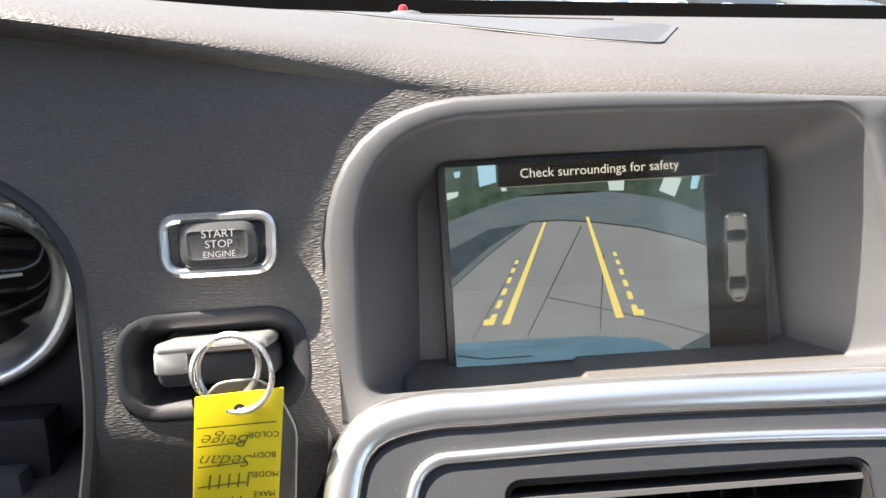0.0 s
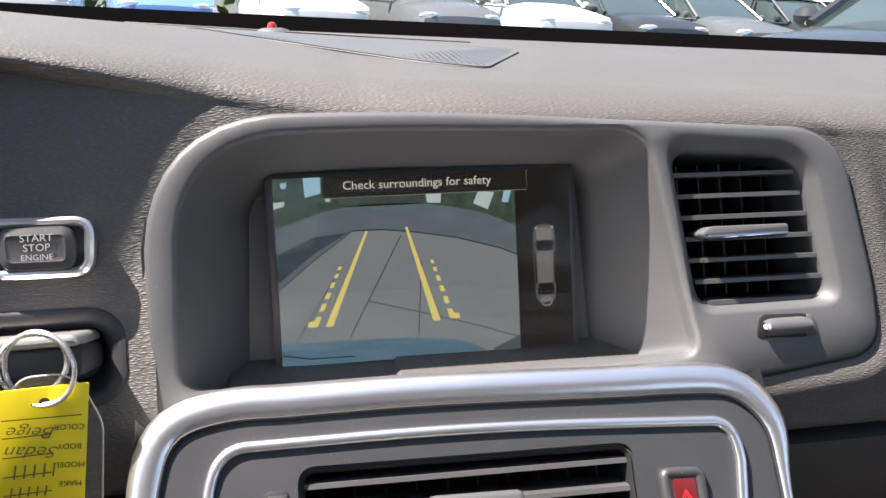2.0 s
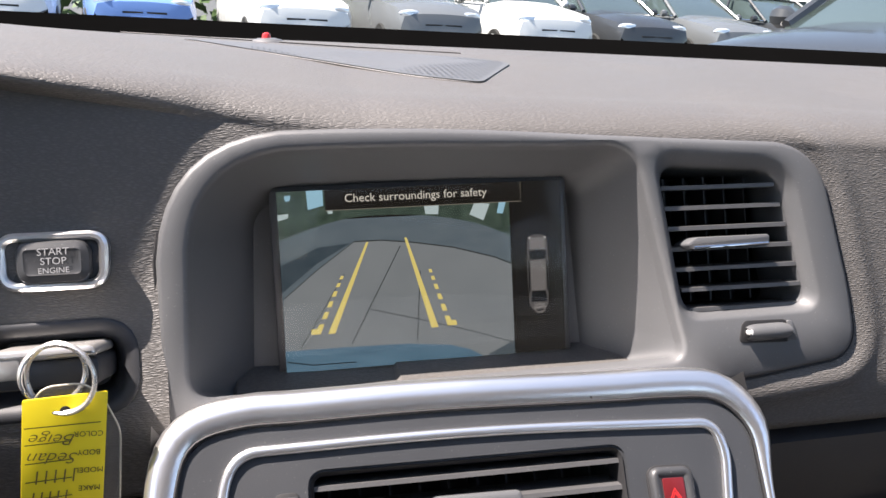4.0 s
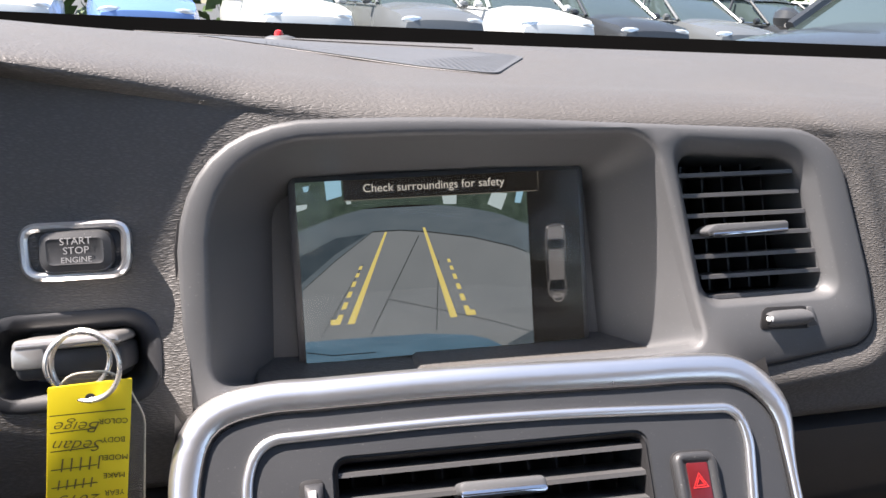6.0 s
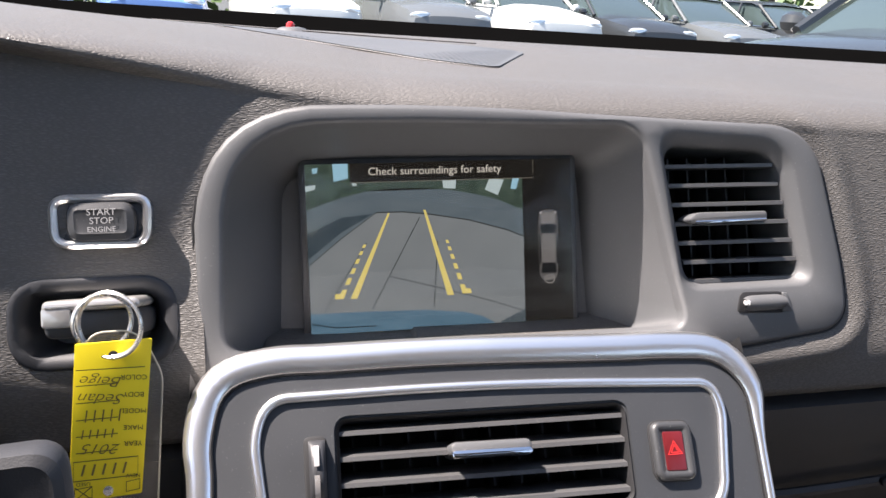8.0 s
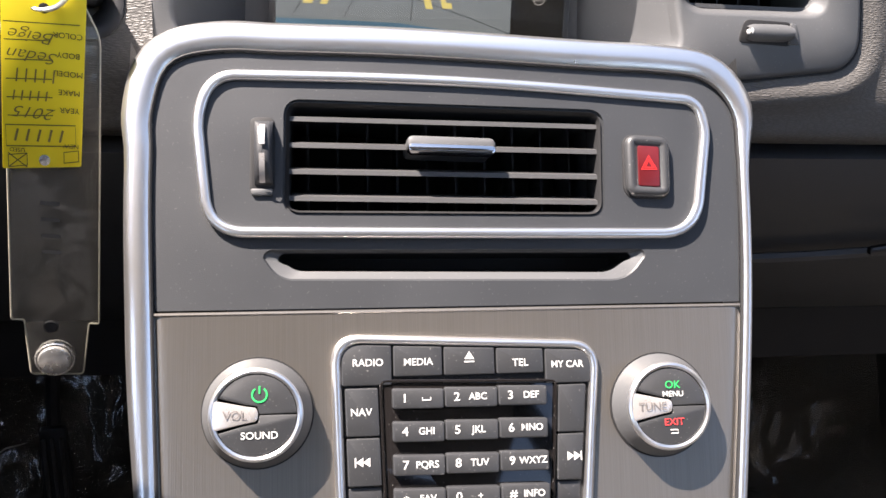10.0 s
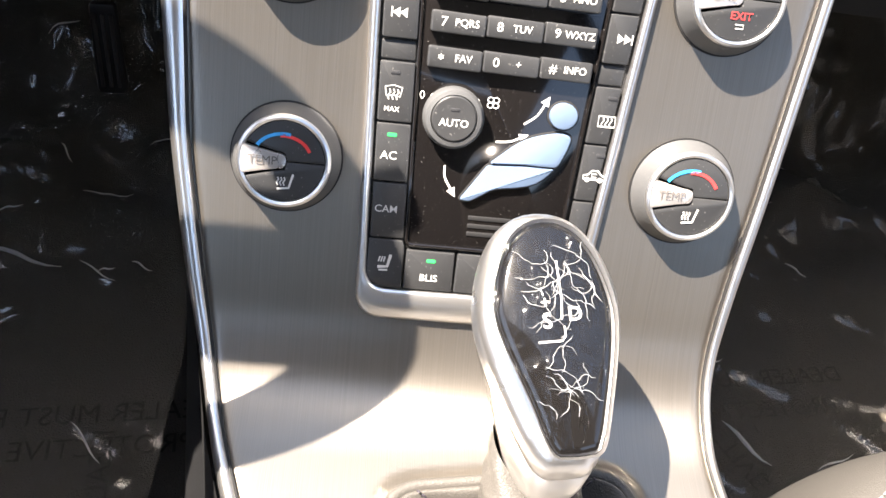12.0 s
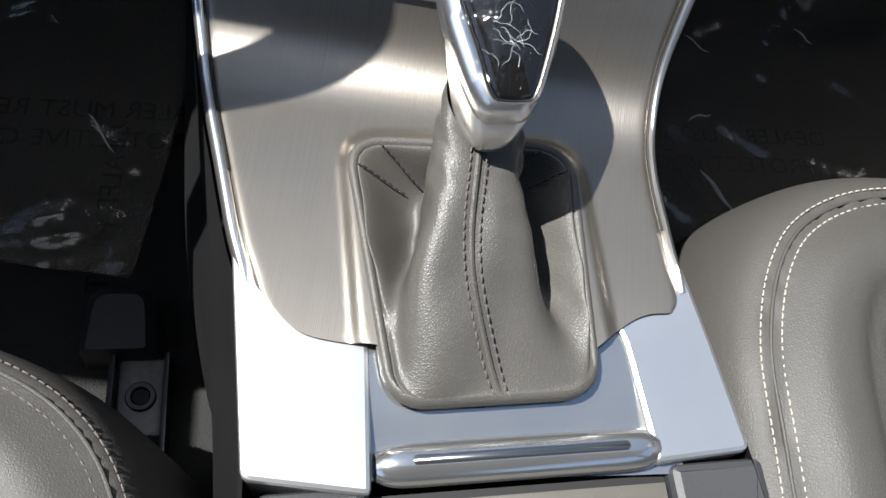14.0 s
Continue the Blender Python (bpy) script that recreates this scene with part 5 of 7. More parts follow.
def defrost(cx, cy, curved):
    def make(w):
        b = bmesh.new()
        if curved:
            ribbon(b, [(cx - 0.0028, cy - 0.0012), (cx - 0.0036, cy + 0.0026), (cx, cy + 0.0034), (cx + 0.0036, cy + 0.0026), (cx + 0.0028, cy - 0.0012), (cx, cy - 0.0006)], 0.0005, w, closed=True)
        else:
            ribbon(b, [(cx - 0.0036, cy - 0.0022), (cx + 0.0036, cy - 0.0022), (cx + 0.0036, cy + 0.0022), (cx - 0.0036, cy + 0.0022)], 0.0006, w, closed=True)
        for k in (-1, 0, 1):
            ribbon(b, [(cx + 0.0017 * k, cy - 0.0026), (cx + 0.0017 * k - 0.0005, cy - 0.0010), (cx + 0.0017 * k + 0.0005, cy + 0.0006), (cx + 0.0017 * k, cy + 0.0018)], 0.0005, w)
        return b
    return make


def car_sign(cx, cy):
    def make(w):
        b = bmesh.new()
        ribbon(b, [(cx - 0.0046, cy - 0.0010), (cx - 0.0046, cy + 0.0006), (cx - 0.0026, cy + 0.0010), (cx - 0.0012, cy + 0.0028), (cx + 0.0016, cy + 0.0028), (cx + 0.0032, cy + 0.0010), (cx + 0.0048, cy + 0.0004), (cx + 0.0048, cy - 0.0010)], 0.0007, w, closed=True)
        for k in (-1, 1):
            ribbon(b, ellipse2(0.0009, 0.0009, cx + 0.0028 * k, cy - 0.0012, 10), 0.0005, w, closed=True)
        ribbon(b, [(cx + 0.0012, cy + 0.0014), (cx - 0.0010, cy + 0.0014), (cx - 0.0010, cy), (cx + 0.0012, cy)], 0.0005, w)
        return b
    return make


def seat_sign(cx, cy):
    def make(w):
        b = bmesh.new()
        ribbon(b, [(cx + 0.0024, cy + 0.0036), (cx + 0.0012, cy - 0.0018), (cx - 0.0030, cy - 0.0022)], 0.0013, w)
        ribbon(b, [(cx - 0.0024, cy - 0.0036), (cx + 0.0014, cy - 0.0034)], 0.0008, w)
        for k in range(3):
            ribbon(b, [(cx - 0.0028 + 0.0011 * k, cy + 0.0002), (cx - 0.0022 + 0.0011 * k, cy + 0.0026)], 0.0006, w)
        return b
    return make


L = [-0.0098, -0.0311, -0.0520, -0.0606, -0.0860, -0.1113, -0.1362]
side_button(L[1], L[0], -1, words=[("NAV", 0.0052, -0.0468, -0.0205, 1.0)])
side_button(L[2], L[1], -1, marks=tri_sign([[(-0.0492, -0.0415), (-0.0462, -0.0395), (-0.0462, -0.0435)], [(-0.0462, -0.0415), (-0.0432, -0.0395), (-0.0432, -0.0435)], [(-0.0498, -0.0435), (-0.0492, -0.0435), (-0.0492, -0.0395), (-0.0498, -0.0395)]]))
side_button(L[3], L[2], -1, high=0.0016)
side_button(L[4], L[3], -1, marks=defrost(-0.0460, -0.0740, True), words=[("MAX", 0.0034, -0.0462, -0.0805, 1.0)], led=(-0.0458, -0.0655, False))
side_button(L[5], L[4], -1, words=[("AC", 0.0056, -0.0457, -0.1000, 1.05)], led=(-0.0450, -0.0912, True))
side_button(L[6], L[5], -1, words=[("CAM", 0.0050, -0.0447, -0.1232, 1.05)])
button("push_button", [(-0.0512, -0.1585), (-0.0347 - g, -0.1585), (-0.0347 - g, -0.1400), (-0.0360, -0.1362 - g), (-0.0508, -0.1362 - g)], [0.0085, 0.0008, 0.001, 0.001, 0.0008], marks=seat_sign(-0.0432, -0.1470))
button("push_button", [(-0.0347 + g, -0.1585), (-0.0122 - g, -0.1585), (-0.0124 - g, -0.1405), (-0.0345 + g, -0.1405)], 0.0008, [("BLIS", 0.0050, -0.0235, -0.1528, 1.05)], led=(-0.0230, -0.1450, True))
button("push_button", [(-0.0122 + g, -0.1585), (0.0100 - g, -0.1585), (0.0104 - g, -0.1405), (-0.0120 + g, -0.1405)], 0.0008)
button("push_button", [(0.0100 + g, -0.1585), (0.0290 - g, -0.1585), (0.0300 - g, -0.1405), (0.0104 + g, -0.1405)], 0.0008)
R = [-0.0108, -0.0324, -0.0532, -0.0622, -0.0870, -0.1120, -0.1362]
side_button(R[1], R[0], 1)
side_button(R[2], R[1], 1, marks=tri_sign([[(0.0440, -0.0405), (0.0440, -0.0445), (0.0470, -0.0425)], [(0.0470, -0.0405), (0.0470, -0.0445), (0.0500, -0.0425)], [(0.0500, -0.0445), (0.0506, -0.0445), (0.0506, -0.0405), (0.0500, -0.0405)]]))
side_button(R[3], R[2], 1, high=0.0016)
side_button(R[4], R[3], 1, marks=defrost(0.0450, -0.0768, False), led=(0.0462, -0.0672, False))
side_button(R[5], R[4], 1, marks=car_sign(0.0432, -0.1010), led=(0.0450, -0.0918, False))
side_button(R[6], R[5], 1)
button("push_button", [(0.0300 + g, -0.1585), (0.0410, -0.1585), (0.0435, -0.1366), (0.0345, -0.1366), (0.0318, -0.1400)], [0.0008, 0.008, 0.0008, 0.001, 0.001])

# glossy inner field with the phone keys
INNER = rpoly([(-0.0352, -0.1388), (0.0325, -0.1388), (0.0408, -0.0088), (-0.0388, -0.0068)], 0.003, 4)
part("gloss_field", plate(INNER, -0.001, 0.0022, 0.0005), GLOSS_BLACK, pad, "glossy black field", space=STACK)
part("field_rim", band(inset(INNER, -0.0002), inset(INNER, 0.0012), 0.0, 0.0034, 0.0004), GLOSS_BLACK, pad, space=STACK)
PHONE_ROWS = [[("1", "_"), ("2", "ABC"), ("3", "DEF")], [("4", "GHI"), ("5", "JKL"), ("6", "MNO")], [("7", "PQRS"), ("8", "TUV"), ("9", "WXYZ")], [("*", "FAV"), ("0", "+"), ("#", "INFO")]]
for r, row in enumerate(PHONE_ROWS):
    y1 = -0.0106 - 0.0141 * r
    xs = [(-0.0335, -0.0110), (-0.0107, 0.0128), (0.0131, 0.0350)]
    for (x0, x1), (d, w) in zip(xs, row):
        kb = part("phone_key", plate(rpoly([(x0, y1 - 0.0086), (x1 - 0.0002, y1 - 0.0090), (x1, y1 - 0.0006), (x0, y1)], 0.0009, 3), 0.001, 0.0062, 0.0007), BUTTON, pad, space=STACK)
        if w == "_":
            u = bmesh.new()
            ribbon(u, [(x0 + 0.0130, y1 - 0.0040), (x0 + 0.0130, y1 - 0.0052), (x0 + 0.0166, y1 - 0.0052), (x0 + 0.0166, y1 - 0.0040)], 0.0005, 0.0064)
            part("letters", u, WHITE_INK, kb, space=STACK, smooth=False)
        else:
            part("letters", letters(w, 0.0042, x0 + 0.0146, y1 - 0.0044, 0.0064, wide=1.0, bold=0.00005), WHITE_INK, kb, space=STACK, smooth=False)
        part("digit", letters(d, 0.0052, x0 + 0.0053, y1 - (0.0044 if d != "*" else 0.0052), 0.0064, wide=1.1, bold=0.00005), WHITE_INK, kb, space=STACK, smooth=False)

# fan dial, air arrows and the air direction buttons
dial = thing("fan_dial", STACK @ pose(-0.0204, -0.0812, 0), "small round fan dial marked auto", "dial")
DX, DY = -0.0204, -0.0812


def dial_ring(r, w):
    return [Vector((DX + r * math.cos(2 * math.pi * i / 40), DY + r * math.sin(2 * math.pi * i / 40), w)) for i in range(40)]


part("dial_collar", loft(bmesh.new(), [dial_ring(0.0128, 0.002), dial_ring(0.0128, 0.0075), dial_ring(0.0116, 0.0095), dial_ring(0.0098, 0.0100), dial_ring(0.0095, 0.0085)], False, False), SOFT_GREY, dial, space=STACK)
dcap = part("dial_cap", loft(bmesh.new(), [dial_ring(0.0094, 0.005), dial_ring(0.0094, 0.0100), dial_ring(0.0088, 0.0106)], False, True), BUTTON, dial, space=STACK)
part("letters", letters("AUTO", 0.0044, DX, DY - 0.0018, 0.0108, bold=0.00005), WHITE_INK, dcap, space=STACK, smooth=False)
part("indicator", plate(rpoly([(DX - 0.0020, DY + 0.0030), (DX + 0.0020, DY + 0.0030), (DX + 0.0020, DY + 0.0044), (DX - 0.0020, DY + 0.0044)], 0.0005, 3), 0.0100, 0.0108, 0.0002), DARK_PLASTIC, dcap, space=STACK)
prints = bmesh.new()
ribbon(prints, [(DX + 0.0145 * math.cos(a) * 0.98, DY + 0.0125 * math.sin(a) - 0.001) for a in np.linspace(2.35, 0.75, 14)], 0.0007, 0.0025)
for pts in ([(0.0100, -0.0815), (0.0150, -0.0775), (0.0178, -0.0725)], [(-0.0010, -0.0900), (0.0050, -0.0893), (0.0090, -0.0875)], [(-0.0215, -0.1020), (-0.0210, -0.1070), (-0.0180, -0.1120)]):
    p = curve3([(*q, 0) for q in pts], 5)
    ribbon(prints, [(q.x, q.y) for q in p], 0.0009, 0.0025)
    a, b = p[-2].xy, p[-1].xy
    d = (b - a).normalized()
    s = Vector((-d.y, d.x))
    prints.faces.new([prints.verts.new((*q, 0.0025)) for q in (b + s * 0.0020, b - s * 0.0020, b + d * 0.0042)])
for k in range(4):
    ang = math.radians(45 + 90 * k)
    ribbon(prints, ellipse2(0.0013, 0.0011, -0.0040 + 0.0016 * math.cos(ang), -0.0738 + 0.0016 * math.sin(ang), 10), 0.0005, 0.0025, closed=True)
part("printed_arrows", join(prints, letters("0", 0.0048, -0.0340, -0.0735, 0.0025)), WHITE_INK, pad, space=STACK, smooth=False)
air = thing("air_direction_buttons", STACK @ pose(0.01, -0.11, 0), "three pale blue glossy buttons shaped for air direction", "buttons")
A1 = rpoly([(-0.0030, -0.0995), (0.0095, -0.0885), (0.0185, -0.0850), (0.0265, -0.0835), (0.0310, -0.0845), (0.0300, -0.0900), (0.0265, -0.0985), (0.0120, -0.0985)], [0.002, 0.006, 0.004, 0.002, 0.002, 0.002, 0.002, 0.002], 4)
A2 = rpoly([(-0.0138, -0.1160), (-0.0095, -0.1163), (-0.0050, -0.1135), (0.0005, -0.1100), (0.0110, -0.1085), (0.0190, -0.1062), (0.0255, -0.0992), (0.0120, -0.0992), (-0.0033, -0.1002)], [0.001, 0.001, 0.003, 0.004, 0.003, 0.004, 0.001, 0.001, 0.001], 4)
for loop in (A1, A2, ellipse2(0.0060, 0.0056, 0.0262, -0.0763, 24)):
    part("surround_gap", plate(inset(loop, -0.0009), 0.001, 0.0026, 0.0003), BLACK, air, space=STACK)
    part("air_button", plate(loop, 0.001, 0.0048, 0.0006), PALE_BLUE, air, space=STACK)
for k in range(3):
    part("sensor_slit", plate(box2(0.026, 0.0020, 0.0006, 0.004, -0.1240 - 0.0036 * k), 0.0018, 0.0026, 0.0002), BLACK, pad, space=STACK)

# ---- tunnel: silver wings, trim behind the lever, roller cover ----
def wing(pts, rr, name, label):
    bm = plate(rpoly(pts, rr, 6), 0.540, 0.5722, 0.0022)
    part(name, bm, SILVER, stack, label, sharp=15)


wing([(-0.0850, -0.185), (-0.0577, -0.3035), (-0.0062, -0.3035), (-0.0168, -0.2300), (-0.0400, -0.185)], [0.02, 0.004, 0.003, 0.002, 0.02], "silver_wing", "polished silver wing")
wing([(0.0850, -0.200), (0.0975, -0.2250), (0.1112, -0.2768), (0.1538, -0.2662), (0.1345, -0.205), (0.1200, -0.165)], [0.02, 0.002, 0.003, 0.004, 0.03, 0.01], "silver_wing", "polished silver wing")
def trim_point(a, b):
    x, y = -0.030 + 0.142 * a + 0.014 * b, -0.225 - 0.073 * b + 0.020 * a
    z = 0.5700 - 0.006 * smoothstep(0.4, 1.0, b) + 0.0012 * (2 * a - 1) ** 6
    return Vector((x, y, z - (0.05 if inside(GAITER_MOUTH, x, y) > 0.0 else 0.0)))


part("gloss_trim", sheet(80, 44, trim_point), GREY_GLOSS, stack, "glossy grey trim")
roller = thing("roller_cover", TUNNEL @ pose(0, -0.06, -0.02), "grey ribbed roller cover with a rounded glossy front bar", "cover")


def bar(a, b):
    ang = math.pi * (1.15 * b - 0.05)
    x = -0.0605 + 0.121 * a
    end = 1 - 0.35 * abs(2 * a - 1) ** 14
    return Vector((x, 0.0145 + 0.0092 * math.cos(ang) * end, -0.006 + 0.0085 * math.sin(ang) * end))


part("front_bar", sheet(40, 16, bar), material("bar_gloss", (0.56, 0.565, 0.57), 0.16, 0.9, vary=0.05, scale=30), roller, "rounded glossy bar", space=TUNNEL)
# the shade of the bar's groove is put into the colour of a strip
part("groove_bar", plate(box2(0.092, 0.0042, 0.002, 0.0, 0.0148), 0.0010, 0.0029, 0.0008), material("bar_gloss_dark", (0.2, 0.205, 0.21), 0.12, 0.9, scale=30), roller, space=TUNNEL)
for k in range(14):
    part("slat", plate(box2(0.124, 0.0073, 0.0005, 0.0, -0.0035 - 0.0075 * k), -0.016, -0.0075 - 0.0003 * k, 0.00028), ROLLER, roller, space=TUNNEL)
part("slat_bed", brick(-0.064, 0.064, -0.12, 0.004, -0.018, -0.0125), BLACK, roller, space=TUNNEL)
for sgn in (-1, 1):
    x0, x1 = (-0.1080, -0.0645) if sgn < 0 else (0.0645, 0.1080)
    part("side_cheek", plate(rpoly([(x0, -0.14), (x1, -0.14), (x1, 0.0075), (x0, 0.0075)], 0.004, 4), -0.06, -0.005, 0.004), LOWER_PLASTIC, stack, space=TUNNEL, sharp=15)

# ---- gear lever ----
lever = thing("gear_lever", at_base(0.03, -0.2, 0.573), "automatic gear lever with a chrome-rimmed knob and a leather gaiter", "gear lever")
BASE_LOOP = GAITER_MOUTH
NB = len(BASE_LOOP)
lip = rpoly([(-0.0034, -0.2687), (0.0853, -0.2517), (0.0705, -0.1270), (-0.0400, -0.1425)], [0.015, 0.015, 0.020, 0.018], 9)
lip = even(lip, 96)
part("gaiter_frame", loft(bmesh.new(), [lift(inset(lip, -0.0012), 0.5735), lift(inset(lip, -0.0008), 0.5768), lift(inset(lip, 0.0002), 0.5784), lift(inset(lip, 0.0018), 0.5790), lift(BASE_LOOP, 0.5776), lift(inset(BASE_LOOP, 0.003), 0.570)]), GAITER, lever, "leather-wrapped rim of the gaiter", sharp=70)
NECK = Vector((0.0185, -0.1430, 0.6230))


def gaiter_rows():
    """The leather runs in from the frame, sinks beside the lever, and climbs it as a column; at the rear it falls like a tent."""
    cx, cy = 0.0283, -0.1998
    lines = []
    for p in BASE_LOOP:
        ang = math.atan2(p.y - cy, p.x - cx)
        c, s = math.cos(ang), math.sin(ang)
        rear = smoothstep(0.25, 0.95, -s)
        rim = Vector((p.x, p.y, 0.5770))
        top = NECK + Vector((0.0172 * c, 0.0165 * s, 0.005 * s - 0.002 - 0.006 * c))
        foot = Vector((0.0225 + 0.0235 * c, -0.1790 + 0.0310 * s, 0.5570))
        knee = Vector((0.0205 + 0.0210 * c, -0.1600 + 0.0230 * s, 0.5960))
        tent_a, tent_b = rim.lerp(top, 0.36) + Vector((0, 0, 0.0035)), rim.lerp(top, 0.68) + Vector((0, 0, 0.0045))
        edge = rim.lerp(Vector((cx, cy, 0.5770)), 0.05 + 0.05 * rear) + Vector((0, 0, 0.0015))
        lines.append((ang, curve3([rim, edge, foot.lerp(tent_a, rear), knee.lerp(tent_b, rear), top], 8)))
    rows = []
    for k in range(len(lines[0][1])):
        t = k / (len(lines[0][1]) - 1)
        row = []
        for ang, line in lines:
            hump = math.sin(math.pi * t)
            fold = (0.0016 * math.sin(4 * ang + 7 * t + 0.6) + 0.0009 * math.sin(9 * ang - 9 * t + 1)) * hump
            fold += 0.0012 * hump * noise.noise(Vector((3 * math.cos(ang), 3 * math.sin(ang), 5 * t)))
            fold += 0.0007 * smoothstep(0.5, 0.9, t) * math.sin(60 * t + 2 * ang)
            row.append(line[k] + Vector((math.cos(ang), math.sin(ang), 0.4)) * fold)
        rows.append(row)
    return rows


g_rows = gaiter_rows()
part("gaiter", loft(bmesh.new(), g_rows), GAITER, lever, "soft grey leather gaiter", sharp=80)


def stitch_row(bm, path, size=0.0028, gap=0.0014, r=0.00038, up=0.0005):
    """Short raised stitches along a path."""
    path = [Vector(p) for p in path]
    lens = [(b - a).length for a, b in zip(path, path[1:])]
    total = sum(lens)
    pos = 0.0

    def at(d):
        for a, b, l in zip(path, path[1:], lens):
            if d <= l:
                return a.lerp(b, d / l if l else 0)
            d -= l
        return path[-1]
    while pos + size < total:
        a, b = at(pos), at(pos + size)
        m = (a + b) / 2 + Vector((0, 0, up))
        tube([a, a.lerp(m, 0.6) + Vector((0, 0, up * 0.4)), m, b.lerp(m, 0.6) + Vector((0, 0, up * 0.4)), b], r, 5, bm=bm)
        pos += size + gap
    return bm


# the gaiter's seam runs from the neck to the rear edge
near = min(range(NB), key=lambda i: (BASE_LOOP[i] - Vector((0.0430, -0.2605))).length)
seam_path = []
for k, row in enumerate(g_rows):
    f = near - 4.5 * smoothstep(0.0, 0.9, k / (len(g_rows) - 1))
    seam_path.append(row[int(f)].lerp(row[int(f) + 1], f - int(f)))
seam_path = [p + Vector((0.0015 * math.sin(k * 0.25), 0, 0.0006)) for k, p in enumerate(seam_path)]
part("seam_welt", tube(seam_path, 0.0012, 6), GAITER, lever)
for side in (-0.0034, 0.0034):
    part("stitching", stitch_row(bmesh.new(), [p + Vector((side, 0, 0.0006)) for p in seam_path]), BOOT_THREAD, lever, "two-tone stitching")
for corner in ((-0.0250, -0.1520), (0.0580, -0.1400)):
    idx = min(range(NB), key=lambda i: (BASE_LOOP[i] - Vector(corner)).length)
    for d in (-2, 2):
        j = (idx + d) % NB
        part("corner_stitching", stitch_row(bmesh.new(), [g_rows[k][j] + Vector((0, -0.0008, 0.0016)) for k in range(2, 15)], 0.0030, 0.0012, 0.0005), DARK_THREAD, lever)

HEAD = axes((0.0165, -0.1225, 0.6680), (0.985, 0.12, 0.08), (-0.141, 0.902, 0.405))  # the knob's top: u across, v up it


def egg(scale=1.0, grow=0.0, drop=0.0, n=48, blunt=0.50):
    out = []
    for k in range(n):
        a = 2 * math.pi * k / n
        s, c = math.sin(a), math.cos(a)
        v = 0.0445 * s if s > 0 else 0.0520 * s
        half = 0.0272 * (1 - 0.36 * smoothstep(0.012, -0.055, v))
        out.append(Vector((half * math.copysign(abs(c) ** (0.88 if s > 0 else blunt), c) * scale, v * scale - drop)))
    return inset(out, -grow)


WIN = [Vector((p.x * (0.92 - 0.10 * smoothstep(0.01, -0.04, p.y)) + 0.0012 + 0.0022 * smoothstep(0.02, -0.03, p.y), p.y)) for p in egg(0.88, blunt=0.34)]
part("knob_rim", loft(bmesh.new(), [lift(WIN, 0.0006), lift(inset(WIN, -0.0010), 0.0020), lift(egg(0.95), 0.0004), lift(egg(1.0), -0.0050), lift(egg(1.02), -0.0095), lift(egg(1.01), -0.0125)]), SATIN, lever, "satin chrome rim", space=HEAD, sharp=70)
part("knob_seam", loft(bmesh.new(), [lift(egg(1.01), -0.0122), lift(egg(1.0), -0.0140)]), DARK_PLASTIC, lever, space=HEAD)


def neck_loop(t):
    """From the head's underside to the neck."""
    lo = HEAD.inverted() @ (NECK + Vector((0.0, -0.002, 0.001)))
    out = []
    e = egg(1.0)
    for k, p in enumerate(e):
        a = 2 * math.pi * k / len(e)
        q = Vector((lo.x + 0.0140 * math.cos(a), lo.y + 0.0110 * math.sin(a), lo.z))
        f = t ** 1.3
        out.append(Vector((p.x + (q.x - p.x) * f, p.y + (q.y - p.y) * f, -0.0138 + (q.z + 0.0138) * t)))
    return out


part("grip", loft(bmesh.new(), [neck_loop(k / 8) for k in range(9)]), SEAT_HIDE, lever, "pale leather grip", space=HEAD, sharp=80)


def skirt(a, b):
    """Chrome from the rim's rear end down the lever."""
    k = 0.56 + 0.38 * a
    ang = 2 * math.pi * k
    c, s = math.cos(ang), math.sin(ang)
    v = 0.0520 * s
    half = 0.0272 * (1 - 0.36 * smoothstep(0.012, -0.055, v))
    start = HEAD @ Vector((1.015 * half * math.copysign(abs(c) ** 0.50, c), 1.015 * v, -0.0085))
    u = 2 * a - 1
    low = Vector((0.0215 + 0.0125 * u, -0.1610 + 0.0100 * u * u + 0.0022 * u, 0.6095 + 0.0030 * u * u))
    q = start.lerp(low, b)
    return q + Vector((0.0006 * u, -0.0050 * math.sin(math.pi * b) * (1 - 0.5 * u * u), 0.0))


part("knob_skirt", sheet(24, 14, skirt), SATIN, lever, "satin chrome skirt at the rear of the knob", sharp=80)
win = WIN
part("knob_window", loft(bmesh.new(), [lift(win, 0.0), lift(inset(win, 0.0006), 0.0014), lift(inset(win, 0.004), 0.0026), lift([p * 0.5 for p in win], 0.0042)], False, True), material("knob_gloss_black", (0.007, 0.0065, 0.0065), 0.10, coat=0.3, scale=30, rough_vary=0.03), lever, "glossy black window", space=HEAD, sharp=80)
for text, x, y, sz in (("S", -0.0025, 0.0010, 0.0078), ("D", 0.0078, 0.0030, 0.0072), ("+", -0.0025, 0.0078, 0.0055)):
    part("shift_mark", letters(text, sz, x, y, 0.0046, bold=0.00012), WHITE_INK, lever, space=HEAD, smooth=False)
pat = bmesh.new()
ribbon(pat, [(-0.0065, -0.0062), (0.0020, -0.0062), (0.0034, -0.0045), (0.0034, -0.0010)], 0.0007, 0.0046)
ribbon(pat, [(0.0028, 0.0015), (0.0036, 0.0090), (0.0034, 0.0230)], 0.0007, 0.0046)
part("shift_lines", pat, WHITE_INK, lever, space=HEAD, smooth=False)
# crumpled wrapping film still on the knob
wrap = thing("knob_film", HEAD @ pose(0, 0, 0), "crumpled clear protective film stretched over the knob", "film")
rng = random.Random(5)


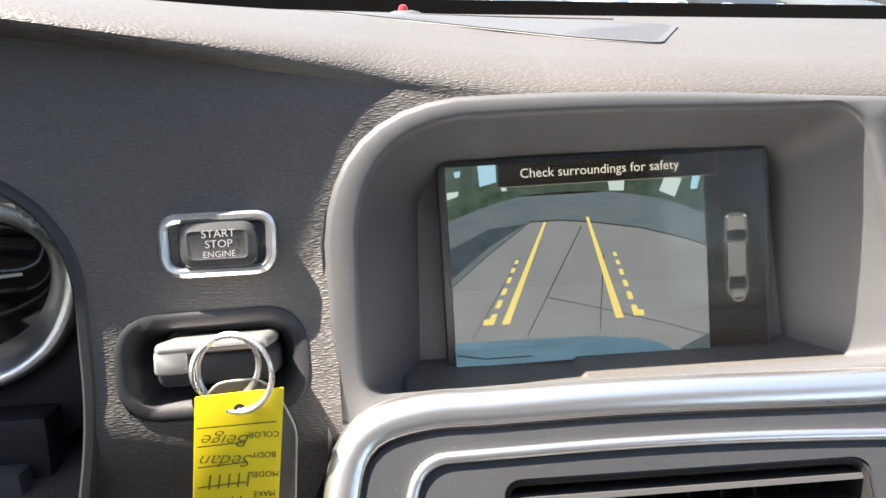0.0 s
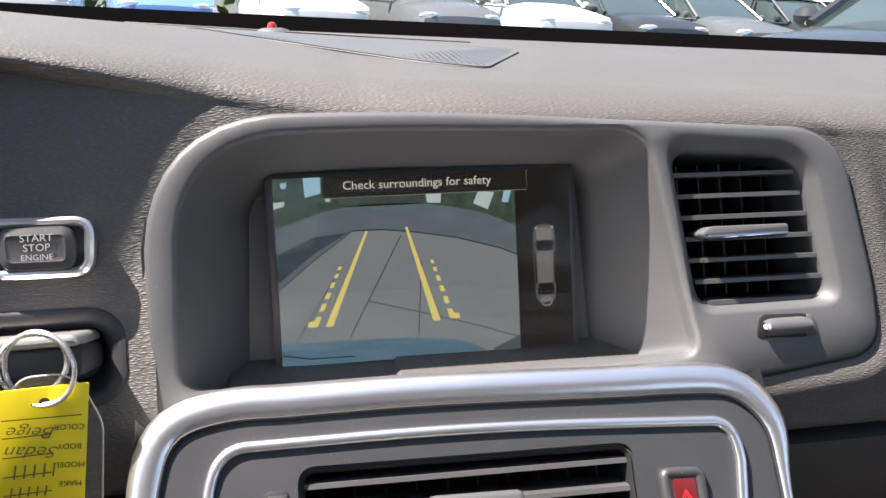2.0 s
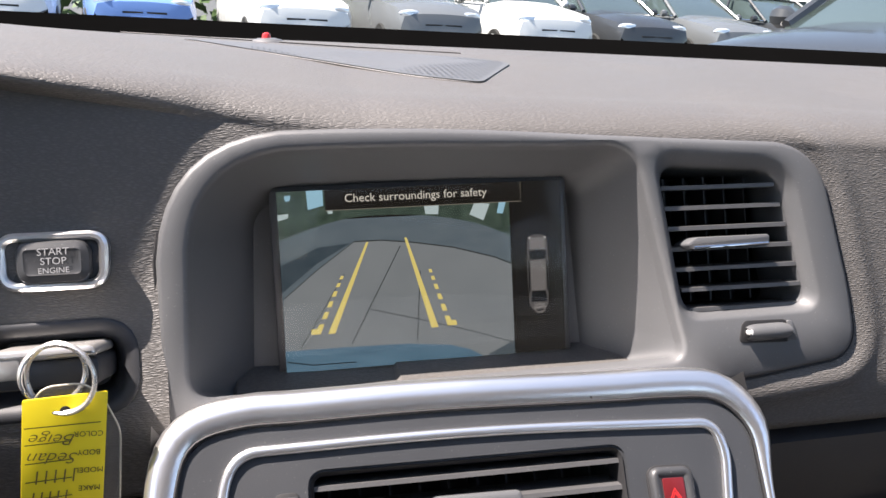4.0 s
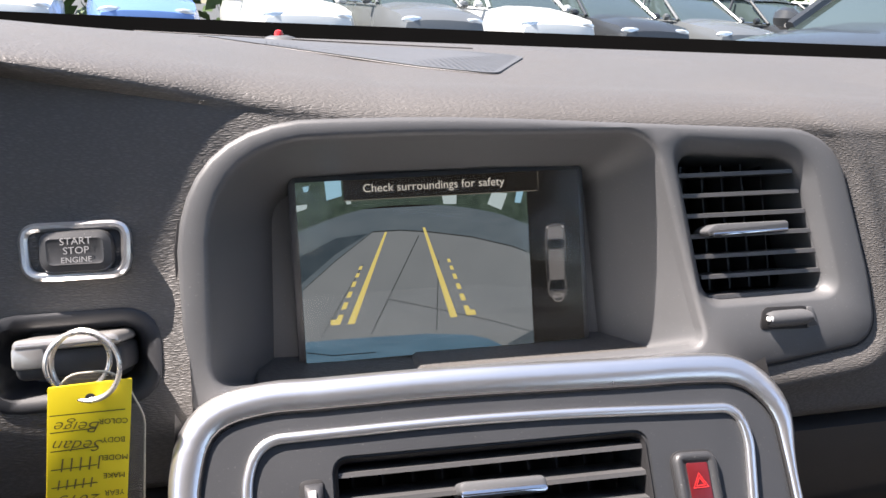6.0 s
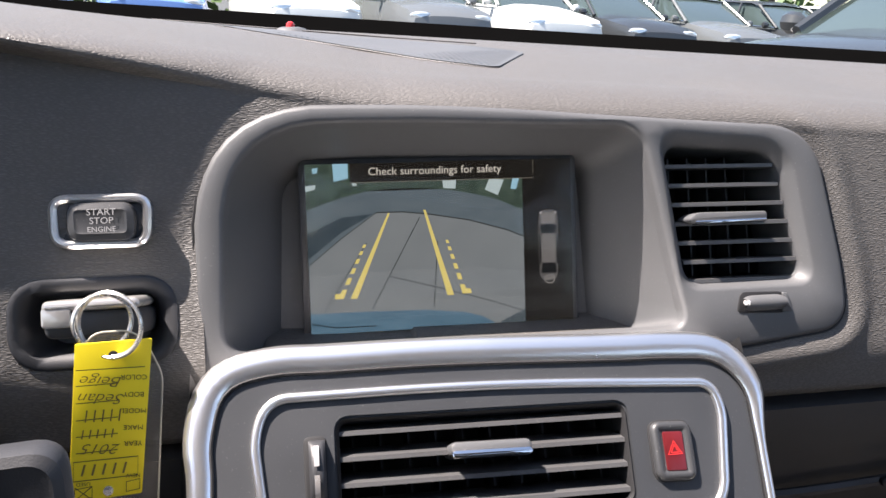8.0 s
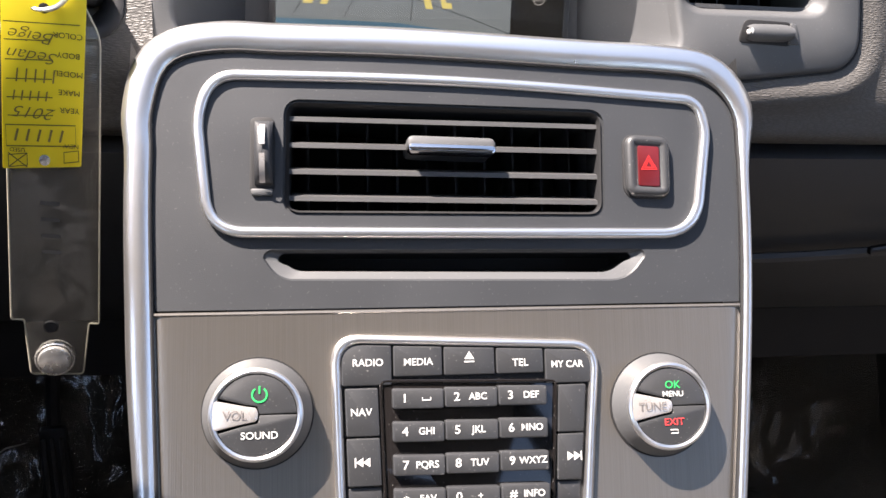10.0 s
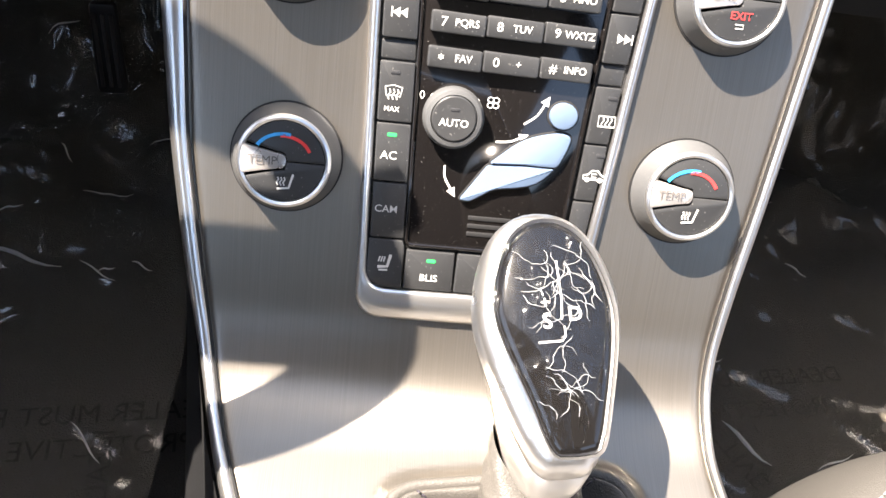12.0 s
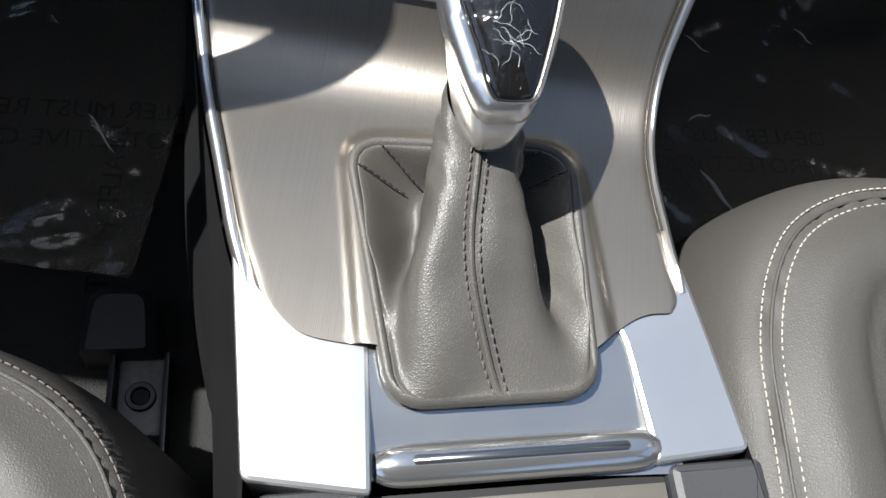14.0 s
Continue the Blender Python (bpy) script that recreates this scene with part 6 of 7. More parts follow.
def film(a, b):
    x, y = (2 * a - 1), (2 * b - 1)
    r = max(abs(x), abs(y)) / max(1e-6, math.hypot(x, y))
    v = 0.0405 * y * r if y > 0 else 0.0440 * y * r
    half = 0.0232 * (1 - 0.38 * smoothstep(0.012, -0.05, v))
    z = 0.0054 - 0.0030 * (x * x + y * y) * r * r + 0.0011 * noise.noise(Vector((x * 3 + 7, y * 4, 1.3))) + 0.0007 * noise.noise(Vector((x * 9, y * 8, 4.1)))
    return Vector((half * x * r, v, z))


part("film_sheet", sheet(44, 60, film), SHRINK_FILM, wrap, space=HEAD)
# white rods put the film's glints into colour
creases = bmesh.new()


def on_film(x, y):
    return Vector((x, y, 0.0055 - 3.2 * (x * x + y * y * 0.35)))


for k in range(34):
    # short wavy glints across the lower half, long ones fanning down from the top
    high = k < 23
    x, y = (rng.uniform(-0.004, 0.013), rng.uniform(0.004, 0.029)) if high else (rng.uniform(-0.010, 0.002), rng.uniform(-0.027, -0.012))
    ang = rng.uniform(-1.5, -0.5) if high else rng.uniform(-0.4, 0.4)
    pts = []
    for j in range(rng.randint(8, 16)):
        half = 0.0195 * (1 - 0.40 * smoothstep(0.012, -0.05, y))
        if abs(x) > half or y < -0.033 or y > 0.031:
            break
        pts.append(on_film(x, y))
        ang += rng.uniform(-0.75, 0.75)
        x += 0.0015 * math.cos(ang)
        y += 0.0015 * math.sin(ang)
    if len(pts) > 3:
        tube(pts, [0.00004] + [rng.uniform(0.00004, 0.00011) for _ in pts[2:]] + [0.00004], 5, bm=creases)
part("crease_glints", creases, material("crease_shine", (0.85, 0.85, 0.85), 0.12, 0.6, scale=300), wrap, "white lines drawn for the glints on folded film", space=HEAD)

# ---- seats ----
def seat(name, label, path, inward, front_y, x_in, x_out, back_y, top, bolster=0.054, thread=None):
    """A cushion: path is its piped edge, from the front round to the side; inward: +1 when the cushion lies to +x."""
    th = thing(name, at_base((x_in + x_out) / 2, (front_y + back_y) / 2, 0.26), label, "seat")
    pipe = curve3(path, 10)

    def nearest(x, y):
        best, sgn = 1e9, 1
        for a, b in zip(pipe, pipe[1:]):
            ab = (b - a).xy
            ap = Vector((x, y)) - a.xy
            t = max(0, min(1, ap.dot(ab) / max(1e-9, ab.length_squared)))
            d = ap - ab * t
            if d.length < best:
                best = d.length
                sgn = 1 if (ab.x * ap.y - ab.y * ap.x) * inward > 0 else -1
        return best * sgn

    def skin_at(a, b):
        x = x_in + (x_out - x_in) * a
        y = front_y + (back_y - front_y) * b
        d = nearest(x, y)   # negative outside the piped edge
        if d < 0:
            t = min(1.0, -d / bolster)
            z = top - 0.004 * t - 0.20 * (1 - math.sqrt(max(0, 1 - t ** 2.2))) - 0.0008 * math.exp(-((d + 0.006) / 0.004) ** 2)
        else:
            z = top + 0.010 * smoothstep(0, 0.03, d) - 0.022 * smoothstep(0.035, 0.10, d) - 0.0032 * math.exp(-(d / 0.0022) ** 2)
            z -= 0.0035 * math.exp(-((d - 0.055) / 0.004) ** 2)
        z += 0.0012 * noise.noise(Vector((x * 22, y * 22, 0)))
        if d < 0.002 - bolster:
            z -= (-d - bolster + 0.002) * 7
        return Vector((x, y, z))
    part("cushion", sheet(110, 110, skin_at), SEAT_HIDE, th, sharp=80)
    part("piping", tube([Vector((p.x, p.y, top - 0.0004)) for p in pipe], 0.0011, 8), SEAT_HIDE, th)
    low = -0.0004 - 0.20 * (1 - math.sqrt(1 - (0.0056 / bolster) ** 2.2))
    for off, mat in ((0.0056, thread or THREAD), (-0.0056, thread or THREAD)):
        pts = []
        for a, b in zip(pipe, pipe[1:]):
            d = (b - a).normalized()
            s = Vector((-d.y, d.x, 0)) * inward
            q = a + s * off
            pts.append(Vector((q.x, q.y, top + (0.0004 if off > 0 else low))))
        part("stitching", stitch_row(bmesh.new(), pts, 0.0032, 0.0016, 0.0005, 0.0005), mat, th, "pale contrast stitching")
    part("seat_base", brick(min(x_in, x_out) + 0.11, max(x_in, x_out) - 0.11, back_y, front_y - 0.07, 0.30, 0.42, 0.01), DARK_PLASTIC, th)
    return th


PSEAT = [(0.62, -0.084, 0), (0.40, -0.082, 0), (0.315, -0.085, 0), (0.262, -0.094, 0), (0.224, -0.117, 0), (0.204, -0.150, 0), (0.195, -0.197, 0), (0.198, -0.250, 0), (0.203, -0.33, 0), (0.21, -0.50, 0)]
seat("passenger_seat", "warm grey leather seat cushion with pale twin stitching", PSEAT, 1, -0.010, 0.125, 0.66, -0.60, 0.5235)
DSEAT = [(-0.66, -0.236, 0), (-0.36, -0.238, 0), (-0.245, -0.243, 0), (-0.186, -0.254, 0), (-0.147, -0.274, 0), (-0.120, -0.306, 0), (-0.104, -0.352, 0), (-0.096, -0.50, 0)]
seat("driver_seat", "warm grey leather seat cushion beside its floor rail", DSEAT, -1, -0.190, -0.050, -0.66, -0.65, 0.500, 0.027, BOOT_THREAD)

# ---- floor ----
floor = thing("floor", at_base(0, 0, 0.24), "black carpeted car floor", "floor", kind="structure")


def carpet(a, b):
    x, y = -0.75 + 1.5 * a, -1.2 + 2.0 * b
    z = 0.24 + 0.30 * smoothstep(0.42, 0.75, y) + 0.004 * noise.noise(Vector((x * 6, y * 6, 0)))
    z += 0.05 * smoothstep(0.20, 0.10, abs(x - 0.0) + 0.02)
    return Vector((x, y, z))


part("carpet", sheet(90, 100, carpet), CARPET, floor)


FOLD_GLINT = material("fold_glint", (0.62, 0.62, 0.63), 0.18, 0.2, scale=80)
folds = random.Random(21)


def film_sheet(name, x0, x1, y0, y1, crumple, label, lines):
    th = thing(name, at_base((x0 + x1) / 2, (y0 + y1) / 2, 0.25), label, "floor film")

    def f(a, b):
        x, y = x0 + (x1 - x0) * a, y0 + (y1 - y0) * b
        k = smoothstep(crumple - 0.12, crumple + 0.10, y)
        z = 0.254 + 0.30 * smoothstep(0.42, 0.75, y) + 0.05 * smoothstep(0.20, 0.10, abs(x) + 0.02)
        z += (0.006 + 0.030 * k) * (0.5 + noise.noise(Vector((x * 11, y * 14, 3)))) + 0.012 * k * abs(noise.noise(Vector((x * 34, y * 40, 8))))
        # sharp folds where the film has been trodden
        w = Vector((x + 0.03 * noise.noise(Vector((x * 9, y * 9, 1))), y + 0.03 * noise.noise(Vector((x * 9, y * 9, 6))), 0))
        z += 0.0050 * (1 - abs(noise.noise(Vector((w.x * 17 + w.y * 8, w.y * 15, 2))))) ** 6 + 0.0010 * (1 - abs(noise.noise(Vector((w.x * 26 - w.y * 20, w.y * 40, 5))))) ** 6
        return Vector((x, y, z))
    part("film", sheet(170, 190, f), FILM, th)
    # a few pale rods put the glints of sharp folds into colour
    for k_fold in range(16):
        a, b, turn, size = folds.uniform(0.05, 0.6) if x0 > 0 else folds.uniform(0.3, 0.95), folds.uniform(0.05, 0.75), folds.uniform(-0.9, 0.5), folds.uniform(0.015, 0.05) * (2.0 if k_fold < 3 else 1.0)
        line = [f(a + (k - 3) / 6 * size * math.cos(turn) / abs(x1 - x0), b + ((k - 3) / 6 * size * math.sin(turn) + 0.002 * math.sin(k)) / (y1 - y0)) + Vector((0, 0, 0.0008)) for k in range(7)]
        part("fold_glint", tube(line, [q * (2.4 if k_fold < 3 else 1.0) for q in (0.0001, 0.0005, 0.0008, 0.0009, 0.0007, 0.0004, 0.0001)], 5), FOLD_GLINT, th)
    for text, x, y, turn, sz in lines:
        bm = letters(text, sz, x, y, 0.2465, turn=turn, flip=True)
        part("printed_line", bm, material("film_print", (0.007, 0.007, 0.008), 0.9, spec=0.05, scale=100), th, "faint black printed lettering", smooth=False)
    return th


film_sheet("floor_protection_film", 0.135, 0.66, -0.10, 0.70, 0.30, "clear plastic film with black print over the passenger footwell", [
    ("DEALER MUST REMOVE", 0.30, 0.145, 8, 0.026), ("PROTECTIVE COVER", 0.30, 0.110, 8, 0.026),
    ("DEALER MUST REMOVE", 0.262, 0.060, 122, 0.026), ("PROTECTIVE COVER", 0.305, 0.060, 122, 0.026)])
film_sheet("floor_protection_film", -0.66, -0.205, -0.10, 0.70, 0.26, "clear plastic film with black print over the driver footwell", [
    ("DEALER MUST REMOVE", -0.30, 0.060, 8, 0.026), ("PROTECTIVE COVER", -0.30, 0.028, 8, 0.026), ("DEALER MUST", -0.245, -0.03, 98, 0.026)])

rail = thing("seat_rail", at_base(-0.17, -0.25, 0.25), "steel seat rail with a dark plastic end cap", "seat rail")
RX, RT = -0.168, axes((-0.192, -0.200, 0.265), (0.985, 0.17, 0), (-0.17, 0.985, 0))
part("end_cap", loft(bmesh.new(), [lift(rpoly([(-0.030, 0.030), (0.030, 0.030), (0.028, 0.090), (-0.028, 0.090)], [0.004, 0.004, 0.016, 0.016], 5), -0.03),
     lift(rpoly([(-0.028, 0.031), (0.028, 0.031), (0.025, 0.086), (-0.025, 0.086)], [0.004, 0.004, 0.014, 0.014], 5), 0.008),
     lift(rpoly([(-0.022, 0.033), (0.022, 0.033), (0.018, 0.078), (-0.018, 0.078)], [0.003, 0.003, 0.010, 0.010], 5), 0.016)], False, True), DARK_PLASTIC, rail, "dark plastic end cap", space=RT)
RB = RT @ pose(0.017, 0, 0)   # the rail runs a little inboard of its cap
part("channel", brick(-0.020, 0.020, -0.40, 0.031, -0.03, -0.004), BLACK, rail, space=RB)
part("lip", brick(-0.022, -0.0175, -0.40, 0.031, -0.03, 0.010, 0.001), DARK_STEEL, rail, "worn steel lip", space=RB)
part("lip", brick(0.0185, 0.0225, -0.40, 0.031, -0.03, 0.012, 0.001), DARK_STEEL, rail, space=RB)
part("bolt_washer", band(ellipse2(0.0115, 0.0115, 0.001, 0.000, 24), ellipse2(0.0065, 0.0065, 0.001, 0.000, 24), -0.004, 0.0012, 0.001), DARK_STEEL, rail, space=RB)
part("bolt_hole", plate(ellipse2(0.0066, 0.0066, 0.001, 0.000, 20), -0.004, -0.001, 0.0004), BLACK, rail, space=RB)
part("runner_block", brick(-0.012, 0.013, -0.085, -0.048, -0.004, 0.012, 0.002), DARK_PLASTIC, rail, space=RB)
part("bracket", plate(rpoly([(-0.016, -0.030), (0.0165, -0.030), (0.0165, 0.0295), (-0.016, 0.0295)], 0.002, 3), -0.006, -0.0025, 0.0008), material("rail_bracket", (0.16, 0.155, 0.15), 0.5, 0.6, scale=160, vary=0.4), rail, "mottled zinc bracket", space=RB)
part("runner_bolt", loft(bmesh.new(), [lift(ellipse2(0.0052, 0.0052, 0.0, -0.040, 6), -0.004), lift(ellipse2(0.0052, 0.0052, 0.0, -0.040, 6), 0.010)], False, True), material("rail_bolt", (0.20, 0.15, 0.10), 0.4, 0.8, scale=100), rail, space=RB)
for k in range(3):
    part("cable_clip", brick(-0.010, 0.012, -0.110 - 0.014 * k, -0.102 - 0.014 * k, -0.004, 0.008, 0.001), BLACK, rail, space=RB)

pedal = thing("accelerator_pedal", at_base(-0.325, 0.41, 0.32), "dark ribbed accelerator pedal hanging in the driver footwell", "pedal")
PD = axes((-0.327, 0.405, 0.372), (1, 0.08, 0), (0.10, 0.22, 1))
part("pad", plate(rpoly([(-0.0145, -0.050), (0.0145, -0.050), (0.0130, 0.046), (-0.0120, 0.046)], [0.006, 0.006, 0.004, 0.004], 5), -0.008, 0.0, 0.0025), DARK_PLASTIC, pedal, space=PD)
for u in (-0.0085, 0.0, 0.0085):
    part("rib", plate(box2(0.0036, 0.078, 0.0016, u * 0.95, -0.003), -0.001, 0.0028, 0.0012), LOUVRE, pedal, space=PD)
part("arm", tube([PD @ Vector((0, 0.020, -0.006)), PD @ Vector((0, 0.070, -0.018)), (-0.318, 0.455, 0.56), (-0.318, 0.46, 0.61)], 0.007, 8), DARK_PLASTIC, pedal)

# ---- instruments and column ----
cluster = thing("instrument_cluster", at_base(-0.40, 0.2, 0.85), "instrument cluster with a satin ring round a black dial", "instruments")
CL = axes((-0.416, 0.205, 0.905), (1, 0, 0), (0, 0.12, 1))
DIAL = rpoly([(-0.165, -0.052), (0.108, -0.052), (0.142, -0.020), (0.144, 0.022), (0.118, 0.044), (0.02, 0.056), (-0.165, 0.056)], [0.03, 0.034, 0.03, 0.02, 0.05, 0.05, 0.03], 7)
part("satin_ring", loft(bmesh.new(), [lift(inset(DIAL, -0.004), -0.010), lift(inset(DIAL, -0.003), 0.002), lift(DIAL, 0.0035), lift(inset(DIAL, 0.004), 0.002), lift(inset(DIAL, 0.016), -0.014)]), SATIN, cluster, "satin silver ring", space=CL, sharp=60)
part("dial_face", plate(inset(DIAL, 0.0155), -0.03, -0.0135, 0.0005), GLOSS_BLACK, cluster, space=CL)
part("scale_mark", cells([[(0.098, 0.0000), (0.1135, 0.0010), (0.1135, 0.0026), (0.098, 0.0018)]], -0.0128), WHITE_INK, cluster, space=CL, smooth=False)
part("binnacle", loft(bmesh.new(), [lift(inset(DIAL, -0.040), -0.002), lift(inset(DIAL, -0.012), -0.004), lift(inset(DIAL, -0.003), -0.009)]), BLACK, cluster, space=CL)
part("lower_shroud", brick(-0.25, 0.128, -0.115, -0.064, -0.02, 0.018, 0.004), DARK_PLASTIC, cluster, space=CL)
part("lower_ledge", brick(-0.25, 0.120, -0.14, -0.085, 0.018, 0.034, 0.005), SOFT_GREY, cluster, space=CL)
stalk = thing("column_stalk", at_base(-0.20, -0.04, 0.86), "dark rounded wiper stalk end", "stalk")
SK = axes((-0.1848, -0.0433, 0.8870), (0.99, 0.10, 0.02), (0.0, 0.12, 1))
part("paddle", loft(bmesh.new(), [lift(box2(0.0403, 0.0374, 0.0086), -0.007), lift(box2(0.0418, 0.0389, 0.0086), 0.0), lift(box2(0.0396, 0.0367, 0.0086), 0.0043), lift(box2(0.0338, 0.0310, 0.0072), 0.0061), lift(box2(0.0317, 0.0288, 0.0065), 0.0058)], True, True), DARK_PLASTIC, stalk, space=SK)
part("arm", tube([(-0.198, -0.034, 0.886), (-0.25, 0.00, 0.872), (-0.36, 0.06, 0.845)], 0.0075, 10), DARK_PLASTIC, stalk)

# ---- the closed cabin round the camera ----
shell = thing("cabin_shell", at_base(0, -0.8, 0.24), "unseen pale headliner and dark door trims that close the cabin", "cabin", kind="structure")
# unseen; tone and front edge are set for the light on dash and seats
part("headliner", sheet(20, 20, lambda a, b: Vector((-0.72 + 1.44 * a, -0.42 - 1.49 * b, 1.36 + 0.04 * math.sin(3.14 * a) + 0.03 * math.sin(3.14 * b)))), HEADLINER, shell)
for sgn in (-1, 1):
    part("door_trim", brick(sgn * 0.72 - 0.03, sgn * 0.72 + 0.03, -1.9, 0.62, 0.24, 0.93, 0.02), LOWER_PLASTIC, shell)
    part("windscreen_pillar", tube([(sgn * 0.74, 0.62, 0.95), (sgn * 0.725, 0.10, 1.20), (sgn * 0.71, -0.42, 1.39)], 0.035, 8), LOWER_PLASTIC, shell)
    part("door_pillar", tube([(sgn * 0.72, -0.75, 0.9), (sgn * 0.66, -0.8, 1.38)], 0.05, 8), LOWER_PLASTIC, shell)
    # unseen block, added to keep the sun off the driver's floor
    part("sun_block", brick(min(sgn * 0.66, sgn * 0.80), max(sgn * 0.66, sgn * 0.80), -0.16, 0.35, 0.97, 1.24, 0.02), LOWER_PLASTIC, shell)
part("rear_wall", brick(-0.75, 0.75, -1.95, -1.90, 0.24, 1.36), SEAT_HIDE, shell)
part("bulkhead", brick(-0.75, 0.75, 0.74, 0.78, 0.24, 0.97), BLACK, shell)


def frit(a, b):
    """The black border at the foot of the windscreen."""
    x = -0.70 + 1.45 * a
    y0, z0 = far_edge(x) - 0.003, 1.0165 - 0.055 * x
    y1, z1 = 0.66 - 0.35 * x * x, 1.0325 - 0.057 * x
    if b < 0.3:
        t = b / 0.3
        return Vector((x, y0 + 0.06 * t, z0 - 0.010 * t))
    t = (b - 0.3) / 0.7
    return Vector((x, y0 + 0.06 + (y1 - y0 - 0.06) * t, z0 - 0.010 + (z1 - z0 + 0.010) * t))


part("windscreen_border", sheet(60, 8, frit), FRIT, shell)
screen_glass = part("windscreen", sheet(24, 16, lambda a, b: Vector(((-0.70 + 1.45 * a) * (1 - 0.12 * b), (0.66 - 0.35 * (-0.70 + 1.45 * a) ** 2) * (1 - b) + b * -0.41, (1.0325 - 0.057 * (-0.70 + 1.45 * a)) * (1 - b) + 1.37 * b + 0.03 * math.sin(3.14 * b)))), WINDSCREEN, shell)
screen_glass.visible_shadow = False


# ---- steering wheel, beside the camera's way; it throws its shadow over the tunnel ----
wheel = thing("steering_wheel", at_base(-0.388, -0.10, 0.86), "dark leather steering wheel on its column", "steering wheel")
SW = axes((-0.388, -0.083, 0.877), (1, 0, 0), (0, 0.42, 0.907))
part("rim", tube([Vector((0.183 * math.cos(a * math.pi / 32), 0.183 * math.sin(a * math.pi / 32), 0)) for a in range(64)], 0.0155, 12, True), DARK_PLASTIC, wheel, space=SW)
part("hub", plate(rpoly([(-0.075, -0.07), (0.075, -0.07), (0.085, 0.045), (-0.085, 0.045)], 0.03, 6), -0.05, -0.005, 0.015), DARK_PLASTIC, wheel, space=SW)
for x0, x1 in ((-0.18, -0.07), (0.07, 0.18)):
    part("spoke", brick(x0, x1, -0.028, 0.028, -0.028, -0.008, 0.006), DARK_PLASTIC, wheel, space=SW)
part("spoke", brick(-0.03, 0.03, -0.18, -0.06, -0.028, -0.008, 0.006), DARK_PLASTIC, wheel, space=SW)
part("column", tube([(-0.386, -0.062, 0.860), (-0.386, 0.20, 0.740)], 0.050, 16), DARK_PLASTIC, wheel)

# ---- outside ----
ASPHALT = material("asphalt", (0.060, 0.060, 0.062), 0.9, bump=0.6, bump_scale=60, bump_size=0.004, scale=0.8, vary=0.2)
GLASS_DARK = material("car_glass", (0.055, 0.075, 0.075), 0.12, scale=2, coat=0.6)
TYRE = material("tyre", (0.015, 0.015, 0.015), 0.8, scale=20)
LAMP = material("headlamp", (0.75, 0.77, 0.80), 0.1, 0.5, scale=20)
LEAF = material("leaves", (0.060, 0.105, 0.030), 0.6, scale=3, vary=0.4)
BARK = material("bark", (0.10, 0.075, 0.055), 0.9, scale=10, bump=0.5, bump_scale=30, bump_size=0.01)
ground_ob = new("ground", bpy.data.meshes.new("ground"))
gb = sheet(24, 24, lambda a, b: Vector((-300 + 600 * a, -300 + 600 * b, 0)))
gb.to_mesh(ground_ob.data)
gb.free()
ground_ob.data.materials.append(ASPHALT)
tagged(ground_ob, "grey asphalt of a car park", "ground", kind="structure")


def paint(name, color):
    return material(name, color, 0.25, 0.0, vary=0.04, scale=2, coat=0.3)


def out_part(name, bm, mat, parent, label=""):
    bmesh.ops.recalc_face_normals(bm, faces=bm.faces)
    me = bpy.data.meshes.new(name)
    bm.to_mesh(me)
    bm.free()
    me.materials.append(mat)
    me.shade_smooth()
    me.set_sharp_from_angle(angle=radians(35))
    o = new(name, me)
    o.parent = parent
    return tagged(o, label)


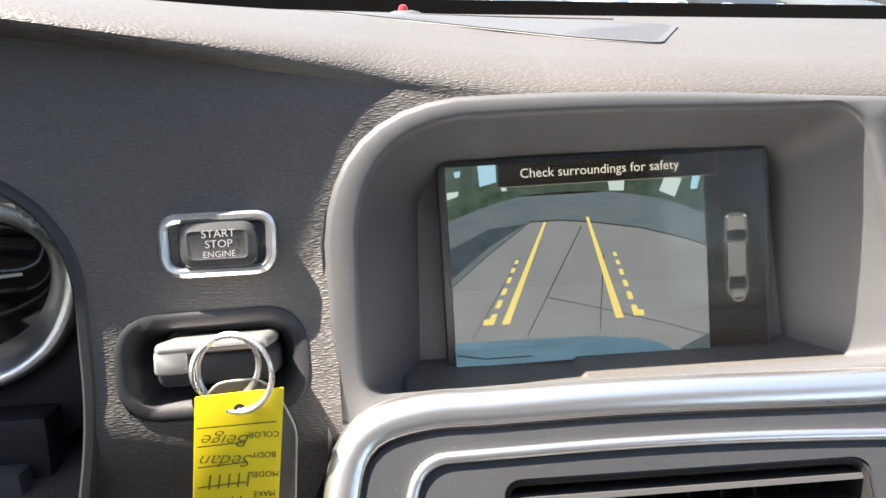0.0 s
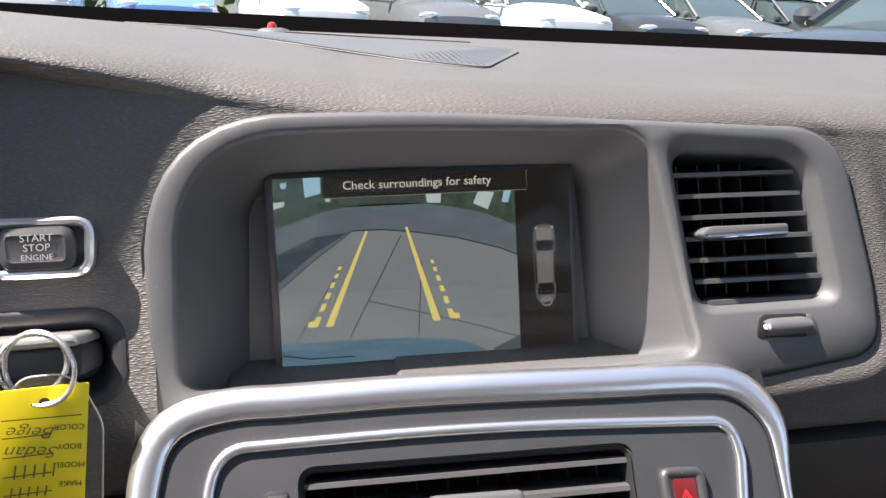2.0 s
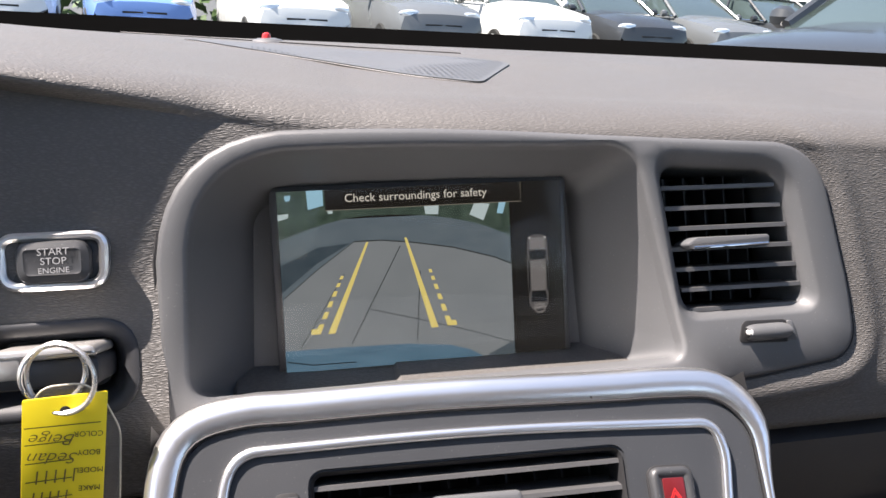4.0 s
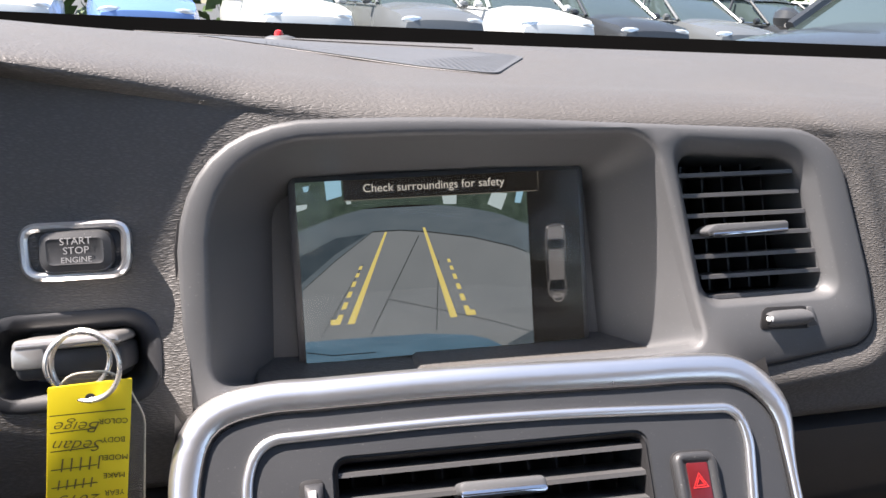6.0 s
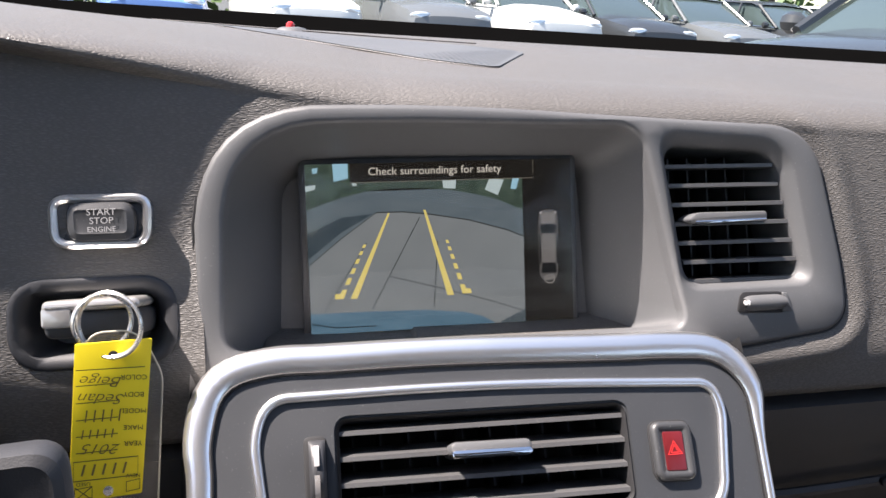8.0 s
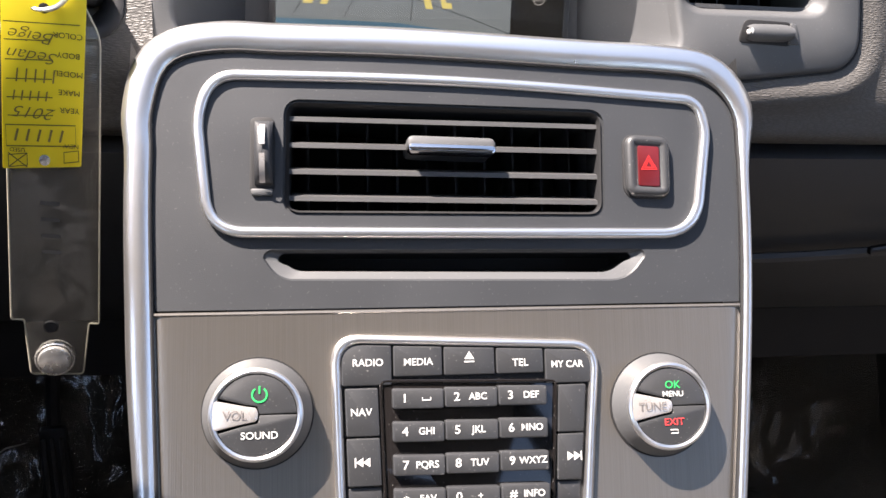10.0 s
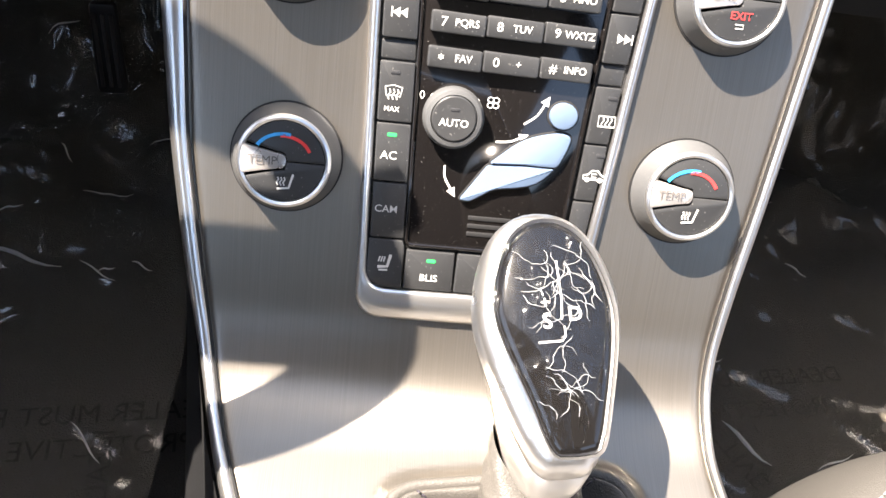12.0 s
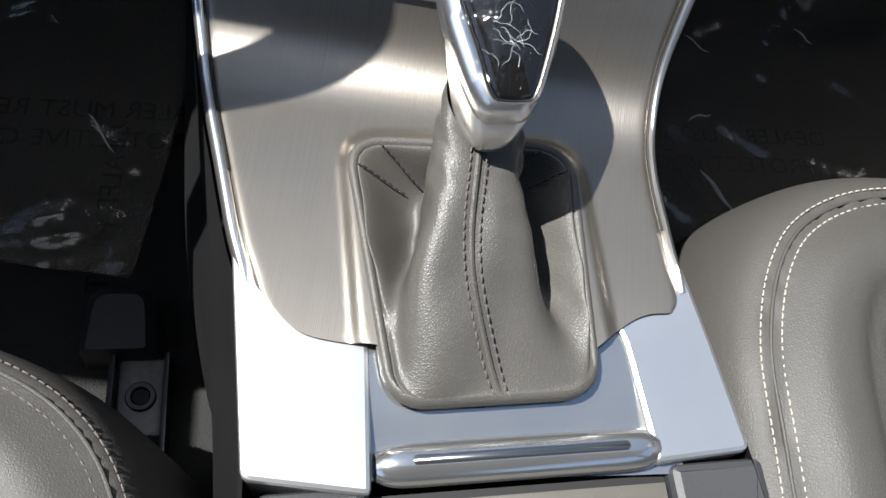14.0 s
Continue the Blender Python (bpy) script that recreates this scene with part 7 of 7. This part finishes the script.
# side line of a car: along it, height of the deck (bonnet, screen, roof) and the half width there
def car(m, mat, label, tall=1.0, group="parked cars"):
    """A car, its nose to -y, standing on z = 0."""
    th = new("parked_car")
    th.matrix_world = m
    tagged(th, label, "car", group)
    st = [(-2.30, 0.62, 0.62), (-2.22, 0.84, 0.78), (-2.0, 0.98, 0.86), (-1.4, 1.07, 0.91), (-0.95, 1.12, 0.92), (0.2, 1.14, 0.93), (1.4, 1.14, 0.92), (2.1, 1.10, 0.86), (2.28, 0.95, 0.78), (2.32, 0.6, 0.7)]
    rows = []
    for y, h, w in st:
        h *= tall
        rows.append([Vector((-w * 0.96, y, 0.28)), Vector((-w, y, 0.55)), Vector((-w, y, 0.75 * h)), Vector((-w * 0.93, y, 0.94 * h)), Vector((-w * 0.5, y, h)), Vector((0, y, h * 1.012)),
                     Vector((w * 0.5, y, h)), Vector((w * 0.93, y, 0.94 * h)), Vector((w, y, 0.75 * h)), Vector((w, y, 0.55)), Vector((w * 0.96, y, 0.28))])
    out_part("body", loft(bmesh.new(), rows, True, True), mat, th)
    cab = [(-0.95, 1.08, 0.86), (-0.15, 1.55, 0.70), (0.2, 1.64, 0.67), (1.2, 1.65, 0.66), (1.75, 1.52, 0.66), (2.15, 1.08, 0.80)]
    rows = [[Vector((-w, y, 1.05 * tall)), Vector((-w * 0.99, y, (1.05 * 0.5 + h * 0.5) * tall)), Vector((-w * 0.9, y, h * tall * 0.985)), Vector((0, y, h * tall)), Vector((w * 0.9, y, h * tall * 0.985)), Vector((w * 0.99, y, (1.05 * 0.5 + h * 0.5) * tall)), Vector((w, y, 1.05 * tall))] for y, h, w in cab]
    out_part("glasshouse", loft(bmesh.new(), rows, True, True, closed=False), GLASS_DARK, th, "dark tinted windows")
    rf = [(-0.12, 1.575, 0.62), (0.2, 1.655, 0.61), (1.2, 1.665, 0.60), (1.72, 1.545, 0.60)]
    out_part("roof", loft(bmesh.new(), [[Vector((-w - 0.06, y, (h - 0.05) * tall)), Vector((-w, y, h * tall)), Vector((0, y, (h + 0.02) * tall)), Vector((w, y, h * tall)), Vector((w + 0.06, y, (h - 0.05) * tall))] for y, h, w in rf], closed=False), mat, th)
    for s in (-1, 1):
        out_part("pillar", tube([(s * 0.86, -0.93, 1.08 * tall), (s * 0.72, -0.13, 1.56 * tall)], 0.035, 6), mat, th)
        out_part("pillar", tube([(s * 0.90, 0.42, 1.08 * tall), (s * 0.70, 0.48, 1.60 * tall)], 0.035, 6), mat, th)
        out_part("belt_strip", tube([(s * 0.905, -0.9, 1.085 * tall), (s * 0.915, 0.5, 1.105 * tall), (s * 0.90, 1.8, 1.10 * tall)], 0.014, 6), CHROME, th)
        mir = out_part("mirror", loft(bmesh.new(), [[Vector((s * (0.95 + 0.10 * u), -0.72 + 0.07 * math.cos(a) * r, 1.13 * tall + 0.075 * math.sin(a) * r)) for a in [k * 0.785 for k in range(8)]] for u, r in ((-0.4, 0.3), (0.2, 0.9), (0.9, 1.0), (1.3, 0.7))], True, True), mat, th)
        for y in (-1.42, 1.42):
            whl = out_part("wheel", loft(bmesh.new(), [[Vector((s * x, y + r * math.cos(k * 0.262), 0.34 + r * math.sin(k * 0.262))) for k in range(24)] for x, r in ((0.70, 0.30), (0.72, 0.34), (0.90, 0.34), (0.92, 0.31), (0.91, 0.23))], False, False), TYRE, th)
            out_part("rim", loft(bmesh.new(), [[Vector((s * x, y + r * math.cos(k * 0.262), 0.34 + r * math.sin(k * 0.262))) for k in range(24)] for x, r in ((0.90, 0.235), (0.915, 0.20), (0.90, 0.05))], False, True), CHROME, whl)
        out_part("headlight", loft(bmesh.new(), [[Vector((s * (0.58 + 0.20 * math.cos(k * 0.524) * q), -2.13 - 0.10 * u + 0.05 * abs(math.cos(k * 0.524)), 0.83 * tall + 0.07 * math.sin(k * 0.524) * q)) for k in range(12)] for u, q in ((0, 1.05), (0.7, 1.0), (1.0, 0.7))], True, True), LAMP, th)
    for s in (-1, 1):
        out_part("grille", loft(bmesh.new(), [[Vector((s * 0.19 + 0.16 * x, -2.27 - 0.02 * u, 0.60 * tall + 0.08 * z)) for x, z in ((-1, -1), (1, -1), (1, 1), (-1, 1))] for u in (0, 1)], False, True), TYRE, th)
    out_part("number_plate", brick(-0.26, 0.26, -2.35, -2.31, 0.45, 0.56), paint("plate_white", (0.7, 0.7, 0.7)), th, "plain number plate")
    return th


WHITE = paint("white_paint", (0.62, 0.62, 0.61))
GREY = paint("grey_paint", (0.12, 0.125, 0.13))
BLUE = paint("blue_paint", (0.12, 0.22, 0.48))
DARK = paint("dark_paint", (0.035, 0.037, 0.04))
SILV = paint("silver_paint", (0.45, 0.46, 0.47))
ROW = [(-7.7, 17.2, SILV, "silver parked car in the row", 1.0), (-5.1, 17.2, WHITE, "white parked car in the row", 0.98), (-2.75, 17.0, BLUE, "light blue parked car in the row", 0.97), (-0.1, 16.8, WHITE, "white parked car with large windscreen", 1.02),
       (2.3, 17.0, GREY, "dark grey parked car in the row", 1.04), (4.5, 17.2, WHITE, "white parked off-road car", 1.06), (6.6, 17.5, DARK, "black parked car in the row", 1.0), (8.8, 17.9, GREY, "dark grey parked car in the row", 1.0),
       (11.1, 18.2, DARK, "black parked car in the row", 1.0), (13.4, 18.6, SILV, "silver parked car in the row", 1.0)]
for x, y, mat, lab, tall in ROW:
    car(pose(x, y, 0, 0, 0, 12), mat, lab, tall)
car(pose(4.25, 4.4, -0.02, 0, 0, -62), DARK, "black parked car close by, seen side-on", 0.98)


def tree(x, y, h, seed):
    r = random.Random(seed)
    th = new("tree")
    th.matrix_world = pose(x, y, 0)
    tagged(th, "leafy green tree at the edge of the car park", "tree", "trees")
    trunk = tube([(0, 0, 0), (0.05, 0, h * 0.3), (0.1, 0.05, h * 0.55), (0.05, 0, h * 0.8)], [0.22, 0.17, 0.11, 0.04], 8)
    for k in range(6):
        a = r.uniform(0, 6.28)
        z = h * r.uniform(0.3, 0.6)
        tube([(0.06, 0, z), (math.cos(a) * h * 0.12, math.sin(a) * h * 0.12, z + h * 0.1), (math.cos(a) * h * 0.25, math.sin(a) * h * 0.25, z + h * 0.25)], [0.09, 0.05, 0.02], 6, bm=trunk)
    out_part("trunk", trunk, BARK, th)
    crown = bmesh.new()
    clumps = [(Vector((r.gauss(0, h * 0.16), r.gauss(0, h * 0.16), h * r.uniform(0.35, 0.95))), h * r.uniform(0.05, 0.11)) for _ in range(46)]
    for c, s in clumps:
        for _ in range(26):
            d = Vector((r.gauss(0, 1), r.gauss(0, 1), r.gauss(0, 1))).normalized() * s * r.uniform(0.6, 1.1)
            n = Vector((r.gauss(0, 1), r.gauss(0, 1), r.gauss(0, 1))).normalized()
            u = n.orthogonal() * h * 0.016
            v = n.cross(u)
            crown.faces.new([crown.verts.new(c + d + q) for q in (-u, v * 0.6, u, -v * 0.6)])
    out_part("crown", crown, LEAF, th)


for k, (x, y, h) in enumerate(((-14, 26, 8), (-6, 29, 9), (2, 27, 8.5), (9, 30, 9), (16, 27, 8), (24, 31, 9.5), (-22, 28, 9), (32, 29, 9))):
    tree(x, y, h, k)
hedge = bmesh.new()
hr = random.Random(9)
for _ in range(5000):
    c = Vector((hr.uniform(-40, 45), 22 + hr.gauss(0, 0.5), hr.uniform(0.2, 2.6) * hr.uniform(0.6, 1)))
    n = Vector((hr.gauss(0, 1), hr.gauss(0, 1), hr.gauss(0, 1))).normalized()
    u = n.orthogonal() * 0.17
    v = n.cross(u)
    hedge.faces.new([hedge.verts.new(c + q) for q in (-u, v * 0.7, u, -v * 0.7)])
ho = new("hedge", bpy.data.meshes.new("hedge"))
hedge.to_mesh(ho.data)
hedge.free()
ho.data.materials.append(LEAF)
tagged(ho, "dense green hedge behind the parked cars", "hedge", kind="stuff")
